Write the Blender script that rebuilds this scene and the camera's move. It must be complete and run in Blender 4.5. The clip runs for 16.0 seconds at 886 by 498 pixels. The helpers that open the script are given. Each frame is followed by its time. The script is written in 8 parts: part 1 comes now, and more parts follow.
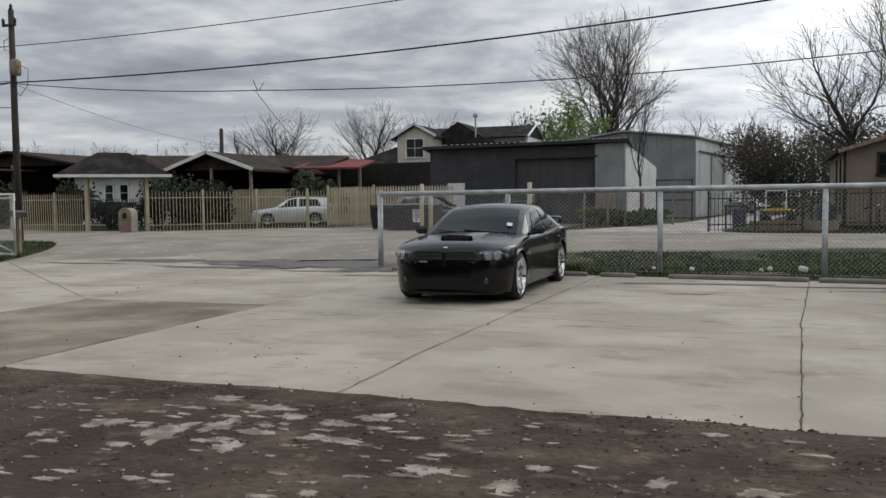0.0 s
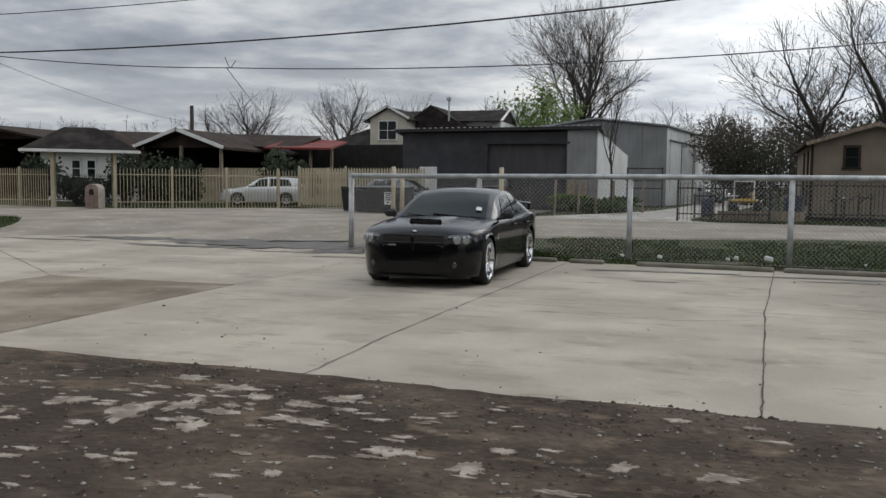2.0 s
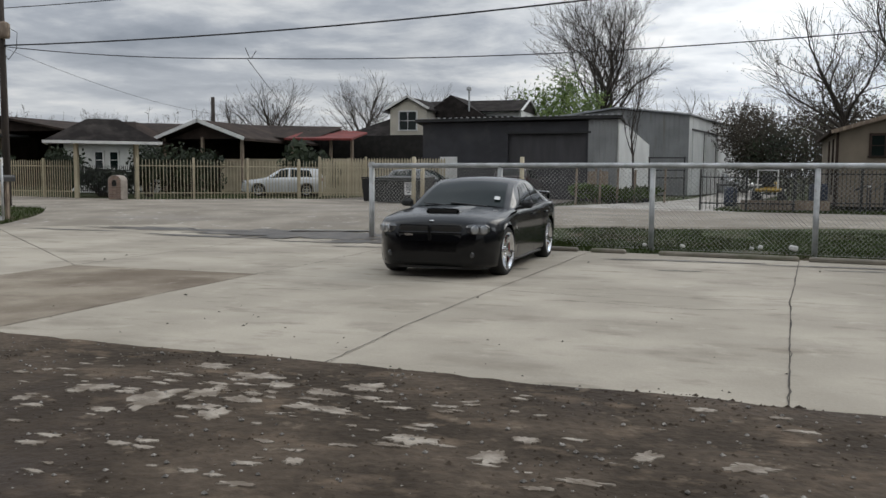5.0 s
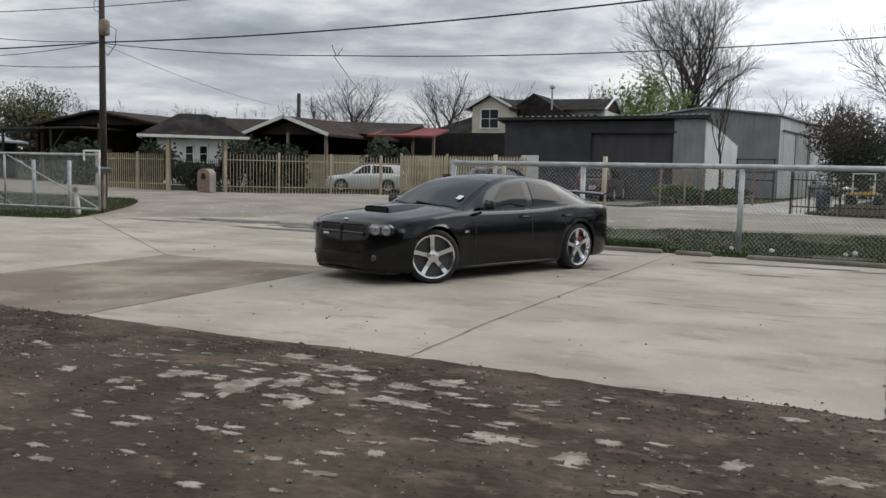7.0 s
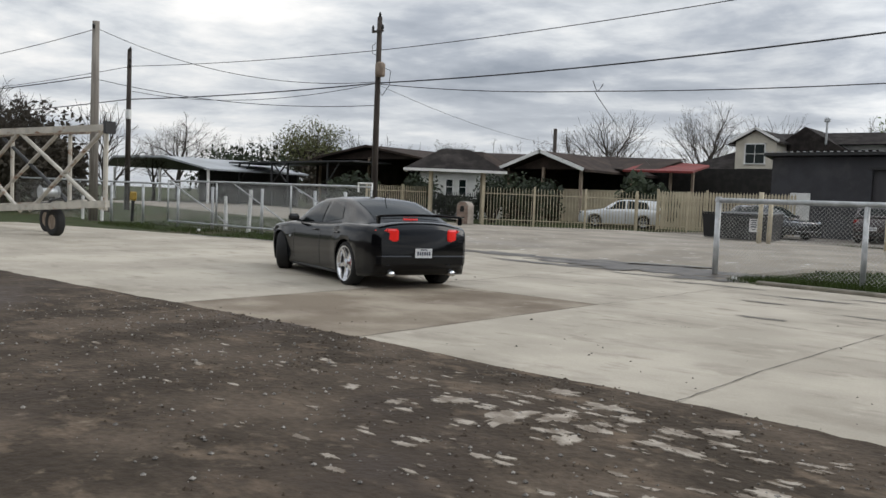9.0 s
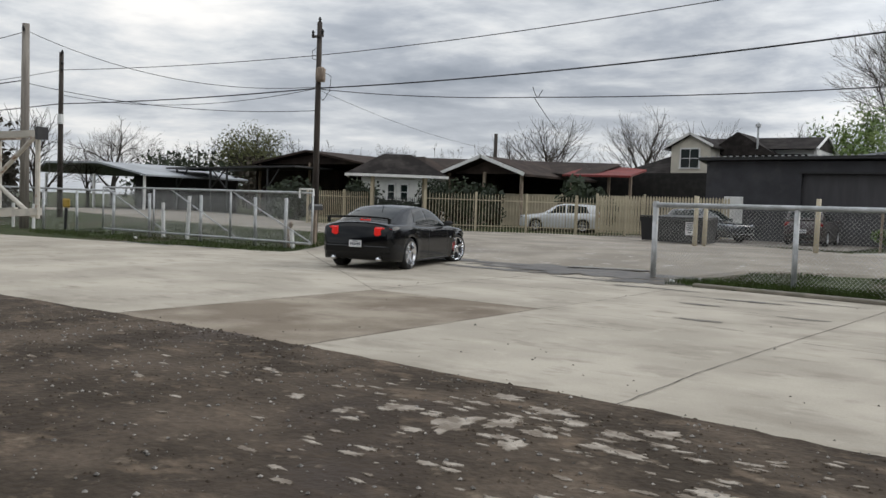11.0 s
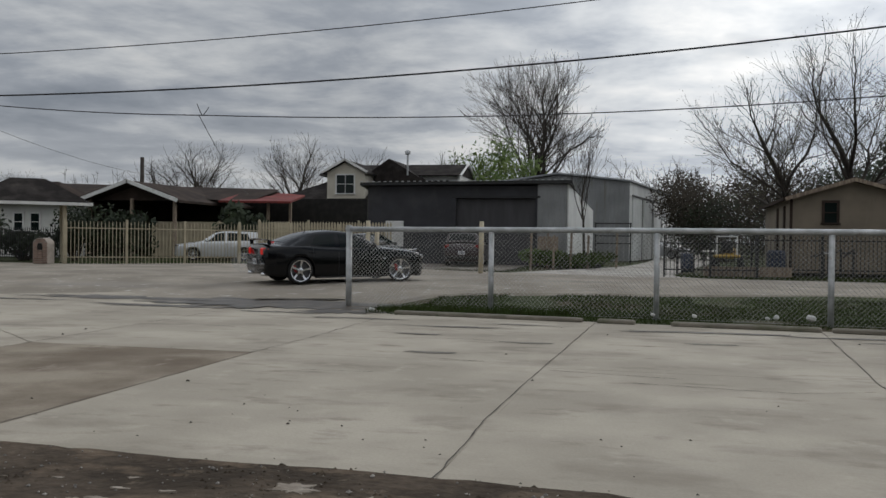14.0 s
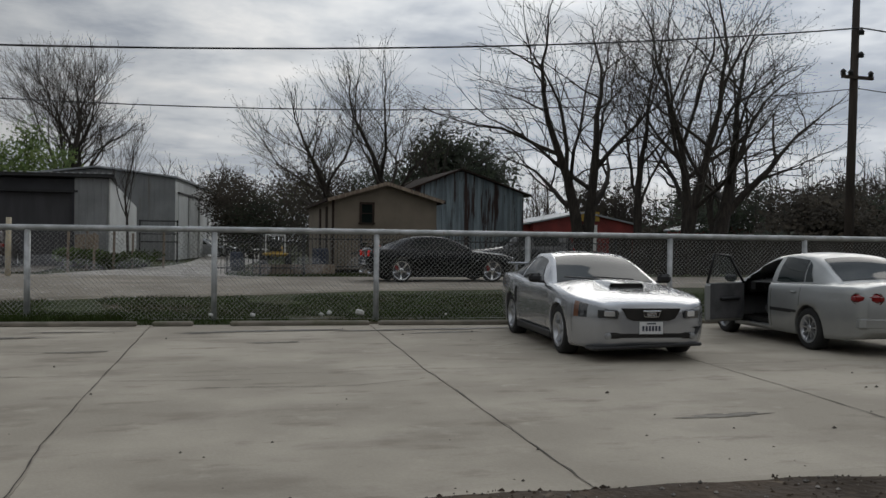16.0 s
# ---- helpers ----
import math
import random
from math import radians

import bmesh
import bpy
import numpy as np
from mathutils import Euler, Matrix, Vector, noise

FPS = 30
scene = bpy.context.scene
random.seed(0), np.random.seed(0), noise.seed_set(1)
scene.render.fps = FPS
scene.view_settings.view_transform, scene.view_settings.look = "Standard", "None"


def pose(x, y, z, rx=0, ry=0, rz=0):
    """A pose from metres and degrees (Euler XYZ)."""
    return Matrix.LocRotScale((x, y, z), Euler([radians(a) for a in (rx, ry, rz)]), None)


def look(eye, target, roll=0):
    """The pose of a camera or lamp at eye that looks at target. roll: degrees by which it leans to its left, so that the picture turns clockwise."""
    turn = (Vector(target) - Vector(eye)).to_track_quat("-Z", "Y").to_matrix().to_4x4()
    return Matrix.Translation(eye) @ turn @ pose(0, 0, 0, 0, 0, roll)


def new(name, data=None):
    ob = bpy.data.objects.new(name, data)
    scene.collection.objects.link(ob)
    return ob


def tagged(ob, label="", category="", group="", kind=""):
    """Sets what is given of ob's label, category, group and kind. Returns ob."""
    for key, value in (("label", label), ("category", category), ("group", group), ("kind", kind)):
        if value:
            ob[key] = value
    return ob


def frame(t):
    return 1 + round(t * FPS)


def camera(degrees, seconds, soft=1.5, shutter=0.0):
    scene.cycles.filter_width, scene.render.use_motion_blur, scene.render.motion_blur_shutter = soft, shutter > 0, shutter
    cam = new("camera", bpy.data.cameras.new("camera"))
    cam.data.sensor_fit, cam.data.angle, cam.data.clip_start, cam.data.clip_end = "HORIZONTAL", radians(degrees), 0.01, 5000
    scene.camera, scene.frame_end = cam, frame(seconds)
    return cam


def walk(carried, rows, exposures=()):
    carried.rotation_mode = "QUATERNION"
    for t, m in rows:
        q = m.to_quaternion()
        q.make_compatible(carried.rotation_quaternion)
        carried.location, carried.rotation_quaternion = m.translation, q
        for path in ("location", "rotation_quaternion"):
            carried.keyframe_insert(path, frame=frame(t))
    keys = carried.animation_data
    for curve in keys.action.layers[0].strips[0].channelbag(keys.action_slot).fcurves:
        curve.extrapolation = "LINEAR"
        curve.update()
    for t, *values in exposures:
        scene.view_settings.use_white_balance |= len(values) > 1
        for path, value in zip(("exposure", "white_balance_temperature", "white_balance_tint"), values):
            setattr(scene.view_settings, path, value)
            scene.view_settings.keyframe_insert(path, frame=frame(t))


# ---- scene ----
cam = camera(54.3, 16.0)
PATH = [
    (0, (0.766, -0.559, 1.471), (0.141, 1.337, 1.359), -0.7),
    (0.5, (0.766, -0.554, 1.471), (0.164, 1.349, 1.346), -0.1),
    (1, (0.77, -0.556, 1.47), (0.185, 1.351, 1.329), 0.2),
    (1.5, (0.773, -0.558, 1.466), (0.205, 1.353, 1.316), 0.3),
    (2, (0.774, -0.558, 1.468), (0.214, 1.356, 1.318), 0.6),
    (2.5, (0.765, -0.567, 1.472), (0.192, 1.345, 1.337), 0.8),
    (3, (0.761, -0.57, 1.471), (0.166, 1.334, 1.334), 0.6),
    (3.5, (0.764, -0.561, 1.47), (0.161, 1.34, 1.323), 0.4),
    (4, (0.763, -0.566, 1.469), (0.163, 1.335, 1.312), 0.4),
    (6.3, (0.699, -0.438, 1.407), (0.054, 1.446, 1.223), 1.1),
    (6.5, (0.69, -0.444, 1.41), (0.017, 1.43, 1.23), 1.2),
    (7, (0.711, -0.513, 1.434), (-0.063, 1.323, 1.255), 1.3),
    (7.5, (0.656, -0.508, 1.42), (-0.272, 1.255, 1.244), 1.8),
    (8, (0.621, -0.576, 1.431), (-0.508, 1.067, 1.273), 2.4),
    (8.2, (0.606, -0.602, 1.435), (-0.597, 0.989, 1.287), 2.5),
    (10.3, (0.566, -0.624, 1.461), (-0.718, 0.906, 1.356), 2.3),
    (10.5, (0.556, -0.621, 1.46), (-0.698, 0.934, 1.36), 2.4),
    (11, (0.588, -0.654, 1.473), (-0.572, 0.972, 1.37), 2.0),
    (11.5, (0.484, -0.613, 1.457), (-0.58, 1.076, 1.325), 1.7),
    (12, (0.308, -0.497, 1.451), (-0.681, 1.237, 1.321), 1.0),
    (12.5, (-0.005, -0.196, 1.435), (-0.911, 1.584, 1.324), 0.7),
    (13, (-0.392, -0.001, 1.436), (-1.189, 1.83, 1.336), -0.2),
    (13.5, (-0.687, 0.141, 1.446), (-1.347, 2.028, 1.388), -0.1),
    (14, (-0.926, 0.4, 1.429), (-1.353, 2.354, 1.408), 0.7),
    (14.5, (-1.128, 0.483, 1.445), (-1.254, 2.479, 1.424), 0.4),
    (15, (-1.234, 0.587, 1.43), (-1.13, 2.584, 1.389), 0.8),
    (15.5, (-1.212, 0.608, 1.436), (-0.897, 2.583, 1.4), 1.1),
    (16, (-1.18, 0.596, 1.445), (-0.584, 2.506, 1.432), 0.7),
]
walk(cam, [(t, look(eye, target, roll)) for t, eye, target, roll in PATH], exposures=((0, -0.35), (4, -0.35), (6.3, -0.18), (7.5, -0.12), (8.2, -0.03), (10.5, -0.06), (12.5, -0.25), (13.6, -0.38), (14.4, -1.0), (16, -1.08)))

# ---------------------------------------------------------------- world and light
world = bpy.data.worlds.new("sky")
scene.world = world
world.use_nodes = True
wn, wl = world.node_tree.nodes, world.node_tree.links
for n in list(wn):
    wn.remove(n)


def wnode(kind, **kw):
    n = wn.new(kind)
    for k, v in kw.items():
        if k == "operation":
            n.operation = v
        elif k == "data_type":
            n.data_type = v
        elif k == "blend_type":
            n.blend_type = v
    return n


SUN_ELEV, SUN_AZ = radians(32), radians(38)   # azimuth clockwise from +y
w_sky = wnode("ShaderNodeTexSky")
w_sky.sky_type = "NISHITA"
w_sky.sun_disc = False
w_sky.sun_elevation, w_sky.sun_rotation = SUN_ELEV, SUN_AZ
w_tc = wnode("ShaderNodeTexCoord")
w_sep = wnode("ShaderNodeSeparateXYZ")
wl.new(w_tc.outputs["Generated"], w_sep.inputs[0])


def wmath(op, a, b=None):
    n = wnode("ShaderNodeMath", operation=op)
    for i, v in enumerate((a, b)):
        if v is None:
            continue
        if isinstance(v, (int, float)):
            n.inputs[i].default_value = v
        else:
            wl.new(v, n.inputs[i])
    return n.outputs[0]


def wramp(fac, stops):
    n = wnode("ShaderNodeValToRGB")
    el = n.color_ramp.elements
    while len(el) < len(stops):
        el.new(0.5)
    for e, (p, c) in zip(el, stops):
        e.position, e.color = p, (*c, 1)
    wl.new(fac, n.inputs[0])
    return n.outputs[0]


def wmix(fac, a, b):
    n = wnode("ShaderNodeMix", data_type="RGBA")
    for sock, v in ((n.inputs[0], fac), (n.inputs[6], a), (n.inputs[7], b)):
        if isinstance(v, (int, float)):
            sock.default_value = v
        elif isinstance(v, tuple):
            sock.default_value = (*v, 1)
        else:
            wl.new(v, sock)
    return n.outputs[2]


w_up = wmath("MAXIMUM", w_sep.outputs[2], 0.0)
w_den = wmath("ADD", w_up, 0.10)
w_u = wmath("DIVIDE", w_sep.outputs[0], w_den)
w_v = wmath("DIVIDE", w_sep.outputs[1], w_den)
w_cmb = wnode("ShaderNodeCombineXYZ")
wl.new(w_u, w_cmb.inputs[0]), wl.new(w_v, w_cmb.inputs[1])


def wnoise(scale, detail, rough, distort=0.0):
    n = wnode("ShaderNodeTexNoise")
    n.inputs["Scale"].default_value, n.inputs["Detail"].default_value = scale, detail
    n.inputs["Roughness"].default_value, n.inputs["Distortion"].default_value = rough, distort
    wl.new(w_cmb.outputs[0], n.inputs["Vector"])
    return n.outputs["Fac"]


w_big = wnoise(0.42, 5.0, 0.55, 0.35)
w_fine = wnoise(1.7, 6.0, 0.6, 0.2)
w_sum = wmath("ADD", wmath("MULTIPLY", w_big, 0.64), wmath("MULTIPLY", w_fine, 0.36))
w_cloud = wramp(w_sum, [(0.37, (0.30, 0.34, 0.40)), (0.46, (0.46, 0.50, 0.56)), (0.53, (0.72, 0.75, 0.78)), (0.61, (1.02, 1.01, 0.99))])
# thin haze along the horizon, brighter overhead
w_hor = wramp(w_up, [(0.0, (1, 1, 1)), (0.16, (0, 0, 0))])
w_hazed = wmix(wmath("MULTIPLY", w_hor, 0.55), w_cloud, (0.74, 0.77, 0.80))
w_zen = wmath("ADD", 0.95, wmath("MULTIPLY", wmath("POWER", w_up, 1.3), 1.0))
# the cloud is thinner, and so brighter, on the side of the sun
w_flat = wmath("SQRT", wmath("ADD", wmath("MULTIPLY", w_sep.outputs[0], w_sep.outputs[0]), wmath("ADD", wmath("MULTIPLY", w_sep.outputs[1], w_sep.outputs[1]), 0.0001)))
w_toward = wmath("DIVIDE", wmath("ADD", wmath("MULTIPLY", w_sep.outputs[0], math.sin(SUN_AZ)), wmath("MULTIPLY", w_sep.outputs[1], math.cos(SUN_AZ))), w_flat)
w_glow = wmath("POWER", wmath("MAXIMUM", wmath("DIVIDE", wmath("SUBTRACT", w_toward, 0.55), 0.45), 0.0), 1.3)
w_zen = wmath("MULTIPLY", w_zen, wmath("ADD", 1.0, wmath("MULTIPLY", w_glow, 1.15)))
w_bright = wnode("ShaderNodeVectorMath", operation="SCALE")
wl.new(w_hazed, w_bright.inputs[0]), wl.new(w_zen, w_bright.inputs["Scale"])
# gaps of clear sky, mostly to one side of the place
w_skyc = wnode("ShaderNodeVectorMath", operation="SCALE")
wl.new(w_sky.outputs[0], w_skyc.inputs[0])
w_skyc.inputs["Scale"].default_value = 0.07
w_gap = wmath("MULTIPLY", wramp(wnoise(0.9, 4.0, 0.5, 0.0), [(0.56, (0, 0, 0)), (0.66, (1, 1, 1))]), wramp(w_up, [(0.15, (0, 0, 0)), (0.22, (1, 1, 1))]))
w_side = wramp(wmath("ADD", wmath("MULTIPLY", w_sep.outputs[0], 0.5), 0.5), [(0.5, (0, 0, 0)), (0.62, (1, 1, 1))])
w_gapf = wmath("MULTIPLY", w_gap, w_side)
w_all = wmix(w_gapf, w_bright.outputs[0], w_skyc.outputs[0])
w_bg = wnode("ShaderNodeBackground")
w_out = wnode("ShaderNodeOutputWorld")
wl.new(w_all, w_bg.inputs[0])
w_bg.inputs[1].default_value = 1.0
wl.new(w_bg.outputs[0], w_out.inputs[0])

sun = new("sun", bpy.data.lights.new("sun", "SUN"))
sun.data.energy, sun.data.angle, sun.data.color = 1.2, radians(40), (1.0, 0.95, 0.87)
sun_to = Vector((math.sin(SUN_AZ) * math.cos(SUN_ELEV), math.cos(SUN_AZ) * math.cos(SUN_ELEV), math.sin(SUN_ELEV)))
sun.matrix_world = look(sun_to * 50, (0, 0, 0))


# ---------------------------------------------------------------- materials
def mat(name, col, rough=0.7, metal=0.0, col2=None, scale=3.0, fine=60.0, var=0.12, bump=0.15, coat=0.0, emit=None, alpha=1.0, trans=0.0, stretch=(1, 1, 1), spec=0.5, lo=0.42, hi=0.62, each=0.0):
    """A node material: two colours mixed by broad noise, fine grain on top, and a fine bump."""
    m = bpy.data.materials.new(name)
    m.use_nodes = True
    n, l = m.node_tree.nodes, m.node_tree.links
    b = n["Principled BSDF"]
    tc, mp = n.new("ShaderNodeTexCoord"), n.new("ShaderNodeMapping")
    l.new(tc.outputs["Object"], mp.inputs[0])
    mp.inputs["Scale"].default_value = stretch
    big, small = n.new("ShaderNodeTexNoise"), n.new("ShaderNodeTexNoise")
    for t, s, d in ((big, scale, 5.0), (small, fine, 3.0)):
        t.inputs["Scale"].default_value, t.inputs["Detail"].default_value = s, d
        l.new(mp.outputs[0], t.inputs["Vector"])
    r = n.new("ShaderNodeValToRGB")
    c2 = col2 or tuple(min(1, c * (1 - 2.2 * var)) for c in col)
    r.color_ramp.elements[0].position, r.color_ramp.elements[1].position = lo, hi
    r.color_ramp.elements[0].color, r.color_ramp.elements[1].color = (*c2, 1), (*col, 1)
    l.new(big.outputs["Fac"], r.inputs[0])
    hsv = n.new("ShaderNodeHueSaturation")
    l.new(r.outputs[0], hsv.inputs["Color"])
    mr = n.new("ShaderNodeMapRange")
    mr.inputs[3].default_value, mr.inputs[4].default_value = 1 - var * 1.6, 1 + var * 1.6
    l.new(small.outputs["Fac"], mr.inputs[0])
    last = mr.outputs[0]
    if each:
        oi, mr2, mu = n.new("ShaderNodeObjectInfo"), n.new("ShaderNodeMapRange"), n.new("ShaderNodeMath")
        mr2.inputs[3].default_value, mr2.inputs[4].default_value = 1 - each, 1 + each
        l.new(oi.outputs["Random"], mr2.inputs[0])
        mu.operation = "MULTIPLY"
        l.new(last, mu.inputs[0]), l.new(mr2.outputs[0], mu.inputs[1])
        last = mu.outputs[0]
    l.new(last, hsv.inputs["Value"])
    l.new(hsv.outputs[0], b.inputs["Base Color"])
    b.inputs["Roughness"].default_value, b.inputs["Metallic"].default_value = rough, metal
    b.inputs["Coat Weight"].default_value = coat
    b.inputs["Coat Roughness"].default_value = 0.04
    b.inputs["Specular IOR Level"].default_value = spec
    b.inputs["Transmission Weight"].default_value = trans
    if alpha < 1:
        b.inputs["Alpha"].default_value = alpha
    if emit:
        b.inputs["Emission Color"].default_value = (*emit[:3], 1)
        b.inputs["Emission Strength"].default_value = emit[3]
    if bump:
        bp = n.new("ShaderNodeBump")
        bp.inputs["Strength"].default_value, bp.inputs["Distance"].default_value = bump, 0.02
        l.new(small.outputs["Fac"], bp.inputs["Height"])
        l.new(bp.outputs[0], b.inputs["Normal"])
    return m


def layered(m, col, scale, lo, hi, stretch=(1, 1, 1), rough=None, seed=0.0):
    """Adds one more layer of stain to a material, with its own noise and colour."""
    n, l = m.node_tree.nodes, m.node_tree.links
    b = n["Principled BSDF"]
    src = b.inputs["Base Color"].links[0].from_socket
    tc, mp, t, r, mx = (n.new("ShaderNode" + k) for k in ("TexCoord", "Mapping", "TexNoise", "ValToRGB", "Mix"))
    l.new(tc.outputs["Object"], mp.inputs[0])
    mp.inputs["Scale"].default_value, mp.inputs["Location"].default_value = stretch, (seed, seed * 0.7, 0)
    t.inputs["Scale"].default_value, t.inputs["Detail"].default_value, t.inputs["Roughness"].default_value = scale, 8.0, 0.62
    l.new(mp.outputs[0], t.inputs["Vector"])
    r.color_ramp.elements[0].position, r.color_ramp.elements[1].position = lo, hi
    l.new(t.outputs["Fac"], r.inputs[0])
    mx.data_type = "RGBA"
    l.new(r.outputs[0], mx.inputs[0]), l.new(src, mx.inputs[6])
    mx.inputs[7].default_value = (*col, 1)
    l.new(mx.outputs[2], b.inputs["Base Color"])
    if rough is not None:
        rm = n.new("ShaderNodeMapRange")
        rm.inputs[3].default_value, rm.inputs[4].default_value = b.inputs["Roughness"].default_value, rough
        l.new(r.outputs[0], rm.inputs[0]), l.new(rm.outputs[0], b.inputs["Roughness"])
    return m


CONCRETE = layered(layered(layered(mat("concrete", (0.41, 0.37, 0.305), 0.85, col2=(0.315, 0.282, 0.23), scale=0.55, fine=45, var=0.07, bump=0.14, spec=0.25),
                   (0.21, 0.182, 0.147), 0.9, 0.54, 0.76, (0.7, 1.3, 1)), (0.43, 0.385, 0.32), 2.2, 0.58, 0.75, seed=9), (0.19, 0.162, 0.128), 2.6, 0.57, 0.76, (0.5, 1.2, 1), seed=21)
MUDDY = layered(layered(mat("muddy_concrete", (0.285, 0.245, 0.19), 0.85, col2=(0.17, 0.136, 0.10), scale=0.8, fine=40, var=0.12, bump=0.2, spec=0.25),
                (0.12, 0.09, 0.064), 0.55, 0.46, 0.64, (0.8, 1, 1)), (0.42, 0.37, 0.30), 0.9, 0.60, 0.72, (1, 0.5, 1), seed=4)
DIRT = layered(layered(layered(mat("wet_dirt", (0.092, 0.071, 0.053), 0.95, col2=(0.044, 0.034, 0.025), scale=1.1, fine=16, var=0.3, bump=1.0, spec=0.12),
               (0.16, 0.12, 0.086), 2.0, 0.55, 0.72, (1, 1.6, 1)), (0.042, 0.030, 0.022), 0.3, 0.5, 0.62, rough=0.6, seed=3), (0.17, 0.135, 0.10), 5.0, 0.60, 0.72, seed=13)
GRASS = layered(layered(mat("grass_soil", (0.045, 0.058, 0.020), 0.95, col2=(0.028, 0.036, 0.013), scale=1.6, fine=30, var=0.3, bump=0.8, spec=0.15),
                (0.075, 0.058, 0.038), 0.35, 0.50, 0.66), (0.085, 0.085, 0.035), 4.0, 0.6, 0.75, seed=5)
BLADE = mat("grass_blade", (0.052, 0.080, 0.022), 0.9, col2=(0.036, 0.046, 0.015), scale=2.0, var=0.3, bump=0, spec=0.1)
ROAD = layered(layered(mat("road_concrete", (0.30, 0.266, 0.22), 0.88, col2=(0.21, 0.184, 0.15), scale=0.5, fine=30, var=0.1, bump=0.2, spec=0.25),
               (0.22, 0.20, 0.18), 0.4, 0.55, 0.72, (0.3, 1.2, 1)), (0.5, 0.48, 0.45), 3.0, 0.6, 0.72, seed=2)
GRAVEL = layered(mat("gravel", (0.44, 0.41, 0.37), 0.95, col2=(0.30, 0.28, 0.25), scale=1.2, fine=18, var=0.25, bump=0.8), (0.2, 0.18, 0.15), 1.0, 0.55, 0.7)
PALE = mat("pale_caliche", (0.34, 0.30, 0.25), 0.95, col2=(0.16, 0.13, 0.10), scale=6, fine=40, var=0.15, bump=0.5)
STONE = mat("stone", (0.26, 0.24, 0.215), 0.9, scale=20, var=0.3, each=0.3)
CRACK = mat("joint_filler", (0.085, 0.072, 0.06), 0.95, var=0.2)
WATER = mat("standing_water", (0.14, 0.12, 0.095), 0.28, var=0.02, bump=0.02, fine=9)
GALV = layered(mat("galvanised_pipe", (0.50, 0.51, 0.52), 0.5, metal=0.55, col2=(0.36, 0.37, 0.37), scale=5, fine=80, var=0.1, bump=0.1), (0.22, 0.16, 0.11), 7, 0.62, 0.75)
WIRE_M = mat("chain_link_wire", (0.40, 0.40, 0.385), 0.55, metal=0.6, scale=4, var=0.1, bump=0)
RUSTY = mat("weathered_timber", (0.30, 0.24, 0.18), 0.9, col2=(0.17, 0.13, 0.10), scale=3, fine=50, var=0.2, stretch=(6, 6, 1))
CREAM = layered(mat("cream_paint", (0.47, 0.41, 0.29), 0.6, col2=(0.39, 0.335, 0.235), scale=2, var=0.08), (0.35, 0.28, 0.19), 1.5, 0.64, 0.76)
BLACKIRON = mat("black_iron", (0.018, 0.018, 0.019), 0.5, var=0.15)
WHITEP = layered(mat("white_paint", (0.72, 0.72, 0.70), 0.6, scale=2, var=0.06), (0.45, 0.43, 0.39), 2.0, 0.62, 0.75)
DARKSHED = layered(mat("charcoal_block_paint", (0.045, 0.045, 0.051), 0.85, scale=1.2, fine=20, var=0.1, bump=0.2), (0.06, 0.058, 0.06), 0.8, 0.52, 0.7)
GREYTIN = layered(mat("grey_tin", (0.28, 0.287, 0.29), 0.55, metal=0.2, scale=0.7, var=0.1, bump=0.05), (0.20, 0.19, 0.17), 1.2, 0.58, 0.7, (3, 3, 0.3))
WHITETIN = layered(mat("white_tin", (0.72, 0.74, 0.73), 0.5, metal=0.1, scale=0.7, var=0.07, bump=0.05), (0.42, 0.40, 0.36), 1.0, 0.6, 0.72, (3, 3, 0.3))
SHINGLE = layered(mat("dark_shingle", (0.042, 0.037, 0.034), 0.9, col2=(0.022, 0.019, 0.018), scale=1.5, fine=25, var=0.2, bump=0.5, spec=0.08), (0.065, 0.057, 0.05), 1.4, 0.58, 0.72)
BROWNROOF = mat("brown_roof", (0.055, 0.04, 0.033), 0.85, col2=(0.034, 0.026, 0.022), scale=1, fine=20, var=0.2, bump=0.4, spec=0.1)
REDROOF = layered(mat("red_tin_roof", (0.20, 0.03, 0.024), 0.85, col2=(0.13, 0.024, 0.02), scale=0.8, var=0.15), (0.12, 0.05, 0.04), 1, 0.6, 0.75)
GREYROOF = mat("grey_tin_roof", (0.34, 0.36, 0.38), 0.5, metal=0.3, scale=0.5, var=0.12)
SIDING = mat("cream_siding", (0.58, 0.54, 0.45), 0.7, scale=1, var=0.06)
WHITESIDE = mat("white_siding", (0.66, 0.66, 0.63), 0.7, scale=1, var=0.06)
TAN = layered(mat("tan_siding", (0.205, 0.17, 0.128), 0.8, scale=1.2, var=0.08), (0.21, 0.175, 0.135), 1.2, 0.56, 0.72, (2, 2, 0.4))
BARN = layered(layered(mat("weathered_blue_tin", (0.27, 0.33, 0.355), 0.8, col2=(0.16, 0.195, 0.215), scale=1.0, fine=15, var=0.2, stretch=(5, 5, 0.35)),
               (0.05, 0.03, 0.026), 0.9, 0.52, 0.58, (3.5, 3.5, 0.25)), (0.30, 0.34, 0.35), 0.9, 0.6, 0.7, (4, 4, 0.3), seed=8)
REDWALL = mat("red_wall", (0.22, 0.03, 0.025), 0.7, scale=0.6, var=0.15)
YELLOW = mat("yellow_panel", (0.42, 0.27, 0.04), 0.6, var=0.1)
# near-black for dark parts, and for shade painted inside openings, sheds and porch
DARKPART_SHADE = mat("dark_interior", (0.02, 0.018, 0.016), 0.9, var=0.2)
BRICK = mat("pink_brick", (0.31, 0.22, 0.175), 0.9, scale=3, var=0.15, each=0.18)
MORTAR = mat("mortar", (0.33, 0.29, 0.25), 0.95, var=0.1)
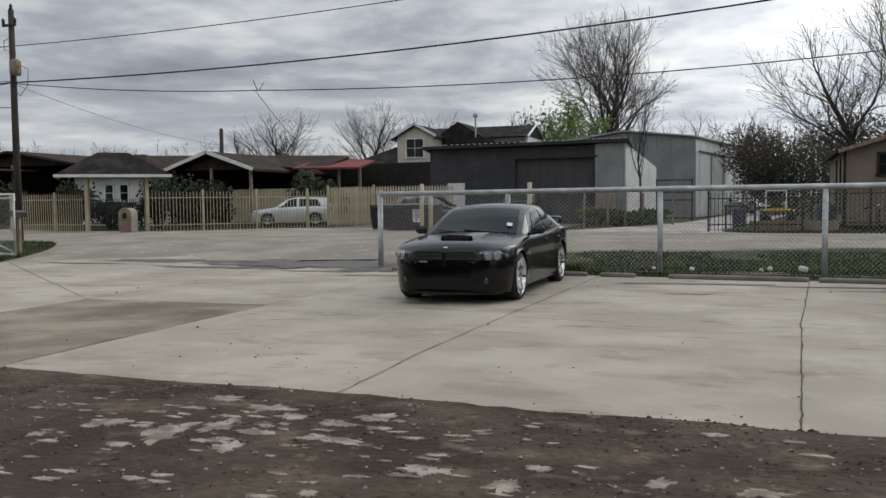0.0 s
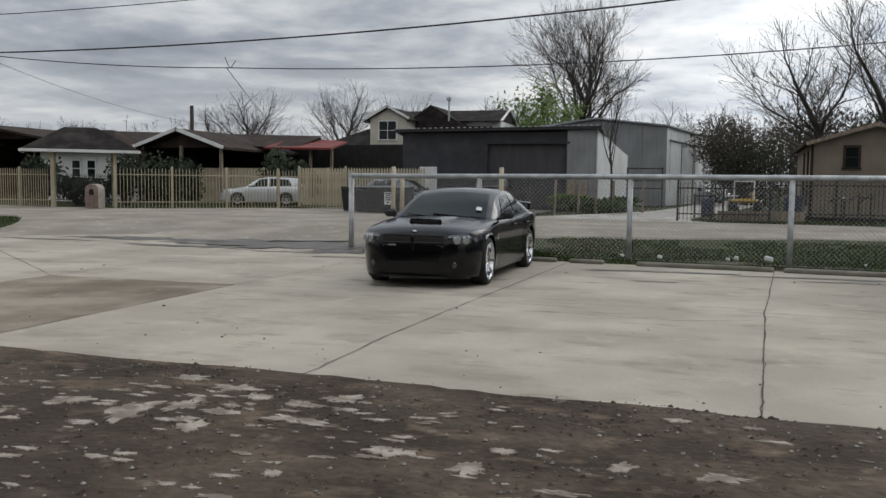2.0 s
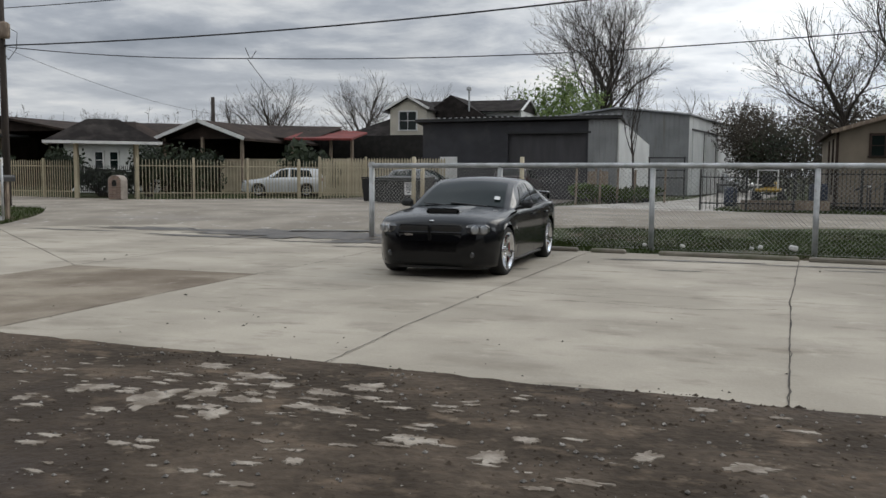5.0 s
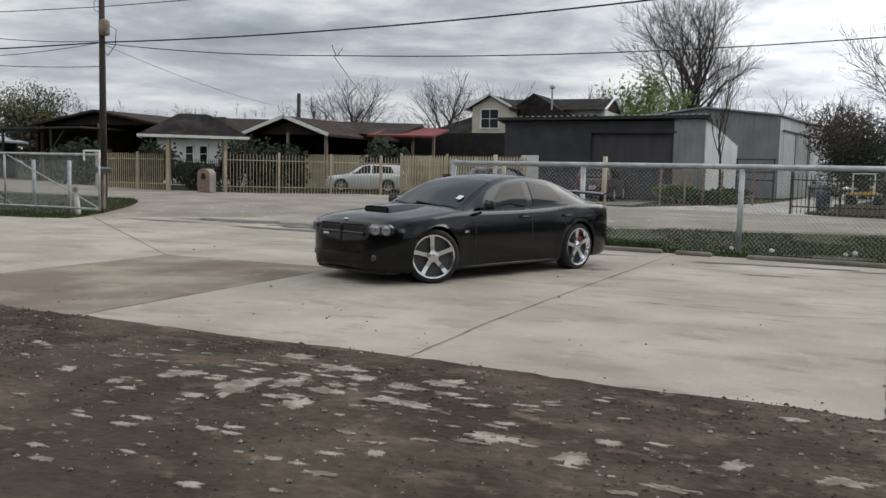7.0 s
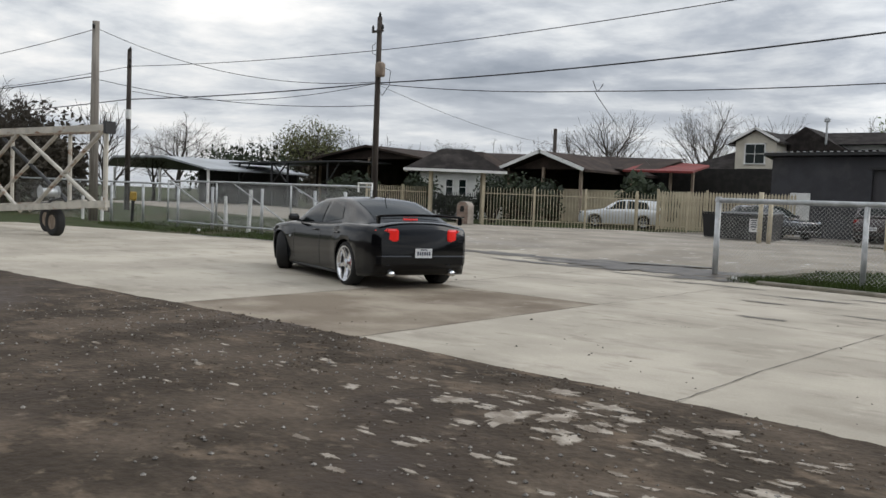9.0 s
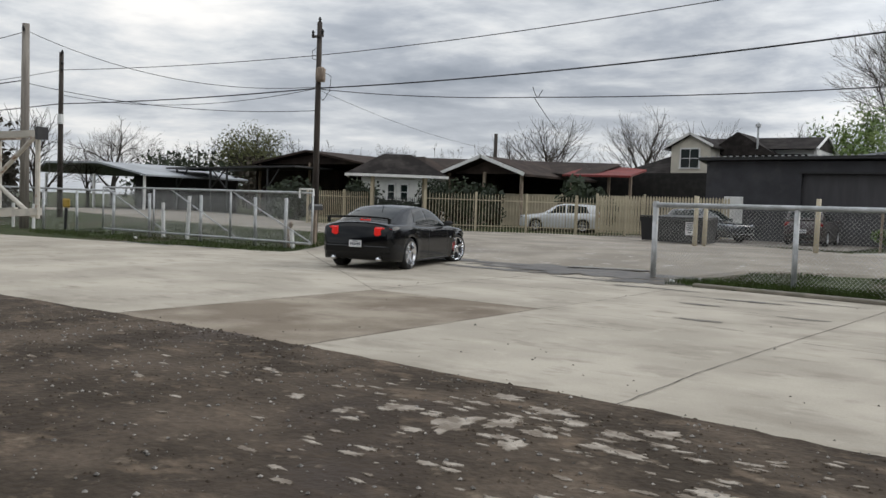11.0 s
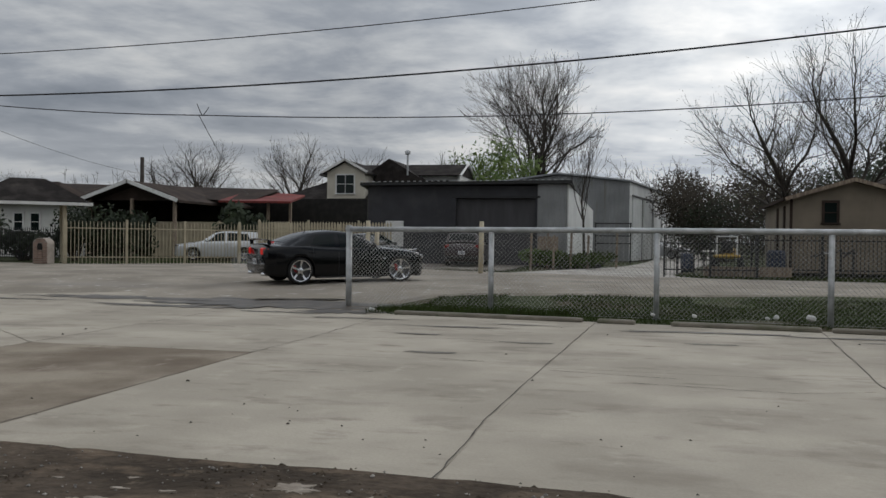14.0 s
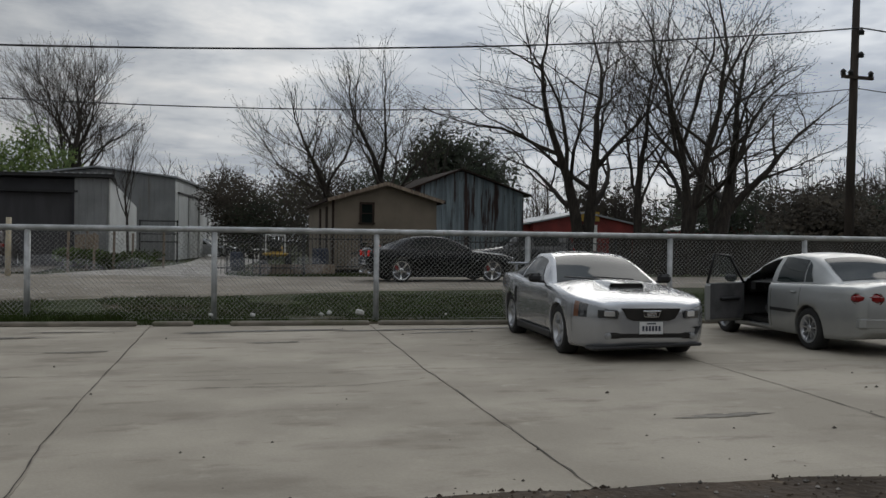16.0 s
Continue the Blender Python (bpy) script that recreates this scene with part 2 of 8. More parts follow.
BARK = mat("bark", (0.055, 0.045, 0.037), 0.95, col2=(0.03, 0.025, 0.02), scale=3, fine=30, var=0.2, bump=0.5, stretch=(3, 3, 0.6))
TWIG = mat("twig", (0.06, 0.05, 0.04), 0.95, scale=2, var=0.2, bump=0)
BUD = mat("spring_bud", (0.15, 0.165, 0.06), 0.8, col2=(0.10, 0.10, 0.04), scale=3, var=0.25, bump=0)
LEAF = mat("fresh_leaf", (0.16, 0.22, 0.05), 0.75, col2=(0.08, 0.13, 0.03), scale=0.8, var=0.3, bump=0)
DARKLEAF = mat("dark_leaf", (0.032, 0.046, 0.018), 0.8, col2=(0.014, 0.022, 0.009), scale=0.8, var=0.3, bump=0)
BRUSH = mat("brown_brush", (0.062, 0.05, 0.034), 0.95, col2=(0.034, 0.028, 0.019), scale=0.8, var=0.3, bump=0)
POLE = mat("pole_wood", (0.055, 0.043, 0.035), 0.9, col2=(0.032, 0.025, 0.021), scale=2, var=0.15, stretch=(5, 5, 0.4))
POLEGREY = mat("pole_grey_wood", (0.26, 0.235, 0.20), 0.9, col2=(0.17, 0.15, 0.13), scale=2, var=0.15, stretch=(5, 5, 0.4))
CABLE = mat("cable", (0.012, 0.012, 0.013), 0.6, var=0.1, bump=0)
BLACKPAINT = mat("black_car_paint", (0.0025, 0.003, 0.004), 0.14, coat=0.28, var=0.03, bump=0.0, scale=2, spec=0.2)
SILVER = mat("silver_car_paint", (0.40, 0.41, 0.43), 0.27, metal=0.6, coat=0.8, var=0.03, bump=0, scale=2)
CHAMPAGNE = mat("grey_car_paint", (0.33, 0.34, 0.335), 0.4, metal=0.5, coat=0.6, var=0.04, bump=0, scale=2)
WHITECAR = mat("white_car_paint", (0.62, 0.64, 0.66), 0.3, metal=0.3, coat=0.7, var=0.04, bump=0, scale=2)
DARKCAR = mat("dark_car_paint", (0.02, 0.022, 0.025), 0.25, coat=0.8, var=0.05, bump=0)
MAROON = mat("maroon_car_paint", (0.02, 0.006, 0.007), 0.3, coat=0.7, var=0.05, bump=0)
TINT = mat("tinted_glass", (0.008, 0.011, 0.011), 0.03, var=0.0, bump=0, spec=0.22)
GLASS = mat("window_glass", (0.010, 0.016, 0.015), 0.02, var=0.02, bump=0, spec=0.22)
PLASTIC = mat("black_plastic", (0.012, 0.012, 0.013), 0.5, var=0.1, bump=0.05)
RUBBER = mat("tyre_rubber", (0.016, 0.016, 0.016), 0.85, var=0.15, bump=0.2)
CHROME = mat("polished_alloy", (0.72, 0.73, 0.75), 0.16, metal=1.0, var=0.04, bump=0)
ALLOY = mat("alloy_rim", (0.55, 0.56, 0.58), 0.3, metal=0.9, var=0.05, bump=0)
LAMPGLASS = mat("headlamp_lens", (0.30, 0.31, 0.32), 0.12, metal=0.5, var=0.1, bump=0, coat=1.0)
LAMPBRIGHT = mat("bright_reflector", (0.75, 0.76, 0.78), 0.15, metal=0.6, var=0.1, bump=0, coat=1.0)
CLEAR = mat("clear_door_glass", (0.25, 0.29, 0.28), 0.03, var=0.0, bump=0, alpha=0.22)
AMBER = mat("amber_lens", (0.16, 0.06, 0.028), 0.15, var=0.1, bump=0, coat=0.8)
REDLENS = mat("red_lens", (0.22, 0.008, 0.008), 0.15, var=0.1, bump=0, coat=0.8)
REDGLOW = mat("lit_red_lens", (0.4, 0.01, 0.01), 0.15, var=0.05, bump=0, coat=0.5, emit=(1.0, 0.03, 0.02, 0.3))
REDPAINT = mat("red_caliper", (0.30, 0.02, 0.02), 0.4, var=0.05, bump=0)
PLATE = mat("plate_white", (0.66, 0.67, 0.68), 0.4, var=0.05, bump=0)
INK = mat("dark_ink", (0.03, 0.035, 0.06), 0.6, var=0.05, bump=0)
CLOTH = mat("grey_seat_cloth", (0.10, 0.10, 0.105), 0.95, var=0.15, bump=0.2)
SMOKE = mat("tyre_smoke", (0.80, 0.82, 0.86), 1.0, var=0.05, bump=0, alpha=0.06, spec=0.0)
LITTER = mat("white_litter", (0.72, 0.72, 0.70), 0.7, var=0.1)
BLUEPLAS = mat("blue_tarp", (0.025, 0.035, 0.065), 0.6, var=0.2)
SIGN = mat("sign_white", (0.72, 0.72, 0.71), 0.6, var=0.05, bump=0)


# ---------------------------------------------------------------- mesh helpers
class Geo:
    """Vertices and faces gathered piece by piece, for one mesh."""

    def __init__(self):
        self.v, self.f = [], []

    def add(self, verts, faces):
        k = len(self.v)
        self.v += [tuple(p) for p in verts]
        self.f += [tuple(i + k for i in f) for f in faces]
        return self

    def box(self, x, y, z, sx, sy, sz, rz=0.0, ry=0.0, rx=0.0, c=0.0):
        """A box round its centre, with edges cut by c."""
        m = pose(x, y, z, rx, ry, rz)
        h = (sx / 2, sy / 2, sz / 2)
        if not c:
            pts = [Vector((h[0] * a, h[1] * b, h[2] * d)) for a in (-1, 1) for b in (-1, 1) for d in (-1, 1)]
            return self.add([m @ p for p in pts], [(0, 1, 3, 2), (4, 6, 7, 5), (0, 4, 5, 1), (2, 3, 7, 6), (0, 2, 6, 4), (1, 5, 7, 3)])
        c = min(c, *(0.45 * s for s in (sx, sy, sz)))
        rows = []
        for zz, k in ((-h[2], c), (-h[2] + c, 0), (h[2] - c, 0), (h[2], c)):
            ax, ay = h[0] - k, h[1] - k
            q = c
            rows.append([(ax, -ay + q, zz), (ax, ay - q, zz), (ax - q, ay, zz), (-ax + q, ay, zz), (-ax, ay - q, zz), (-ax, -ay + q, zz), (-ax + q, -ay, zz), (ax - q, -ay, zz)])
        return self.loft([[m @ Vector(p) for p in r] for r in rows], True, True)

    def loft(self, rows, closed=False, caps=False):
        n = len(rows[0])
        k = len(self.v)
        for r in rows:
            self.v += [tuple(p) for p in r]
        last = n if closed else n - 1
        for i in range(len(rows) - 1):
            for j in range(last):
                a, b = k + i * n + j, k + i * n + (j + 1) % n
                self.f.append((a, b, b + n, a + n))
        if caps:
            self.f.append(tuple(k + j for j in reversed(range(n))))
            self.f.append(tuple(k + (len(rows) - 1) * n + j for j in range(n)))
        return self

    def tube(self, pts, radii, n=8, caps=True):
        pts = [Vector(p) for p in pts]
        rows = []
        for i, p in enumerate(pts):
            d = (pts[min(i + 1, len(pts) - 1)] - pts[max(i - 1, 0)]).normalized()
            a = d.orthogonal().normalized() if i == 0 else (a - d * a.dot(d)).normalized()
            b = d.cross(a)
            r = radii[i] if isinstance(radii, (list, tuple)) else radii
            rows.append([p + (a * math.cos(2 * math.pi * j / n) + b * math.sin(2 * math.pi * j / n)) * r for j in range(n)])
        return self.loft(rows, True, caps)

    def lathe(self, prof, axis="z", n=24, at=(0, 0, 0), caps=True):
        """Turns a profile of (radius, height) round an axis."""
        rows = []
        for r, h in prof:
            row = []
            for j in range(n):
                a = 2 * math.pi * j / n
                c, s = r * math.cos(a), r * math.sin(a)
                p = (c, s, h) if axis == "z" else ((s, h, c) if axis == "y" else (h, c, s))
                row.append((p[0] + at[0], p[1] + at[1], p[2] + at[2]))
            rows.append(row)
        return self.loft(rows, True, caps)

    def poly(self, pts, z0, z1):
        """A flat plate with the outline pts."""
        n = len(pts)
        return self.add([(x, y, z0) for x, y in pts] + [(x, y, z1) for x, y in pts],
                        [tuple(reversed(range(n))), tuple(range(n, 2 * n))] + [(i, (i + 1) % n, n + (i + 1) % n, n + i) for i in range(n)])

    def wall(self, prof, y0, y1):
        """A plate with the outline prof of (x, z), from y0 to y1."""
        n = len(prof)
        return self.add([(x, y0, z) for x, z in prof] + [(x, y1, z) for x, z in prof],
                        [tuple(range(n)), tuple(reversed(range(n, 2 * n)))] + [((i + 1) % n, i, n + i, n + (i + 1) % n) for i in range(n)])

    def mesh(self, name, smooth=False):
        me = bpy.data.meshes.new(name)
        me.from_pydata(self.v, [], self.f)
        if smooth:
            me.shade_smooth()
        me.update()
        return me


def part(name, g, material, parent=None, label="", smooth=False, bevel=0.0, at=None):
    """Links the geometry as one mesh object, under a thing or a part."""
    me = g if isinstance(g, bpy.types.Mesh) else g.mesh(name, smooth)
    if not me.materials:
        me.materials.append(material)
    ob = new(name, me)
    if parent is not None:
        ob.parent = parent
    if at is not None:
        ob.matrix_basis = at
    if bevel:
        bv = ob.modifiers.new("bevel", "BEVEL")
        bv.width, bv.segments, bv.limit_method = bevel, 2, "ANGLE"
    return tagged(ob, label)


def thing(name, at, label, category, group="", kind=""):
    """An Empty at the base of a thing that has parts."""
    ob = new(name)
    ob.empty_display_size = 0.2
    ob.matrix_basis = at
    return tagged(ob, label, category, group, kind)


def curve(pts):
    """A smooth function through points, without overshoot."""
    pts = sorted(pts)
    xs, ys = np.array([p[0] for p in pts], float), np.array([p[1] for p in pts], float)
    h, d = np.diff(xs), np.diff(ys) / np.diff(xs)
    m = np.zeros(len(xs))
    for i in range(1, len(xs) - 1):
        if d[i - 1] * d[i] > 0:
            m[i] = 2 * d[i - 1] * d[i] / (d[i - 1] + d[i])
    m[0], m[-1] = d[0], d[-1]

    def at(x):
        x = min(max(x, xs[0]), xs[-1])
        i = min(max(int(np.searchsorted(xs, x)) - 1, 0), len(h) - 1)
        s = (x - xs[i]) / h[i]
        return float(ys[i] * (1 + 2 * s) * (1 - s) ** 2 + m[i] * h[i] * s * (1 - s) ** 2 + ys[i + 1] * s * s * (3 - 2 * s) + m[i + 1] * h[i] * s * s * (s - 1))

    return at


def step(a, b, x):
    s = min(max((x - a) / (b - a), 0.0), 1.0)
    return s * s * (3 - 2 * s)


def rise(y):
    """Height of the paved ground, which climbs a little towards the road."""
    return 0.27 * step(15.5, 24.0, y)


# edges of the road
road_near = curve([(-60, 33), (-40, 27), (-30, 24.6), (-21.5, 23.4), (-19.0, 21.0), (-17.2, 17.4), (-16.8, 16.2), (-16, 15.4), (-12.5, 15.2), (-9, 15.2), (-6.9, 15.4), (-6.3, 17.3), (-5.4, 20.3), (-3, 21.1), (0.9, 21.6), (4.3, 22.4), (14, 22.9), (40, 23.5), (120, 26)])
road_far = curve([(-60, 46), (-40, 38), (-32, 33.4), (-24, 31.9), (-18, 36.2), (-13, 35.6), (-6, 32.2), (0, 30.2), (10, 29.4), (40, 30), (120, 33)])


def ground_z(x, y):
    z = rise(y) - 0.05
    ditch = step(-6.5, -5.0, x) * step(16.6, 18.4, y) * (1 - step(20.0, 22.0, y))
    left = (1 - step(-18.5, -17.5, x)) * step(15.5, 17.5, y) * (1 - step(19.5, 22.0, y))
    z -= 0.06 * ditch + 0.05 * left
    near = road_near(x)
    verge = max(step(-5.8, -5.2, x), 1 - step(-17.6, -17.0, x)) * step(15.2, 16.6, y)
    z += 0.05 * verge * (1 - step(near - 0.5, near + 0.2, y)) - 0.03 * step(near - 0.3, near + 0.8, y)
    return z + 0.02 * noise.noise((x * 0.7, y * 0.7, 0)) * step(15.5, 18, y)


DISC = mat("dark_brake_steel", (0.10, 0.10, 0.105), 0.5, metal=0.6, var=0.1, bump=0)
OLDBOARD = mat("dark_weathered_board", (0.036, 0.03, 0.025), 0.95, col2=(0.02, 0.017, 0.014), scale=3, var=0.2, stretch=(6, 6, 0.6), each=0.25)
TRUSS = layered(mat("peeling_truss_paint", (0.50, 0.47, 0.41), 0.75, scale=3, var=0.1), (0.22, 0.13, 0.08), 1.6, 0.56, 0.64, (1, 3, 3))
LAMPDARK = mat("smoked_lamp_glass", (0.035, 0.037, 0.04), 0.08, var=0.1, bump=0, coat=1.0)


# ---------------------------------------------------------------- ground, road, slabs
def sheet(name, xs, ys, fz, material, label, category):
    g = Geo()
    g.loft([[(x, y, fz(x, y)) for x in xs] for y in ys])
    ob = part(name, g, material, smooth=True)
    return tagged(ob, label, category, kind="structure")


def spread(lo, hi, fine_lo, fine_hi, stride, far):
    mid = list(np.arange(fine_lo, fine_hi, stride))
    return [lo, lo * 0.45 + fine_lo * 0.55] + [fine_lo - far, *mid, fine_hi, fine_hi + far] + [hi * 0.45 + fine_hi * 0.55, hi]


sheet("ground", spread(-900, 900, -50, 50, 0.5, 40), spread(-400, 1500, 12, 60, 0.5, 30), ground_z, GRASS, "rough green grass and bare soil beside the road", "ground")


edge_line = curve([(-80, 5.5), (-11.4, 5.54), (-8.8, 5.58), (-5.5, 5.56), (-3.7, 5.46), (-2.05, 5.42), (-0.3, 5.27), (1.2, 5.2), (2.2, 5.1), (3.2, 4.96), (8, 4.4), (90, 2)])


def dirt_edge(x):
    """Where the dirt yard meets the concrete."""
    return edge_line(x) + 0.05 * noise.noise((x * 1.3, 0, 0)) + 0.045 * noise.noise((x * 5.1, 3, 0)) + 0.02 * noise.noise((x * 13, 5, 0))


def dirt_z(x, y):
    tracks = 0.025 * noise.noise((x * 0.5, y * 1.1, 7)) + 0.014 * noise.noise((x * 2.3, y * 2.3, 1)) + 0.007 * noise.noise((x * 7, y * 7, 2))
    return 0.012 + tracks * 0.9 - 0.02 * (1 - step(-30, -10, y))


g = Geo()
dirt_rows = []
dirt_xs = [-80, -50, -30] + list(np.arange(-18, 14, 0.16)) + [16, 30, 60, 90]
for k in range(70):
    s = k / 69
    dirt_rows.append([(x, dirt_edge(x) - 0.02 - (1 - s) ** 2.2 * 36, 0) for x in dirt_xs])
dirt_rows = [[(x, y, dirt_z(x, y) * (1 - 0.75 * step(dirt_edge(x) - 0.25, dirt_edge(x), y)) + 0.012 * step(dirt_edge(x) - 0.2, dirt_edge(x), y)) for x, y, _ in r] for r in dirt_rows]
g.loft(dirt_rows)
tagged(part("dirt_yard", g, DIRT, smooth=True), "dark damp dirt yard with tyre tracks and stones", "dirt ground", kind="structure")

# slabs of the lot: each slab is a plate of its own with dark joints between
pavement = thing("pavement", pose(0, 0, 0), "pale worn concrete parking lot in large cracked slabs", "pavement", kind="structure")


def slab(outline, material=CONCRETE, label="", cut=0.012, div=10):
    """A slab with four corners (a, b, c, d), a little smaller than its field."""
    a, b, c, d = [Vector((*p, 0)) for p in outline]
    g = Geo()
    n, m = div, div
    rows = []
    for i in range(n + 1):
        row = []
        for j in range(m + 1):
            s, t = i / n, j / m
            e = 0.0008
            s2, t2 = e + s * (1 - 2 * e), e + t * (1 - 2 * e)
            p = (a * (1 - t2) + b * t2) * (1 - s2) + (d * (1 - t2) + c * t2) * s2
            wob = 0.008 * noise.noise((p.x * 3.0, p.y * 3.0, 4)) if (i in (0, n) or j in (0, m)) else 0
            row.append((p.x + wob, p.y + wob, rise(p.y) + 0.006 - 0.07 * (1 - step(dirt_edge(p.x) - 0.35, dirt_edge(p.x) - 0.12, p.y)) + 0.003 * noise.noise((p.x * 0.4, p.y * 0.4, 2))))
        rows.append(row)
    g.loft(rows)
    # turned-down rim all round
    rim = [rows[0][j] for j in range(m + 1)] + [rows[i][m] for i in range(1, n + 1)] + [rows[n][j] for j in range(m - 1, -1, -1)] + [rows[i][0] for i in range(n - 1, 0, -1)]
    g.loft([rim, [(x, y, z - 0.06) for x, y, z in rim]], True)
    return part("slab", g, material, pavement, label)


FAR = lambda x: 16.22 - 0.118 * (x + 4)       # front of the kerb
g = Geo()
g.loft([[(x, y, rise(y) - 0.035) for x in (-30, -9, -5, 0, 8, 18)] for y in (5.0, 8, 12.5, 13.6)])
g.loft([[(x, y, rise(y) - 0.035) for x in (-16.5, -12, -9, -6)] for y in (13.6, 15, 16, 17.4)])
g.loft([[(x, y, rise(y) - 0.035) for x in (-6, -2, 2)] for y in (13.6, 15, 16)])
tagged(part("slab_bed", g, CRACK), "dark soil showing in the slab joints", "ground", kind="structure")
LOW = 4.3
slab([(-8.8, LOW), (-5.57, LOW), (-5.5, 10.4), (-8.7, 10.42)], MUDDY, "mud-stained brown concrete slab", div=14)
slab([(-8.7, 10.42), (-5.5, 10.4), (-5.4, 13.2), (-8.7, 15.9)])
slab([(-5.57, LOW), (-2.1, LOW), (-1.86, 10.4), (-5.5, 10.4)], div=14)
slab([(-5.5, 10.4), (-1.86, 10.4), (-1.52, FAR(-1.5)), (-5.35, 16.4)], div=14)
slab([(-2.1, LOW), (1.15, LOW), (1.58, 10.1), (-1.88, 10.1)], div=14)
slab([(-1.88, 10.1), (1.58, 10.1), (2.12, FAR(2)), (-1.52, FAR(-1.5))], div=14)
slab([(1.128, LOW - 0.3), (4.3, LOW - 0.3), (5.1, 9.75), (1.58, 10.1)])
slab([(1.58, 10.1), (5.1, 9.75), (5.7, FAR(5.7)), (2.12, FAR(2))])
slab([(4.3, LOW - 0.3), (9.4, LOW - 0.6), (9.6, 9.4), (5.1, 9.75)])
slab([(5.1, 9.75), (9.6, 9.4), (9.8, FAR(9.8)), (5.7, FAR(5.7))])
slab([(9.4, LOW - 0.6), (16, LOW - 1), (16, 9.2), (9.6, 9.4)])
slab([(9.6, 9.4), (16, 9.2), (16, FAR(16)), (9.8, FAR(9.8))])
slab([(-16.8, LOW + 0.4), (-8.8, LOW), (-8.7, 10.42), (-16.9, 17.1)], div=16)
slab([(-16.9, 17.1), (-8.7, 10.42), (-8.7, 15.9), (-12.6, 18.9)], div=12)
slab([(-30, LOW - 1.5), (-16.8, LOW + 0.4), (-16.9, 16.2), (-30, 13.2)], div=12)
slab([(-8.7, 15.9), (-5.4, 13.2), (-5.35, 16.4), (-6.6, 17.7)])

# the road with its apron through the gateway
g = Geo()
road_xs = sorted(set([-60, -50, -45] + [round(x, 2) for x in np.arange(-40, 20, 0.5)] + [25, 32, 40, 60, 90, 120]))
g.loft([[(x, road_near(x) * (1 - s) + road_far(x) * s, rise(road_near(x) * (1 - s) + road_far(x) * s) - 0.006 + 0.004 * noise.noise((x * 0.6, s * 6, 3))) for x in road_xs] for s in [k / 24 for k in range(25)]])
g.loft([[(x, road_near(x) - 0.16, rise(road_near(x)) - 0.09) for x in road_xs], [(x, road_near(x), rise(road_near(x)) - 0.006) for x in road_xs]])
tagged(part("road", g, ROAD, smooth=True), "pale dusty concrete road with damp patches", "road", kind="structure")

# gravel drive to the yards behind, and the yard before the charcoal shed
g = Geo()
left = curve([(29, -6.2), (33, -5.2), (38, -3.2), (44, -1.2), (60, 0.4), (90, 1.6)])
right = curve([(29, 3.4), (32, 0.6), (38, 1.2), (44, 2.2), (60, 4.5), (90, 7)])
g.loft([[(left(y) * (1 - s) + right(y) * s, y, 0.245 + 0.02 * noise.noise((s * 4, y, 0))) for s in [k / 10 for k in range(11)]] for y in np.arange(29, 90, 1.0)])
tagged(part("gravel_drive", g, GRAVEL, smooth=True), "pale gravel drive leading between the buildings", "gravel drive", kind="structure")
g = Geo()
g.loft([[(x, y, 0.25 + 0.01 * noise.noise((x, y, 0))) for x in np.arange(-17, -5.6, 0.8)] for y in np.arange(34, 42.2, 0.8)])
tagged(part("shed_forecourt", g, layered(mat("packed_earth", (0.20, 0.175, 0.145), 0.95, var=0.15, fine=20, bump=0.4), (0.13, 0.11, 0.09), 0.6, 0.5, 0.65)), "brown packed-earth forecourt before the charcoal shed", "ground", kind="structure")

# shallow water on the apron
for pts in ([(-8.9, 17.9), (-8.2, 18.1), (-7.4, 18.35), (-7.0, 18.6), (-7.5, 18.75), (-8.3, 18.6), (-9.0, 18.3)], [(-5.9, 16.95), (-5.3, 17.0), (-5.5, 17.2)]):
    g = Geo()
    cx, cy = sum(p[0] for p in pts) / len(pts), sum(p[1] for p in pts) / len(pts)
    ring = []
    for k in range(40):
        a = k / 40 * len(pts)
        i, s = int(a) % len(pts), a % 1
        p, q = pts[i], pts[(i + 1) % len(pts)]
        x, y = p[0] + (q[0] - p[0]) * s, p[1] + (q[1] - p[1]) * s
        w = 1 + 0.22 * noise.noise((x * 2.5, y * 2.5, 5))
        ring.append((cx + (x - cx) * w, cy + (y - cy) * w))
    zz = rise(cy) + 0.022
    g.add([(x, y, zz) for x, y in ring], [tuple(range(40))])
    tagged(part("puddle", g, WATER), "shallow muddy puddle on the concrete apron", "puddle", kind="structure")

# dark creeping stains and cracks lying in the lot
def crack(pts, width=0.02):
    g = Geo()
    line = []
    for (x0, y0), (x1, y1) in zip(pts, pts[1:]):
        for k in range(12):
            s = k / 12
            line.append((x0 + (x1 - x0) * s, y0 + (y1 - y0) * s))
    line.append(pts[-1])
    lo, hi = [], []
    for i, (x, y) in enumerate(line):
        a, b = line[max(i - 1, 0)], line[min(i + 1, len(line) - 1)]
        dx, dy = b[0] - a[0], b[1] - a[1]
        q = math.hypot(dx, dy) or 1
        o = 0.03 * noise.noise((x * 4, y * 4, 6))
        w = width * (0.5 + abs(noise.noise((x * 6, y * 6, 1))) * 1.6)
        nx, ny = -dy / q, dx / q
        lo.append((x + nx * (o - w), y + ny * (o - w), rise(y) + 0.0125))
        hi.append((x + nx * (o + w), y + ny * (o + w), rise(y) + 0.0125))
    g.loft([lo, hi])
    return part("crack", g, CRACK, pavement)


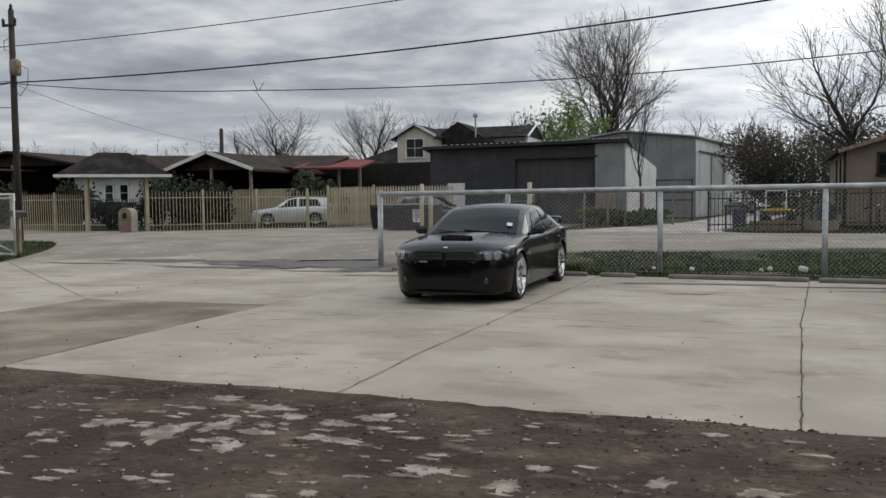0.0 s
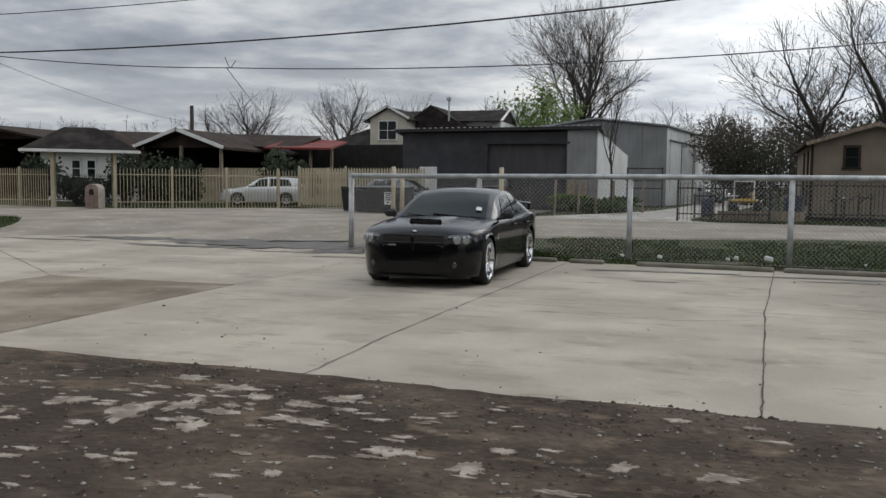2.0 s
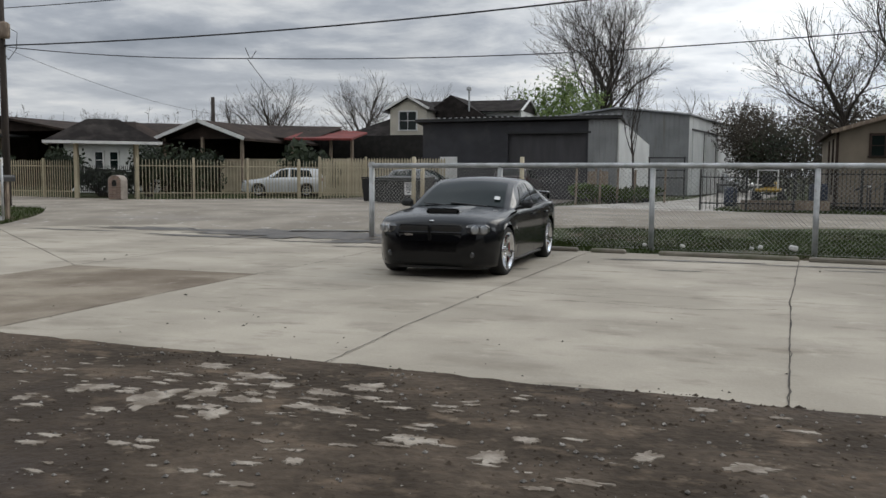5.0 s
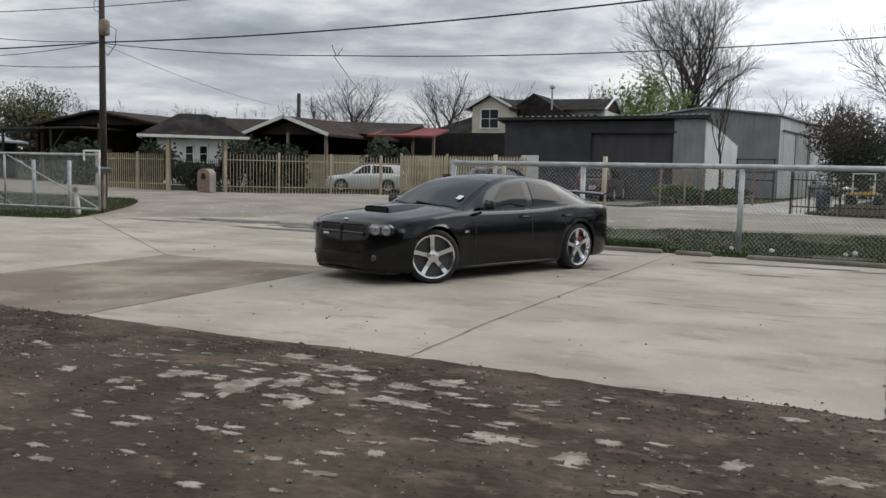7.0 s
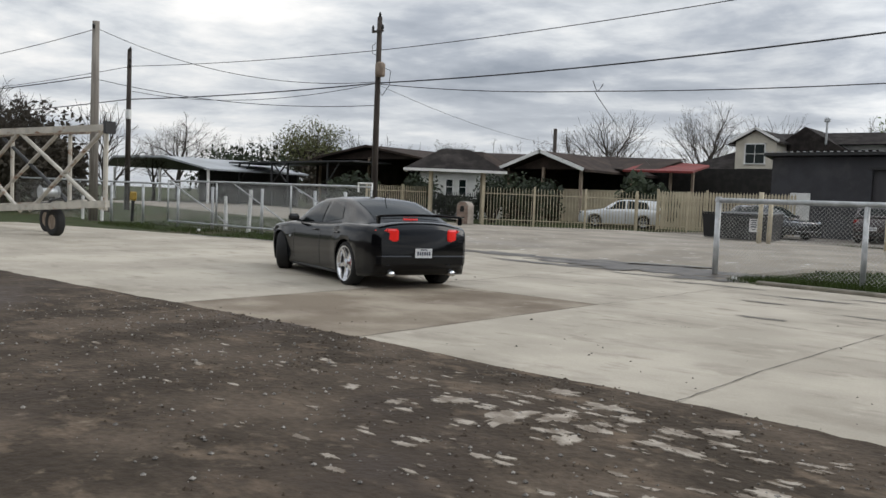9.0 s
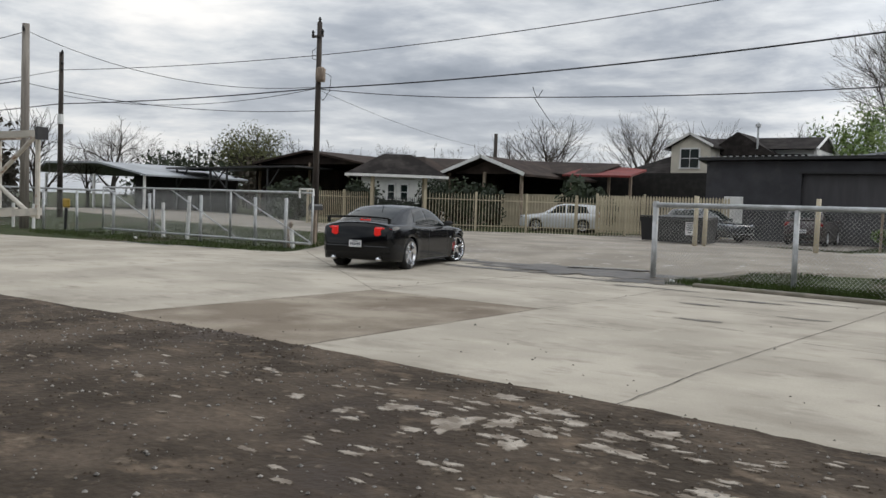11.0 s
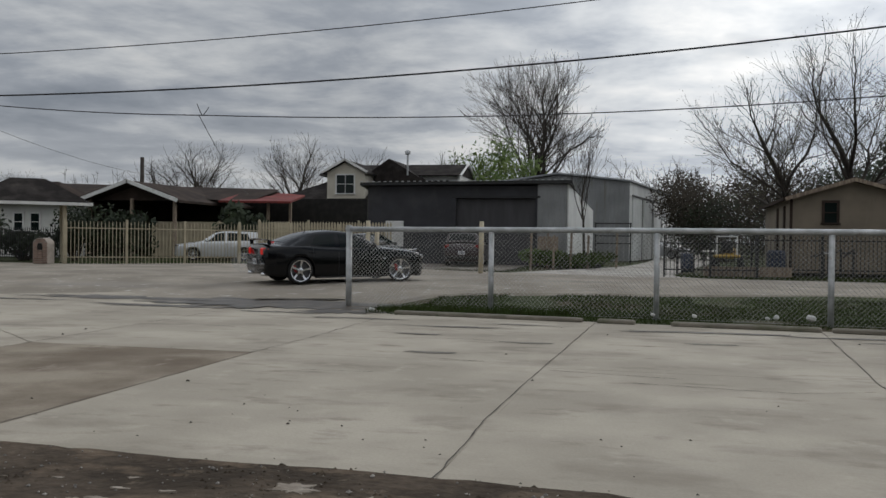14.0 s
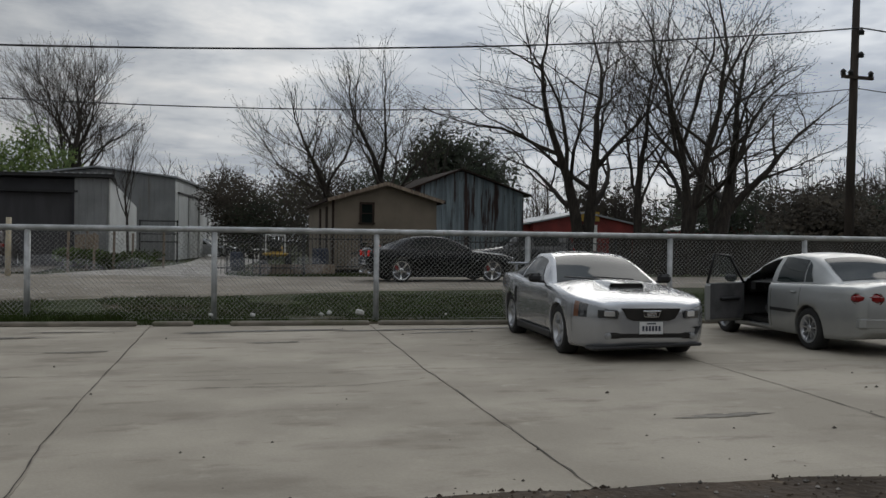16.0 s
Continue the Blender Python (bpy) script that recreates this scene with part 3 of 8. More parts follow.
for c in ([(-2.06, 5.3), (-2.04, 7.3), (-1.88, 10.1), (-1.53, 15.8)], [(1.2, 5.1), (1.36, 7.1), (1.58, 10.1), (2.1, 15.3)], [(-5.56, 5.5), (-5.54, 7.7), (-5.5, 10.4), (-5.4, 12.2), (-5.38, 15.2)], [(-8.76, 5.5), (-8.7, 10.42), (-8.7, 15.8)],
          [(-16.6, 16.85), (-12.1, 13.2), (-8.7, 10.42)], [(-12.6, 18.9), (-9, 18.1), (-6.6, 17.7)], [(4.55, 6.2), (4.83, 7.75), (5.1, 9.75), (5.6, 14.6)]):
    crack(c, 0.006)
for c in ([(-0.9, 9.3), (0.6, 9.1), (1.4, 9.4)], [(-1.8, 9.9), (-0.4, 9.7)], [(-5.2, 12.2), (-3.2, 12.6), (-2.1, 12.2)], [(-4.4, 9.2), (-3.6, 9.25)], [(-3.3, 10.5), (-2.6, 10.4)], [(2.4, 12.2), (3.2, 11.9), (3.6, 12.2)],
          [(-4.6, 13.5), (-3.4, 13.9), (-2.4, 13.7)], [(-7.6, 13.2), (-6.2, 12.9), (-5.4, 13.1)], [(-14.5, 12.0), (-12.5, 12.8), (-11, 12.4)], [(-18, 12.5), (-15, 12.9)]):
    crack(c, 0.007)
stainmat = mat("oily_stain", (0.17, 0.15, 0.122), 0.7, var=0.2)
for x, y, a, b in ((-3.35, 11.0, 0.28, 0.10), (-2.3, 12.4, 0.35, 0.06), (-0.6, 14.5, 0.5, 0.12), (1.2, 14.6, 0.45, 0.1), (0.2, 13.0, 0.4, 0.07), (3.0, 13.9, 0.5, 0.12), (-5.8, 15.2, 0.8, 0.12), (-7.4, 15.9, 0.9, 0.14), (-10.5, 17.2, 1.0, 0.16), (3.3, 6.9, 0.4, 0.08)):
    g = Geo()
    ring = []
    for k in range(48):
        an = 2 * math.pi * k / 48
        w = 0.9 + 0.7 * noise.noise((x + math.cos(an) * 1.3, y + math.sin(an) * 1.3, 8)) + 0.6 * noise.noise((x + math.cos(an) * 4, y + math.sin(an) * 4, 2))
        ring.append((x + a * w * math.cos(an), y + b * w * math.sin(an)))
    g.add([(px, py, rise(py) + 0.0115) for px, py in ring], [tuple(range(48))])
    part("stain", g, stainmat, pavement, "dark oily stain on the concrete")
wetmat = layered(mat("damp_mud_film", (0.085, 0.07, 0.055), 0.45, col2=(0.055, 0.046, 0.037), scale=2.5, var=0.2, bump=0.1), (0.22, 0.19, 0.15), 1.6, 0.56, 0.66, (0.5, 2, 1))
for x, y, a, b in ((-8.3, 17.5, 2.7, 1.0), (-12.0, 17.7, 2.8, 0.35), (-6.3, 16.3, 1.2, 0.42), (-10.2, 16.4, 1.6, 0.25), (-14.2, 16.9, 1.6, 0.1), (-3.6, 14.2, 0.8, 0.08), (-2.6, 14.9, 0.7, 0.07), (-4.0, 13.0, 0.5, 0.06), (0.3, 14.6, 1.2, 0.1), (3.2, 14.4, 1.5, 0.12), (-21.5, 15.0, 1.6, 0.14), (-19.2, 15.4, 1.2, 0.12)):
    g = Geo()
    ring = []
    for k in range(72):
        an = 2 * math.pi * k / 72
        w = 0.85 + 0.6 * noise.noise((x + math.cos(an) * 1.6, y + math.sin(an) * 1.6, 4)) + 0.55 * noise.noise((x + math.cos(an) * 5, y + math.sin(an) * 5, 6)) + 0.3 * noise.noise((x + math.cos(an) * 12, y + math.sin(an) * 12, 1))
        w = max(w, 0.15)
        ring.append((x + a * w * math.cos(an), y + b * w * math.sin(an)))
    g.add([(px, py, rise(py) + 0.016) for px, py in ring] + [(x, y, rise(y) + 0.016)], [(k, (k + 1) % 72, 72) for k in range(72)])
    part("stain", g, wetmat, pavement, "damp dark mud film on the concrete")

# pale broken crusts and stones lying in the dirt
rnd = random.Random(5)
spots = [(-3.16, 4.13, 0.18, 0.12), (-2.62, 4.02, 0.15, 0.22), (-2.39, 4.26, 0.11, 0.15), (-2.77, 4.95, 0.17, 0.12), (-2.32, 4.82, 0.18, 0.11), (-2.04, 4.64, 0.12, 0.08), (-2.06, 4.21, 0.13, 0.07), (-2.07, 3.86, 0.08, 0.11), (-1.7, 4.58, 0.11, 0.08), (-1.47, 4.77, 0.13, 0.11), (-1.57, 4.19, 0.19, 0.08), (-0.8, 3.77, 0.14, 0.11), (-0.32, 3.65, 0.1, 0.13), (-0.2, 3.96, 0.09, 0.06), (0.45, 3.9, 0.07, 0.09), (-1.21, 3.25, 0.06, 0.06), (-2.6, 2.46, 0.08, 0.04), (-1.75, 2.49, 0.07, 0.04), (0.19, 3.42, 0.14, 0.05), (0.92, 3.87, 0.15, 0.07), (-3.97, 3.92, 0.09, 0.09), (-3.43, 3.81, 0.07, 0.06)]
for k in range(190):
    x, y = (rnd.gauss(-1.8, 2.6), 2.6 + rnd.random() * 2.4) if k < 120 else (rnd.gauss(-2.0, 1.0), rnd.gauss(4.3, 0.35))
    s = rnd.uniform(0.015, 0.065)
    spots.append((x, y, s * rnd.uniform(1, 1.8), s * 0.55))
for x, y, a, b in spots:
    if y > dirt_edge(x) - 0.2:
        continue
    g = Geo()
    ring = []
    for k in range(44):
        an = 2 * math.pi * k / 44
        w = 0.92 + 0.6 * noise.noise((x * 3 + math.cos(an) * 1.2, y * 3 + math.sin(an) * 1.2, 3)) + 0.55 * noise.noise((x * 3 + math.cos(an) * 3.4, y * 3 + math.sin(an) * 3.4, 9)) + 0.35 * noise.noise((x * 3 + math.cos(an) * 8, y * 3 + math.sin(an) * 8, 4))
        w = max(w, 0.2)
        ring.append((x + a * w * math.cos(an), y + b * w * math.sin(an)))
    zz = dirt_z(x, y)
    g.loft([[(px, py, dirt_z(px, py) - 0.015) for px, py in ring], [(x + (px - x) * 0.9, y + (py - y) * 0.9, dirt_z(px, py) + 0.006) for px, py in ring]], True)
    g.f.append(tuple(range(44, 88)))
    tagged(part("crust", g, PALE), "pale broken caliche crust in the dark dirt", "ground patch", "crusts in the dirt", "structure")
g = Geo()
for k in range(2600):
    x, y = rnd.uniform(-10, 7), 1.6 + (rnd.random() ** 0.8) * 3.9
    if y > dirt_edge(x):
        continue
    r = rnd.choice((0.005, 0.006, 0.008, 0.011, 0.018)) * rnd.uniform(0.7, 1.1)
    z = dirt_z(x, y) + r * 0.3
    tw = rnd.random() * 6
    g.add([(x + r * math.cos(tw + i * 1.57) * rnd.uniform(0.7, 1.3), y + r * math.sin(tw + i * 1.57), z) for i in range(4)] + [(x, y, z + r * 0.7), (x, y, z - r)],
          [(0, 1, 4), (1, 2, 4), (2, 3, 4), (3, 0, 4), (1, 0, 5), (2, 1, 5), (3, 2, 5), (0, 3, 5)])
tagged(part("stones", g, STONE), "scattered small grey stones in the dirt", "stones", kind="stuff")
g = Geo()
for k in range(9000):
    x, y = rnd.uniform(-9, 6), 1.7 + (rnd.random() ** 0.75) * 4.0
    if y > dirt_edge(x) + 0.04 or noise.noise((x * 0.9, y * 1.6, 5)) < -0.12:
        continue
    r = rnd.choice((0.005, 0.006, 0.009, 0.012, 0.02)) * rnd.uniform(0.7, 1.2)
    z = dirt_z(x, y)
    tw = rnd.random() * 6
    g.add([(x + r * 1.3 * math.cos(tw + i * 1.257) * rnd.uniform(0.7, 1.3), y + r * math.sin(tw + i * 1.257) * rnd.uniform(0.7, 1.3), z - 0.006) for i in range(5)] + [(x + rnd.gauss(0, r * 0.3), y, z + r * 0.55)], [(0, 1, 5), (1, 2, 5), (2, 3, 5), (3, 4, 5), (4, 0, 5)])
tagged(part("clods", g, DIRT), "small crumbled clods of dark dirt", "clods", kind="stuff")
g = Geo()
for k in range(110):
    x = rnd.uniform(-9, 9)
    y = dirt_edge(x) + rnd.random() ** 2 * 2.2 if k < 70 else rnd.uniform(6, 15)
    r = rnd.uniform(0.004, 0.010) if k < 70 else rnd.uniform(0.006, 0.018)
    z = rise(y) + 0.010
    g.add([(x - r, y - r, z), (x + r * 1.4, y - r * 0.6, z), (x + r, y + r, z), (x - r, y + r * 0.8, z), (x, y, z + r)], [(0, 1, 4), (1, 2, 4), (2, 3, 4), (3, 0, 4)])
tagged(part("debris", g, CRACK), "small dark crumbs and leaves on the concrete", "debris", kind="stuff")


# ---------------------------------------------------------------- kerb beams, fences and gate
KERB = layered(mat('kerb_concrete', (0.24, 0.215, 0.175), 0.9, scale=3, var=0.12, bump=0.4), (0.12, 0.12, 0.08), 2.0, 0.5, 0.65)
for x0, x1 in ((-5.3, -1.75), (-1.5, -0.85), (-0.25, 2.1), (2.25, 6.4), (6.6, 10.4), (10.6, 15.5)):
    g = Geo()
    y0, y1 = FAR(x0) - 0.15, FAR(x1) - 0.15
    g.box((x0 + x1) / 2, (y0 + y1) / 2, rise(15.5) + 0.04, math.hypot(x1 - x0, y1 - y0), 0.14, 0.09, math.degrees(math.atan2(y1 - y0, x1 - x0)), c=0.025)
    tagged(part("kerb_beam", g, KERB), "low concrete kerb beam along the grass verge", "kerb", "kerb beams", "structure")


def diamond_mesh(x0, x1, y, z0, z1, pitch=0.085, r=0.0030):
    """Woven wire as two sets of slanting wires."""
    g = Geo()
    h = z1 - z0
    for sgn in (1, -1):
        x = x0 - h
        while x < x1 + h:
            xa, za, xb, zb = x, z0, x + h, z1
            if sgn < 0:
                xa, xb = x + h, x
            pa, pb = Vector((xa, y, za)), Vector((xb, y, zb))
            d = pb - pa
            t0, t1 = 0.0, 1.0
            for lim, s in ((x0, 1), (x1, -1)):
                va, vd = (pa.x - lim) * s, d.x * s
                if vd > 0:
                    t0 = max(t0, -va / vd)
                else:
                    t1 = min(t1, -va / vd)
            if t1 - t0 > 0.01:
                a, b = pa + d * t0, pa + d * t1
                off = sgn * r
                g.add([(a.x - r, y + off, a.z), (a.x + r, y + off - r, a.z), (a.x + r, y + off + r, a.z), (b.x - r, y + off, b.z), (b.x + r, y + off - r, b.z), (b.x + r, y + off + r, b.z)],
                      [(0, 1, 4, 3), (1, 2, 5, 4), (2, 0, 3, 5)])
            x += pitch
    return g


FY = 17.3
fence = thing("chain_link_fence", pose(-6.63, 17.42, 0, 0, 0, -6.8), "galvanised pipe and chain-link fence along the verge", "fence")
part("top_rail", Geo().tube([(-0.06, 0, 1.63), (6, 0, 1.645), (12, 0.0, 1.64), (24, 0, 1.64), (37, 0, 1.64)], 0.055, 12), GALV, fence, smooth=True)
posts_x = [0, 3.05, 6.2, 9.13, 12.05, 14.98, 17.93, 20.9, 23.85, 26.8, 29.8, 32.8]
for x in posts_x:
    part("post", Geo().tube([(x, 0, -0.35), (x, 0, 1.60)], 0.052 if x > 1 else 0.062, 12), GALV, fence, smooth=True)
part("post_cap", Geo().tube([(0, 0, 1.59), (0, 0, 1.71)], [0.068, 0.06], 12), GALV, fence)
part("wire_mesh", diamond_mesh(0, 33, 0.06, 0.02, 1.61), WIRE_M, fence, "grey woven chain-link wire")
part("tension_wire", Geo().tube([(0, 0.06, 0.03), (33, 0.06, 0.03)], 0.006, 6), WIRE_M, fence)

gate = thing("sliding_gate", pose(0.1, FY, 0.09), "long galvanised pipe gate with chain-link wire, slid open", "gate")
for z in (0.12, 1.58):
    part("rail", Geo().tube([(-27.2, 0, z), (-16.95, 0, z)], 0.032, 10), GALV, gate, smooth=True)
for x in (-27.2, -24.3, -20.45, -16.95):
    part("upright", Geo().tube([(x, 0, 0.12), (x, 0, 1.58)], 0.03, 10), GALV, gate, smooth=True)
for x0, x1 in ((-27.1, -23.6), (-23.4, -20.2), (-20.4, -17.0)):
    part("brace", Geo().tube([(x0, 0.02, 1.55), (x1, 0.02, 0.15)], 0.02, 8), GALV, gate, smooth=True)
part("wire_mesh", diamond_mesh(-27.2, -16.95, 0.04, 0.12, 1.58, 0.1), WIRE_M, gate)
part("latch_hook", Geo().tube([(-17.45, -0.03, 1.42), (-17.45, -0.03, 1.68), (-16.9, -0.03, 1.68), (-16.9, -0.03, 1.5)], 0.03, 8), WHITEP, gate, "white painted latch bracket")
lfence = thing("old_fence", pose(0, FY + 0.35, 0), "old leaning chain-link fence behind the gate", "fence")
for x in (-31.6, -29.3, -27.0, -24.9, -22.2, -19.6, -18.3):
    part("post", Geo().tube([(x, 0, -0.2), (x + rnd.uniform(-0.04, 0.04), 0, 1.5)], 0.05, 10), GALV, lfence, smooth=True)
part("top_rail", Geo().tube([(-40, 0, 1.6), (-27, 0, 1.55)], 0.04, 10), GALV, lfence, smooth=True)
part("wire_mesh", diamond_mesh(-40, -18.2, 0.05, 0.0, 1.5, 0.12), WIRE_M, lfence)
for x, y, h, lean in ((-23.2, 17.9, 1.45, 0.1), (-24.6, 18.0, 1.2, -0.04), (-17.9, 17.6, 0.55, -0.08)):
    tagged(part("stake", Geo().tube([(x, y, -0.05), (x + lean, y, h)], [0.07, 0.06], 8), WHITEP), "white painted leaning stake in the grass", "stake", "stakes")
# tree stump by the gate
g = Geo()
g.tube([(-18.4, 17.9, -0.1), (-18.42, 17.9, 0.25), (-18.5, 17.95, 0.62), (-18.35, 17.98, 0.75)], [0.2, 0.15, 0.13, 0.05], 9)
tagged(part("stump", g, RUSTY), "broken weathered tree stump in the grass", "stump")

# litter on the kerb
for x, y, s in ((-5.85, 16.5, 0.07), (-0.55, 16.1, 0.05), (0.15, 15.95, 0.06), (2.05, 15.95, 0.1), (1.5, 16.0, 0.08), (1.35, 15.95, 0.05), (3.6, 15.7, 0.04), (-23.6, 16.2, 0.07)):
    g = Geo()
    g.box(x, y, rise(15.7) + 0.03 + s / 2 + (0.1 if x > -5 else 0), s * 1.5, s, s, rnd.uniform(0, 90), 15, c=s * 0.25)
    tagged(part("litter", g, LITTER), "crumpled white paper litter on the kerb", "litter", "litter")


# ---------------------------------------------------------------- cars
class Shell:
    """The skin of a car: x ahead, y to its left, z up, from the middle of the wheelbase on the ground."""

    def __init__(self, top, shoulder, width, under, roof, roof_w, axles, arch_r, hub_z, tuck=0.07):
        self.top, self.shoulder, self.width, self.under = curve(top), curve(shoulder), curve(width), curve(under)
        self.roof, self.roof_w, self.axles, self.arch_r, self.hub_z, self.tuck = curve(roof), curve(roof_w), axles, arch_r, hub_z, tuck
        self.x0, self.x1 = min(p[0] for p in top), max(p[0] for p in top)
        self.r0, self.r1 = min(p[0] for p in roof), max(p[0] for p in roof)

    def low(self, x):
        z = self.under(x)
        for a in self.axles:
            if abs(x - a) < self.arch_r:
                z = max(z, self.hub_z + math.sqrt(self.arch_r ** 2 - (x - a) ** 2))
        return z

    def section(self, x):
        """Half a section, from under the floor up to the middle of the top."""
        w, zs, zt, zl, zb = self.width(x), self.shoulder(x), self.top(x), self.low(x), self.under(x)
        flare = 0.0
        for a in self.axles:
            flare = max(flare, 0.010 * (1 - step(self.arch_r, self.arch_r + 0.22, abs(x - a))))
        def side(k):
            z = zb + k * (zs - zb)
            bulge = -0.05 * (1 - k) ** 3 - 0.035 * k ** 4 + (flare if k < 0.8 else 0)
            return (w + bulge, max(z, zl))
        pts = [(0.0, zl), (w - 0.16, zl)] + [side(k) for k in (0.0, 0.08, 0.2, 0.34, 0.5, 0.64, 0.76, 0.86, 0.94)]
        pts += [(w - 0.05, zs - 0.012), (w - self.tuck, zs + 0.004)]
        zm = zt - zs
        pts += [((w - self.tuck) * k, zs + zm * (1 - k ** 2.6)) for k in (0.9, 0.75, 0.55, 0.3, 0.0)]
        return pts

    def y_at(self, x, z):
        s = [p for p in self.section(x)[2:13]]
        return float(np.interp(z, [p[1] for p in s], [p[0] for p in s]))

    def body(self):
        g = Geo()
        xs = set(np.linspace(self.x0, self.x1, 70))
        for a in self.axles:
            for k in range(25):
                xs.add(a + self.arch_r * math.cos(math.pi * k / 24) * 1.0)
            xs |= {a - self.arch_r - 0.004, a + self.arch_r + 0.004}
        for e, s in ((self.x0, 1), (self.x1, -1)):
            xs |= {e + s * d for d in (0.01, 0.025, 0.045, 0.08, 0.12)}
        xs = sorted(x for x in xs if self.x0 <= x <= self.x1)
        rows = []
        for x in xs:
            h = self.section(x)
            rows.append([(x, y, z) for y, z in h] + [(x, -y, z) for y, z in reversed(h[1:-1])])
        return g.loft(rows, True, True)

    def side(self, x, v):
        """A point of the glasshouse's flank: v from 0 at the belt to 1 at the roof's edge."""
        wb, zb = self.width(x) - self.tuck, self.shoulder(x)
        we, ze = self.roof_w(x), max(self.roof(x) - 0.045, zb)
        b = 0.03 * math.sin(math.pi * v) * step(0, 0.25, ze - zb)
        return (x, wb + (we - wb) * v + b, zb + (ze - zb) * v)

    def over(self, x, s):
        """A point of the roof and the screens: s from -1 to 1 across."""
        return (x, s * self.roof_w(x), max(self.roof(x) - 0.045 * s * s, self.shoulder(x) * s * s))

    def house(self):
        g = Geo()
        rows = []
        for x in np.linspace(self.r0, self.r1, 44):
            half = [self.side(x, v) for v in (0, 0.2, 0.45, 0.7, 0.9)] + [self.over(x, s) for s in (1.0, 0.8, 0.5, 0.0)]
            rows.append(half + [(p[0], -p[1], p[2]) for p in reversed(half[:-1])])
        return g.loft(rows)

    def pane(self, corners, out=0.006, sgn=1, n=10):
        """A side pane from corners (x, v): rear low, front low, front high, rear high."""
        a, b, c, d = corners
        rows = []
        for i in range(n + 1):
            t = i / n
            row = []
            for j in range(n + 1):
                s = j / n
                x = (a[0] * (1 - s) + b[0] * s) * (1 - t) + (d[0] * (1 - s) + c[0] * s) * t
                v = (a[1] * (1 - s) + b[1] * s) * (1 - t) + (d[1] * (1 - s) + c[1] * s) * t
                p = self.side(x, v)
                row.append((p[0], sgn * (p[1] + out), p[2] + out * 0.3))
            rows.append(row)
        return Geo().loft(rows)

    def screen(self, xa, xb, wa, wb, out=0.006, n=12):
        rows = []
        sl = 1 if xb > xa else -1
        for i in range(n + 1):
            t = i / n
            x, w = xa + (xb - xa) * t, wa + (wb - wa) * t
            dz = self.roof(x + 0.02) - self.roof(x - 0.02)
            q = math.hypot(dz, 0.04)
            row = []
            for j in range(n + 1):
                s = -w + 2 * w * j / n
                p = self.over(x, s)
                row.append((p[0] - dz / q * out, p[1], p[2] + 0.04 / q * out))
            rows.append(row)
        return Geo().loft(rows)

    def seam(self, x, z0, z1, sgn, w=0.006):
        g = Geo()
        rows = []
        for k in range(9):
            z = z0 + (z1 - z0) * k / 8
            rows.append([(x - w, sgn * (self.y_at(x - w, z) + 0.003), z), (x + w, sgn * (self.y_at(x + w, z) + 0.003), z)])
        return g.loft(rows)


def tyre_mesh(r, w, rim):
    g = Geo()
    h = w / 2
    g.lathe([(rim, -h * 0.9), (rim + 0.02, -h), (r - 0.035, -h), (r - 0.008, -h * 0.8), (r, -h * 0.45), (r, h * 0.45), (r - 0.008, h * 0.8), (r - 0.035, h), (rim + 0.02, h), (rim, h * 0.9)], "y", 40, caps=False)
    return g


def rim_mesh(rim, w, spokes, kind):
    """A wheel rim whose face looks along +y."""
    g = Geo()
    h = w / 2
    prof = [(rim + 0.006, h * 0.95), (rim + 0.004, h * 1.02), (rim - 0.018, h * 0.98), (rim - 0.035, h * 0.55), (rim - 0.04, -h * 0.6)]
    rows = []
    for r, y in prof:
        rows.append([(r * math.sin(2 * math.pi * j / 40), y, r * math.cos(2 * math.pi * j / 40)) for j in range(40)])
    g.loft(rows, True)
    for k in range(spokes):
        a = 2 * math.pi * k / spokes
        c, s = math.cos(a), math.sin(a)
        rows = []
        n = 5
        for i in range(n):
            t = i / (n - 1)
            rad = 0.03 + (rim - 0.05) * t
            wid = (0.075 - 0.012 * t + 0.05 * max(t - 0.7, 0)) * (1.0 if kind == "wide" else 0.55) * rim / 0.27
            yf = h * (0.80 - 0.12 * math.sin(math.pi * t) + 0.12 * t)
            rows.append([(rad * s - o * c, yf - d, rad * c + o * s) for o, d in ((-wid / 2, 0.035), (-wid / 2 * 0.75, 0.0), (wid / 2 * 0.75, 0.0), (wid / 2, 0.035))])
        g.loft(rows)
    g.lathe([(0.075 * rim / 0.27, h * 0.5), (0.07 * rim / 0.27, h * 0.84), (0.035, h * 0.92), (0.0, h * 0.93)], "y", 20)
    return g


def add_wheels(car, axles, track, r, w, rim, spokes=5, kind="wide", material=CHROME, caliper=None):
    wheels = []
    tm, rm = tyre_mesh(r, w, rim).mesh("wheel", True), rim_mesh(rim, w, spokes, kind).mesh("rim")
    bm = Geo().lathe([(rim - 0.03, -0.012), (rim - 0.03, 0.012)], "y", 28).mesh("brake_disc")
    hub = Geo().lathe([(rim * 0.99, -0.05), (rim * 0.99, -0.04)], "y", 28).mesh("wheel_back")
    for i, ax in enumerate(axles):
        for sgn in (1, -1):
            wh = part("wheel", tm, RUBBER, car, at=pose(ax, sgn * track / 2, r, 0, 0, 0 if sgn > 0 else 180))
            part("rim", rm, material, wh, "polished five-spoke alloy rim" if kind == "wide" else "silver spoked rim")
            part("wheel_back", hub, PLASTIC, wh)
            part("brake_disc", bm, DISC, wh)
            wheels.append((wh, ax, sgn))
            if caliper:
                g = Geo().box(ax - 0.13, sgn * (track / 2 + 0.02), r + 0.06, 0.09, 0.07, 0.2, ry=-20, c=0.02)
                part("brake_caliper", g, caliper, car, "red brake caliper")
    return wheels


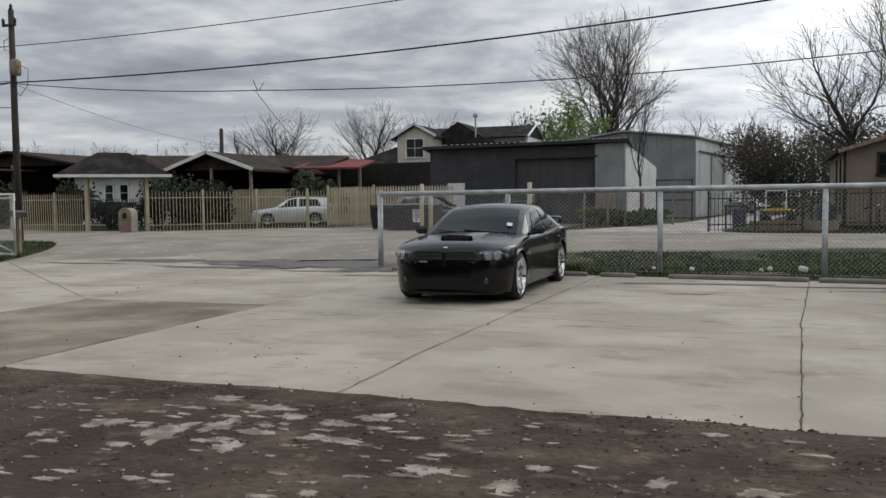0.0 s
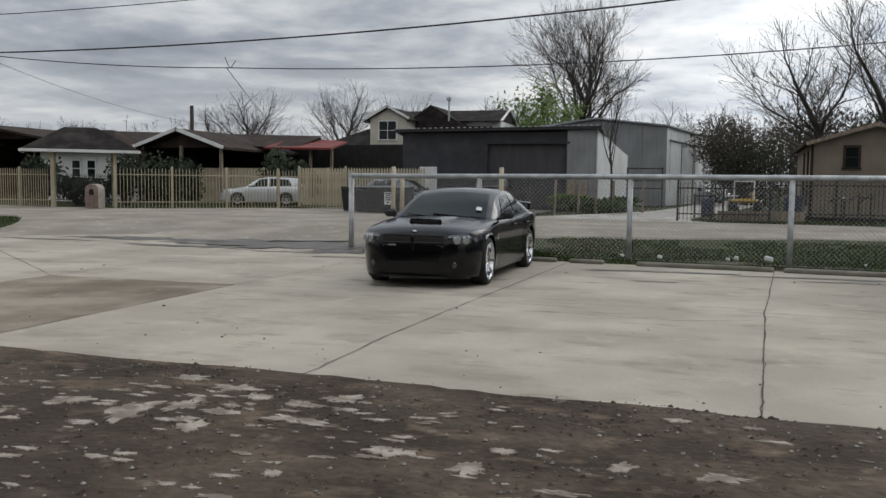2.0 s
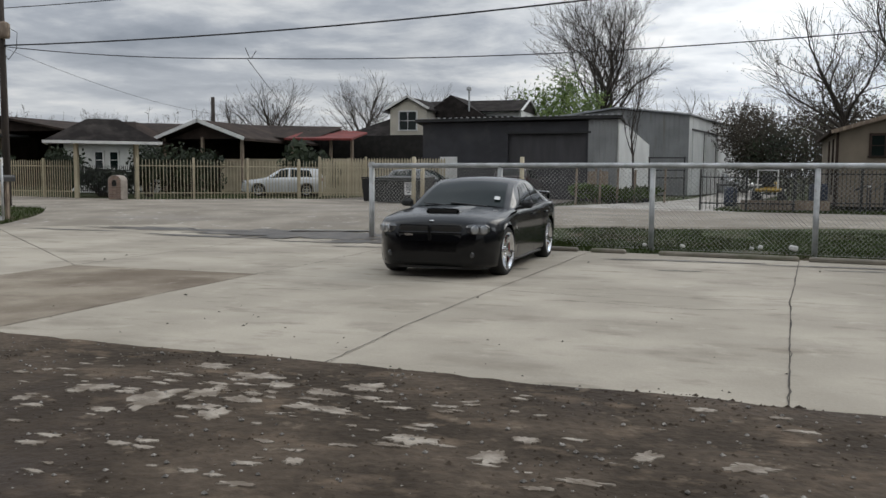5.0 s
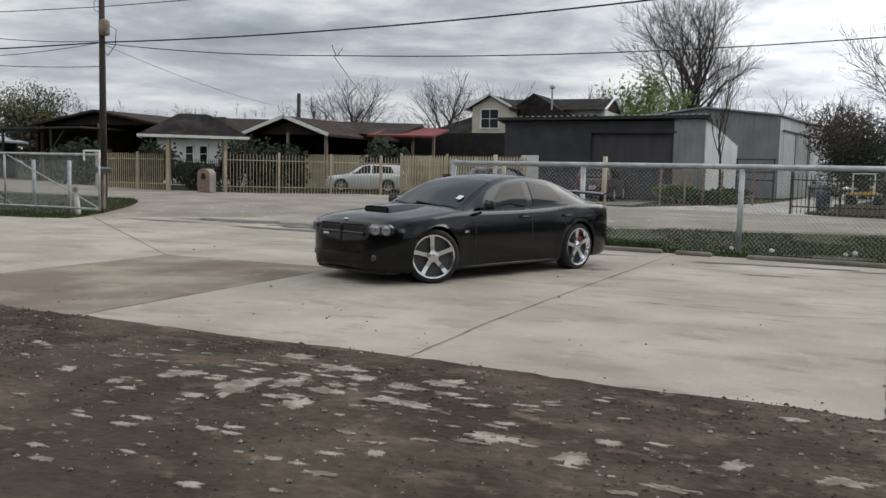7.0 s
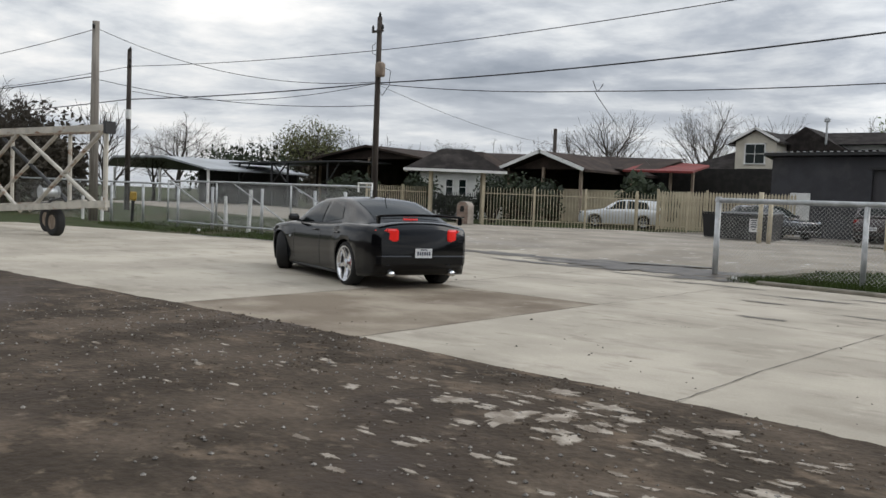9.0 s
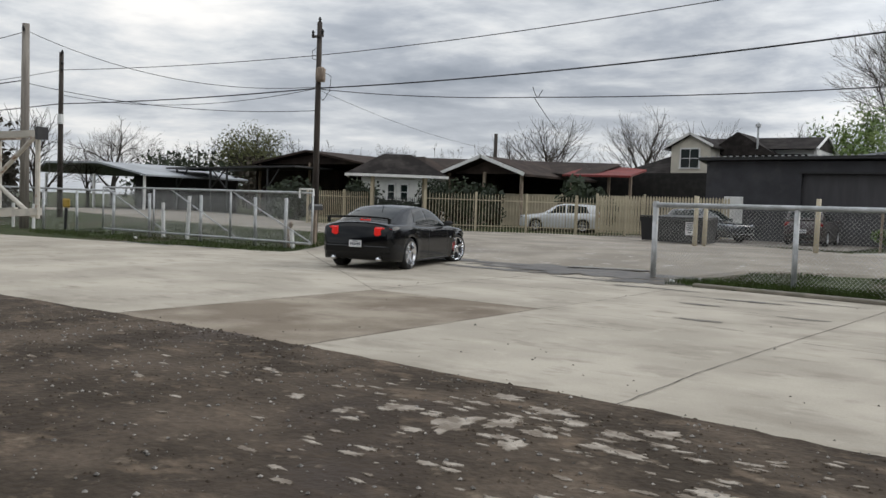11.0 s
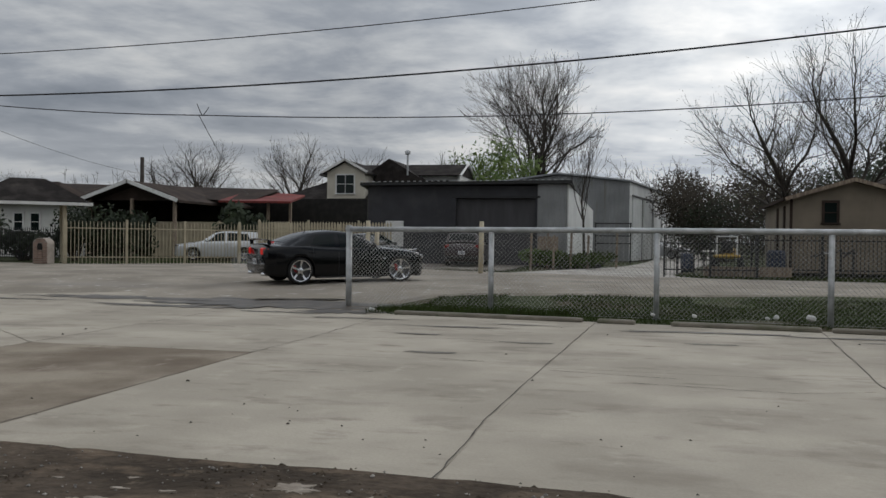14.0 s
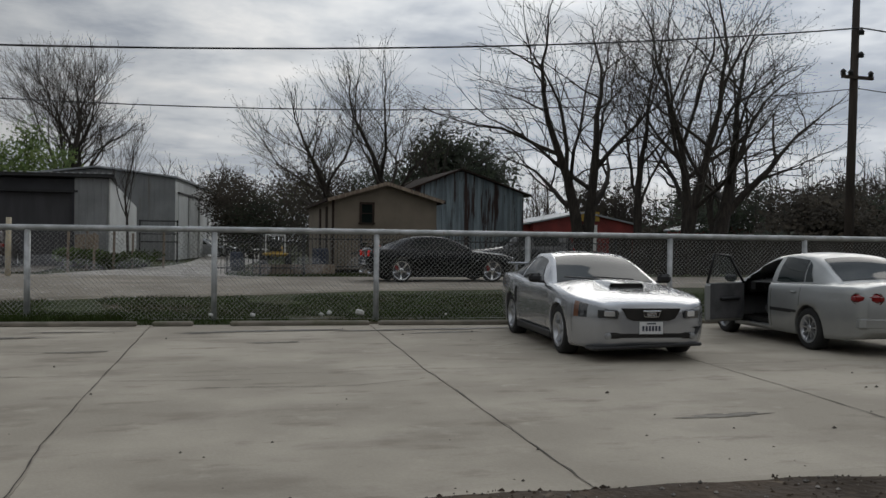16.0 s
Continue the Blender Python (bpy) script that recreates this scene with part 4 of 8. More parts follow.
def patch_box(g, sh, x, z, sx, sz, sgn, out=0.004, thick=0.012, n=4):
    """A plate that follows the car's flank."""
    rows = []
    for i in range(n + 1):
        zz = z - sz / 2 + sz * i / n
        rows.append([(x - sx / 2 + sx * j / n, sgn * (sh.y_at(x - sx / 2 + sx * j / n, zz) + out), zz) for j in range(n + 1)])
    return g.loft(rows)


def mirror_part(sh, car, x, z, material, sgn):
    y = sh.width(x) + 0.01
    g = Geo().box(x, sgn * (y + 0.06), z + 0.07, 0.10, 0.20, 0.13, rz=-8 * sgn, c=0.04)
    g.box(x, sgn * (y - 0.03), z + 0.02, 0.05, 0.10, 0.04, c=0.01)
    part("mirror", g, material, car, smooth=False)


def plate_part(car, x, z, facing, y=0.0):
    p = part("number_plate", Geo().box(x, y, z, 0.012, 0.305, 0.152, c=0.003), PLATE, car, "white number plate with dark bars")
    g = Geo()
    for k in range(6):
        g.box(x + facing * 0.008, y - 0.105 + 0.042 * k, z - 0.005, 0.004, 0.026, 0.062)
    g.box(x + facing * 0.008, y, z + 0.055, 0.004, 0.12, 0.018)
    part("plate_bars", g, INK, p)


def black_sedan():
    """The large black four-door with a hood scoop and a rear wing."""
    car = thing("black_sedan", pose(-3.05, 13.43, 0, 0, 0, 268), "glossy black muscle sedan with hood scoop and polished rims", "car")
    R = 0.362
    sh = Shell(top=[(2.50, 0.66), (2.47, 0.76), (2.40, 0.83), (2.2, 0.895), (1.6, 0.965), (0.98, 1.02), (0.0, 1.03), (-1.4, 1.06), (-1.9, 1.09), (-2.35, 1.10), (-2.5, 1.08), (-2.58, 0.98)],
               shoulder=[(2.50, 0.60), (2.47, 0.70), (2.40, 0.76), (2.2, 0.82), (1.6, 0.89), (0.98, 0.945), (0, 0.955), (-0.9, 0.985), (-1.5, 1.03), (-2.2, 1.02), (-2.5, 0.98), (-2.58, 0.90)],
               width=[(2.50, 0.46), (2.47, 0.58), (2.40, 0.69), (2.25, 0.80), (2.05, 0.885), (1.85, 0.92), (1.525, 0.94), (0.8, 0.93), (0, 0.925), (-0.9, 0.93), (-1.525, 0.95), (-2.1, 0.925), (-2.45, 0.86), (-2.58, 0.76)],
               under=[(2.50, 0.26), (2.45, 0.19), (2.2, 0.17), (0, 0.185), (-2.0, 0.20), (-2.45, 0.24), (-2.58, 0.34)],
               roof=[(1.02, 0.99), (0.8, 1.10), (0.45, 1.28), (0.15, 1.395), (-0.15, 1.455), (-0.5, 1.475), (-0.9, 1.455), (-1.3, 1.37), (-1.7, 1.235), (-2.02, 1.10)],
               roof_w=[(1.02, 0.80), (0.5, 0.72), (0.1, 0.665), (-0.5, 0.645), (-1.1, 0.645), (-1.7, 0.67), (-2.02, 0.72)],
               axles=(1.525, -1.525), arch_r=0.405, hub_z=R)
    part("body", sh.body(), BLACKPAINT, car, "glossy black painted body", smooth=True)
    part("roof", sh.house(), BLACKPAINT, car, smooth=True)
    part("windshield", sh.screen(0.95, 0.16, 0.90, 0.86), GLASS, car, "raked glass windshield", smooth=True)
    part("rear_window", sh.screen(-1.92, -1.12, 0.86, 0.84), TINT, car, "dark tinted rear window", smooth=True)
    for s in (1, -1):
        part("front_window", sh.pane([(-0.36, 0.08), (0.60, 0.09), (0.06, 0.84), (-0.36, 0.86)], sgn=s), TINT, car, "dark tinted side window", smooth=True)
        part("rear_door_window", sh.pane([(-1.22, 0.22), (-0.50, 0.08), (-0.50, 0.86), (-1.04, 0.74)], sgn=s), TINT, car, "dark tinted side window", smooth=True)
        part("window_trim", sh.pane([(-1.28, 0.0), (0.85, 0.0), (0.80, 0.055), (-1.26, 0.055)], 0.010, s), PLASTIC, car)
        mirror_part(sh, car, 0.62, 0.97, PLASTIC, s)
        for x, z0, z1 in ((0.80, 0.22, 0.93), (-0.41, 0.22, 0.95), (-1.16, 0.72, 0.99)):
            part("door_seam", sh.seam(x, z0, z1, s), CABLE, car)
        for x in (-0.22, -1.20):
            part("door_handle", Geo().box(x, s * (sh.y_at(x, 0.86) + 0.012), 0.86, 0.19, 0.03, 0.032, c=0.012), BLACKPAINT, car)
        part("side_skirt", Geo().box(0, s * 0.862, 0.185, 2.2, 0.05, 0.06, c=0.02), PLASTIC, car)
        part("fender_badge", patch_box(Geo(), sh, 0.98, 0.68, 0.09, 0.03, s, 0.005), ALLOY, car, "small chrome fender badge")
        # lamps at the front
        lamp = part("headlight", Geo().box(2.34, s * 0.665, 0.72, 0.15, 0.36, 0.15, rz=42 * s, c=0.04), LAMPDARK, car, "clear twin headlight")
        for k in (-0.08, 0.065):
            part("lens", Geo().lathe([(0.060, 0), (0.056, 0.016), (0.03, 0.024), (0, 0.026)], "x", 18), LAMPGLASS, lamp, "bright reflector lens",
                 at=pose(2.34 + 0.066 * math.cos(radians(42)) - k * math.sin(radians(42)), s * (0.665 + 0.066 * math.sin(radians(42)) + k * math.cos(radians(42))), 0.72, 0, 0, 42 * s))
        part("marker", patch_box(Geo(), sh, 2.12, 0.72, 0.10, 0.05, s, 0.004), LAMPDARK, lamp, "smoked side marker")
        part("fog_lamp", Geo().lathe([(0.05, 0), (0.046, 0.02), (0.03, 0.03), (0, 0.034)], "x", 16, (2.425, s * 0.60, 0.36)), LAMPDARK, car, "round fog lamp")
        tail = part("tail_light", Geo().box(-2.49, s * 0.62, 0.885, 0.15, 0.40, 0.20, rz=-24 * s, c=0.03), REDGLOW, car, "lit red tail light")
        part("lens_divider", Geo().box(-2.535, s * 0.62, 0.885, 0.08, 0.016, 0.19, rz=-24 * s), REDLENS, tail)
        part("exhaust_tip", Geo().tube([(-2.35, s * 0.55, 0.26), (-2.62, s * 0.55, 0.265)], 0.045, 14), CHROME, car, "polished exhaust tip", smooth=True)
    # front end
    grille = part("grille", Geo().box(2.455, 0, 0.665, 0.07, 0.94, 0.225, c=0.03), DARKPART_SHADE, car, "black crosshair grille")
    part("crosshair_bar", Geo().box(2.495, 0, 0.665, 0.03, 0.94, 0.035, c=0.01), BLACKPAINT, grille)
    part("crosshair_bar", Geo().box(2.497, 0, 0.665, 0.03, 0.05, 0.22, c=0.01), BLACKPAINT, grille)
    part("grille_mesh", Geo().box(2.492, 0.24, 0.61, 0.004, 0.44, 0.07).box(2.492, -0.24, 0.61, 0.004, 0.44, 0.07), PLASTIC, grille)
    part("grille_badge", Geo().box(2.505, -0.31, 0.635, 0.01, 0.12, 0.03), CHROME, grille, "small chrome grille badge")
    part("nose_badge", Geo().lathe([(0.035, 0), (0.03, 0.012), (0, 0.016)], "z", 14, (2.40, 0, 0.835)), CHROME, car)
    part("front_bumper", Geo().loft([[(2.20, sg * 0.80, z) if abs(sg) == 1 else (2.40, sg * 1.36, z) if abs(sg) == 0.5 else (2.50, sg * 1.6, z) for sg in (-1, -0.5, -0.25, 0.25, 0.5, 1)] for z in (0.40, 0.44, 0.52, 0.545)]), BLACKPAINT, car)
    part("lower_intake", Geo().box(2.455, 0, 0.31, 0.06, 0.86, 0.13, c=0.03), DARKPART_SHADE, car)
    part("chin_spoiler", Geo().poly([(2.1, -0.80), (2.26, -0.75), (2.38, -0.62), (2.455, -0.4), (2.475, 0), (2.455, 0.4), (2.38, 0.62), (2.26, 0.75), (2.1, 0.80)], 0.15, 0.185), DARKPART_SHADE, car)
    part("bumper_lip", Geo().loft([[(2.30, sg * 0.74, z) if abs(sg) == 1 else (2.425, sg * 1.25, z) if abs(sg) == 0.5 else (2.505, sg * 1.5, z) for sg in (-1, -0.5, -0.25, 0.25, 0.5, 1)] for z in (0.235, 0.25, 0.27, 0.285)]), BLACKPAINT, car)
    for k in range(5):
        part("intake_slat", Geo().box(2.49, 0, 0.275 + 0.02 * k, 0.012, 0.80 - 0.03 * abs(k - 2), 0.006), PLASTIC, car)
    scoop = part("hood_scoop", Geo().loft([[(1.80, -0.27, 0.915), (1.80, -0.235, 0.992), (1.80, -0.1, 1.0), (1.80, 0.1, 1.0), (1.80, 0.235, 0.992), (1.80, 0.27, 0.915)], [(1.45, -0.32, 0.95), (1.45, -0.26, 1.02), (1.45, -0.1, 1.03), (1.45, 0.1, 1.03), (1.45, 0.26, 1.02), (1.45, 0.32, 0.95)], [(1.02, -0.36, 0.99), (1.02, -0.30, 1.012), (1.02, -0.1, 1.018), (1.02, 0.1, 1.018), (1.02, 0.30, 1.012), (1.02, 0.36, 0.99)]]), BLACKPAINT, car, smooth=True)
    part("scoop_mouth", Geo().box(1.802, 0, 0.957, 0.012, 0.44, 0.05, c=0.004), DARKPART_SHADE, scoop)
    part("wiper", Geo().tube([(0.99, 0.45, 1.01), (0.93, -0.15, 1.055)], 0.01, 6).tube([(0.99, -0.15, 1.01), (0.93, -0.6, 1.045)], 0.01, 6), PLASTIC, car)
    part("screen_sticker", Geo().add([(0.80, 0.60, 1.105), (0.80, 0.51, 1.118), (0.70, 0.50, 1.165), (0.70, 0.59, 1.152)], [(0, 1, 2, 3)]), SIGN, car, "small white windshield sticker")
    # rear end
    rows = []
    for k in range(17):
        y = -0.76 + 0.095 * k
        z = 1.165 + 0.03 * (1 - (y / 0.8) ** 2)
        rows.append([(-2.30, y, z - 0.005), (-2.36, y, z + 0.016), (-2.50, y, z + 0.03), (-2.56, y, z + 0.034), (-2.55, y, z + 0.012), (-2.38, y, z - 0.016)])
    wing = part("rear_wing", Geo().loft(rows, True, True), BLACKPAINT, car, "black rear wing", smooth=True)
    for y in (-0.74, 0.74):
        part("wing_leg", Geo().box(-2.43, y, 1.12, 0.12, 0.035, 0.13, c=0.012), BLACKPAINT, wing)
    part("rear_bumper", Geo().box(-2.50, 0, 0.48, 0.20, 1.62, 0.26, c=0.07), BLACKPAINT, car)
    part("trunk_panel", Geo().box(-2.535, 0, 0.86, 0.06, 0.92, 0.26, c=0.03), BLACKPAINT, car)
    for y, z, w, h in ((0.30, 0.84, 0.16, 0.022), (-0.30, 0.84, 0.14, 0.026), (0, 0.92, 0.06, 0.06)):
        part("trunk_badge", Geo().box(-2.57, y, z, 0.006, w, h), CHROME, car, "small chrome trunk badge")
    part("brake_light", Geo().box(-2.03, 0, 1.125, 0.05, 0.26, 0.03, c=0.008), REDGLOW, car, "lit high brake light")
    plate_part(car, -2.615, 0.60, -1)
    part("antenna", Geo().tube([(-1.05, 0, 1.42), (-1.22, 0, 1.58)], 0.008, 6), PLASTIC, car)
    part("underbody", Geo().box(0, 0, 0.30, 4.3, 1.0, 0.16, c=0.04), DARKPART_SHADE, car)
    wheels = add_wheels(car, (1.525, -1.525), 1.62, R, 0.245, 0.285, 5, "wide", CHROME, REDPAINT)

    def trim(v):
        """True length: a little shorter over all, most of it in the overhangs."""
        a = abs(v[0])
        a = a * 0.97 if a < 1.95 else 1.95 * 0.97 + (a - 1.95) * 0.80
        return Vector((math.copysign(a, v[0]), v[1] * 0.98, v[2] * 0.96))

    done, wheel_set = set(), {w[0] for w in wheels}
    for ob in [o for c in car.children for o in (c, *c.children)]:
        of_wheel = ob in wheel_set or ob.parent in wheel_set
        moved = ob.matrix_basis.translation.length > 1e-6
        if moved:
            ob.matrix_basis.translation = trim(ob.matrix_basis.translation)
        if ob.data.name not in done:
            done.add(ob.data.name)
            for v in ob.data.vertices:
                v.co = v.co * 0.975 if of_wheel or moved else trim(v.co)
    return car, wheels, R * 0.975


def silver_coupe():
    """The parked silver two-door, facing the lot."""
    car = thing("silver_coupe", pose(4.78, 12.25, rise(12.3), 0, 0, 262), "silver two-door sports coupe parked by the kerb", "car")
    R = 0.325
    sh = Shell(top=[(2.25, 0.67), (2.22, 0.72), (2.12, 0.77), (1.9, 0.825), (1.3, 0.90), (0.62, 0.965), (-0.5, 0.97), (-1.5, 1.0), (-2.0, 1.02), (-2.28, 1.0), (-2.38, 0.90)],
               shoulder=[(2.25, 0.64), (2.22, 0.68), (2.12, 0.72), (1.9, 0.765), (1.3, 0.835), (0.62, 0.885), (-0.5, 0.90), (-1.2, 0.95), (-1.9, 0.96), (-2.28, 0.93), (-2.38, 0.84)],
               width=[(2.25, 0.42), (2.20, 0.60), (2.1, 0.735), (1.95, 0.83), (1.8, 0.885), (1.285, 0.92), (0.4, 0.905), (-0.5, 0.905), (-1.285, 0.935), (-1.9, 0.90), (-2.28, 0.82), (-2.38, 0.74)],
               under=[(2.25, 0.26), (2.2, 0.20), (1.8, 0.17), (0, 0.18), (-1.8, 0.20), (-2.28, 0.28), (-2.38, 0.36)],
               roof=[(0.68, 0.93), (0.4, 1.07), (0.1, 1.215), (-0.15, 1.30), (-0.45, 1.345), (-0.75, 1.345), (-1.05, 1.27), (-1.4, 1.13), (-1.75, 1.0)],
               roof_w=[(0.68, 0.78), (0.2, 0.66), (-0.2, 0.58), (-0.8, 0.575), (-1.4, 0.64), (-1.75, 0.70)],
               axles=(1.285, -1.285), arch_r=0.365, hub_z=R)
    part("body", sh.body(), SILVER, car, "silver painted body with a dented bumper", smooth=True)
    part("roof", sh.house(), SILVER, car, smooth=True)
    part("windshield", sh.screen(0.62, -0.14, 0.94, 0.90), GLASS, car, "raked glass windshield", smooth=True)
    part("rear_window", sh.screen(-1.68, -0.98, 0.86, 0.84), TINT, car, smooth=True)
    part("sunroof", sh.screen(-0.32, -0.68, 0.6, 0.6), TINT, car, "dark glass sunroof", smooth=True)
    for s in (1, -1):
        part("door_window", sh.pane([(-0.78, 0.06), (0.44, 0.06), (-0.12, 0.90), (-0.70, 0.92)], sgn=s), TINT, car, "dark side window", smooth=True)
        part("quarter_window", sh.pane([(-1.28, 0.2), (-0.86, 0.08), (-0.80, 0.90), (-1.02, 0.80)], sgn=s), TINT, car, smooth=True)
        mirror_part(sh, car, 0.40, 0.90, PLASTIC, s)
        for x, z0, z1 in ((0.66, 0.24, 0.87), (-0.78, 0.30, 0.90)):
            part("door_seam", sh.seam(x, z0, z1, s, 0.005), CABLE, car)
        part("door_handle", Geo().box(-0.62, s * (sh.y_at(-0.62, 0.80) + 0.012), 0.80, 0.16, 0.03, 0.035, c=0.012), SILVER, car)
        part("side_scoop", patch_box(Geo(), sh, -0.92, 0.66, 0.10, 0.26, s, 0.006), DARKPART_SHADE, car, "black side scoop")
        part("rocker_panel", Geo().box(0, s * 0.875, 0.22, 1.85, 0.05, 0.12, c=0.025), PLASTIC, car)
        def lamp_strip(xa, xb, s=s):
            rows = []
            for i in range(9):
                x = xa + (xb - xa) * i / 8
                z0, z1 = 0.55, sh.shoulder(x) - 0.025
                rows.append([(x, s * (sh.y_at(x, z0 + (z1 - z0) * k / 4) + 0.006), z0 + (z1 - z0) * k / 4) for k in range(5)])
            return Geo().loft(rows)
        lamp = part("headlight", lamp_strip(1.92, 2.247), LAMPDARK, car, "clear wedge-shaped headlight with dark surround", smooth=True)
        part("lamp_front", Geo().box(2.215, s * 0.545, 0.60, 0.03, 0.25, 0.105, rz=24 * s, c=0.01), LAMPDARK, lamp)
        part("lens", Geo().box(2.236, s * 0.53, 0.605, 0.01, 0.13, 0.07, rz=24 * s, c=0.004), LAMPBRIGHT, lamp, "bright reflector lens")
        part("lens", lamp_strip(2.06, 2.20), LAMPGLASS, lamp, at=pose(0.004, 0.004 * s, 0))
        part("marker", lamp_strip(1.85, 1.93), AMBER, lamp, "dull amber side marker")
        part("bumper_seam", sh.seam(1.80, 0.35, 0.72, s, 0.004), CABLE, car)
        part("tail_light", Geo().box(-2.31, s * 0.62, 0.80, 0.08, 0.34, 0.15, c=0.02), REDLENS, car, "red tail light")
        part("fog_lamp", Geo().lathe([(0.045, 0), (0.04, 0.02), (0, 0.03)], "x", 14, (2.24, s * 0.55, 0.33)), LAMPGLASS, car)
    grille = part("grille", Geo().wall([(-0.38, 0.672), (0.38, 0.672), (0.31, 0.55), (0.23, 0.52), (-0.23, 0.52), (-0.31, 0.55)], -0.025, 0.01), DARKPART_SHADE, car, "dark oval grille", at=pose(2.245, 0, 0, 0, 0, 90))
    part("emblem", Geo().box(0, -0.035, 0.605, 0.13, 0.01, 0.04, c=0.004), CHROME, grille, "small chrome emblem")
    part("emblem_ring", Geo().tube([(0.115, -0.035, 0.64), (0.09, -0.035, 0.57), (-0.09, -0.035, 0.57), (-0.115, -0.035, 0.64), (0.115, -0.035, 0.64)], 0.007, 5), CHROME, grille)
    part("lower_grille", Geo().box(2.23, 0, 0.335, 0.06, 1.05, 0.075, c=0.02), DARKPART_SHADE, car)
    part("front_lip", Geo().box(2.14, -0.05, 0.20, 0.28, 1.45, 0.04, rz=2, rx=2, c=0.012), PLASTIC, car, "loose scuffed front lip")
    # dent in the bumper, the shadow in its gap coloured in as black
    part("bumper_dent", Geo().add([(2.235, 0.42, 0.42), (2.20, 0.68, 0.45), (2.21, 0.60, 0.30), (2.245, 0.34, 0.31), (2.16, 0.52, 0.37)], [(0, 1, 4), (1, 2, 4), (2, 3, 4), (3, 0, 4)]), PLASTIC, car, "torn bumper dent with its shadow gap coloured black")
    plate_part(car, 2.262, 0.43, 1)
    scoop = part("hood_scoop", Geo().loft([[(1.42, -0.25, 0.875), (1.42, -0.22, 0.945), (1.42, 0.22, 0.945), (1.42, 0.25, 0.875)], [(1.0, -0.28, 0.915), (1.0, -0.24, 0.97), (1.0, 0.24, 0.97), (1.0, 0.28, 0.915)], [(0.78, -0.30, 0.94), (0.78, -0.27, 0.952), (0.78, 0.27, 0.952), (0.78, 0.30, 0.94)]]), SILVER, car, smooth=True)
    part("scoop_mouth", Geo().box(1.425, 0, 0.912, 0.012, 0.40, 0.055), DARKPART_SHADE, scoop, "black scoop mouth")
    part("hood_stripe", Geo().box(1.6, 0.10, 0.877, 0.02, 0.34, 0.004, ry=7).box(1.66, 0.0, 0.869, 0.012, 0.40, 0.004, ry=7).box(1.72, 0.0, 0.862, 0.012, 0.40, 0.004, ry=7).box(1.78, 0.0, 0.855, 0.012, 0.40, 0.004, ry=7), PLASTIC, car, "thin dark hood stripes")
    part("rear_wing", Geo().box(-2.2, 0, 1.12, 0.20, 1.45, 0.03, ry=-4, c=0.012).box(-2.2, 0.6, 1.06, 0.12, 0.04, 0.12).box(-2.2, -0.6, 1.06, 0.12, 0.04, 0.12), SILVER, car)
    part("wiper", Geo().tube([(0.66, 0.4, 0.965), (0.60, -0.2, 1.0)], 0.01, 6).tube([(0.66, -0.1, 0.965), (0.60, -0.6, 0.995)], 0.01, 6), PLASTIC, car)
    part("underbody", Geo().box(0, 0, 0.30, 3.8, 1.0, 0.16, c=0.04), DARKPART_SHADE, car)
    add_wheels(car, (1.285, -1.285), 1.56, R, 0.235, 0.225, 5, "wide", ALLOY)
    return car


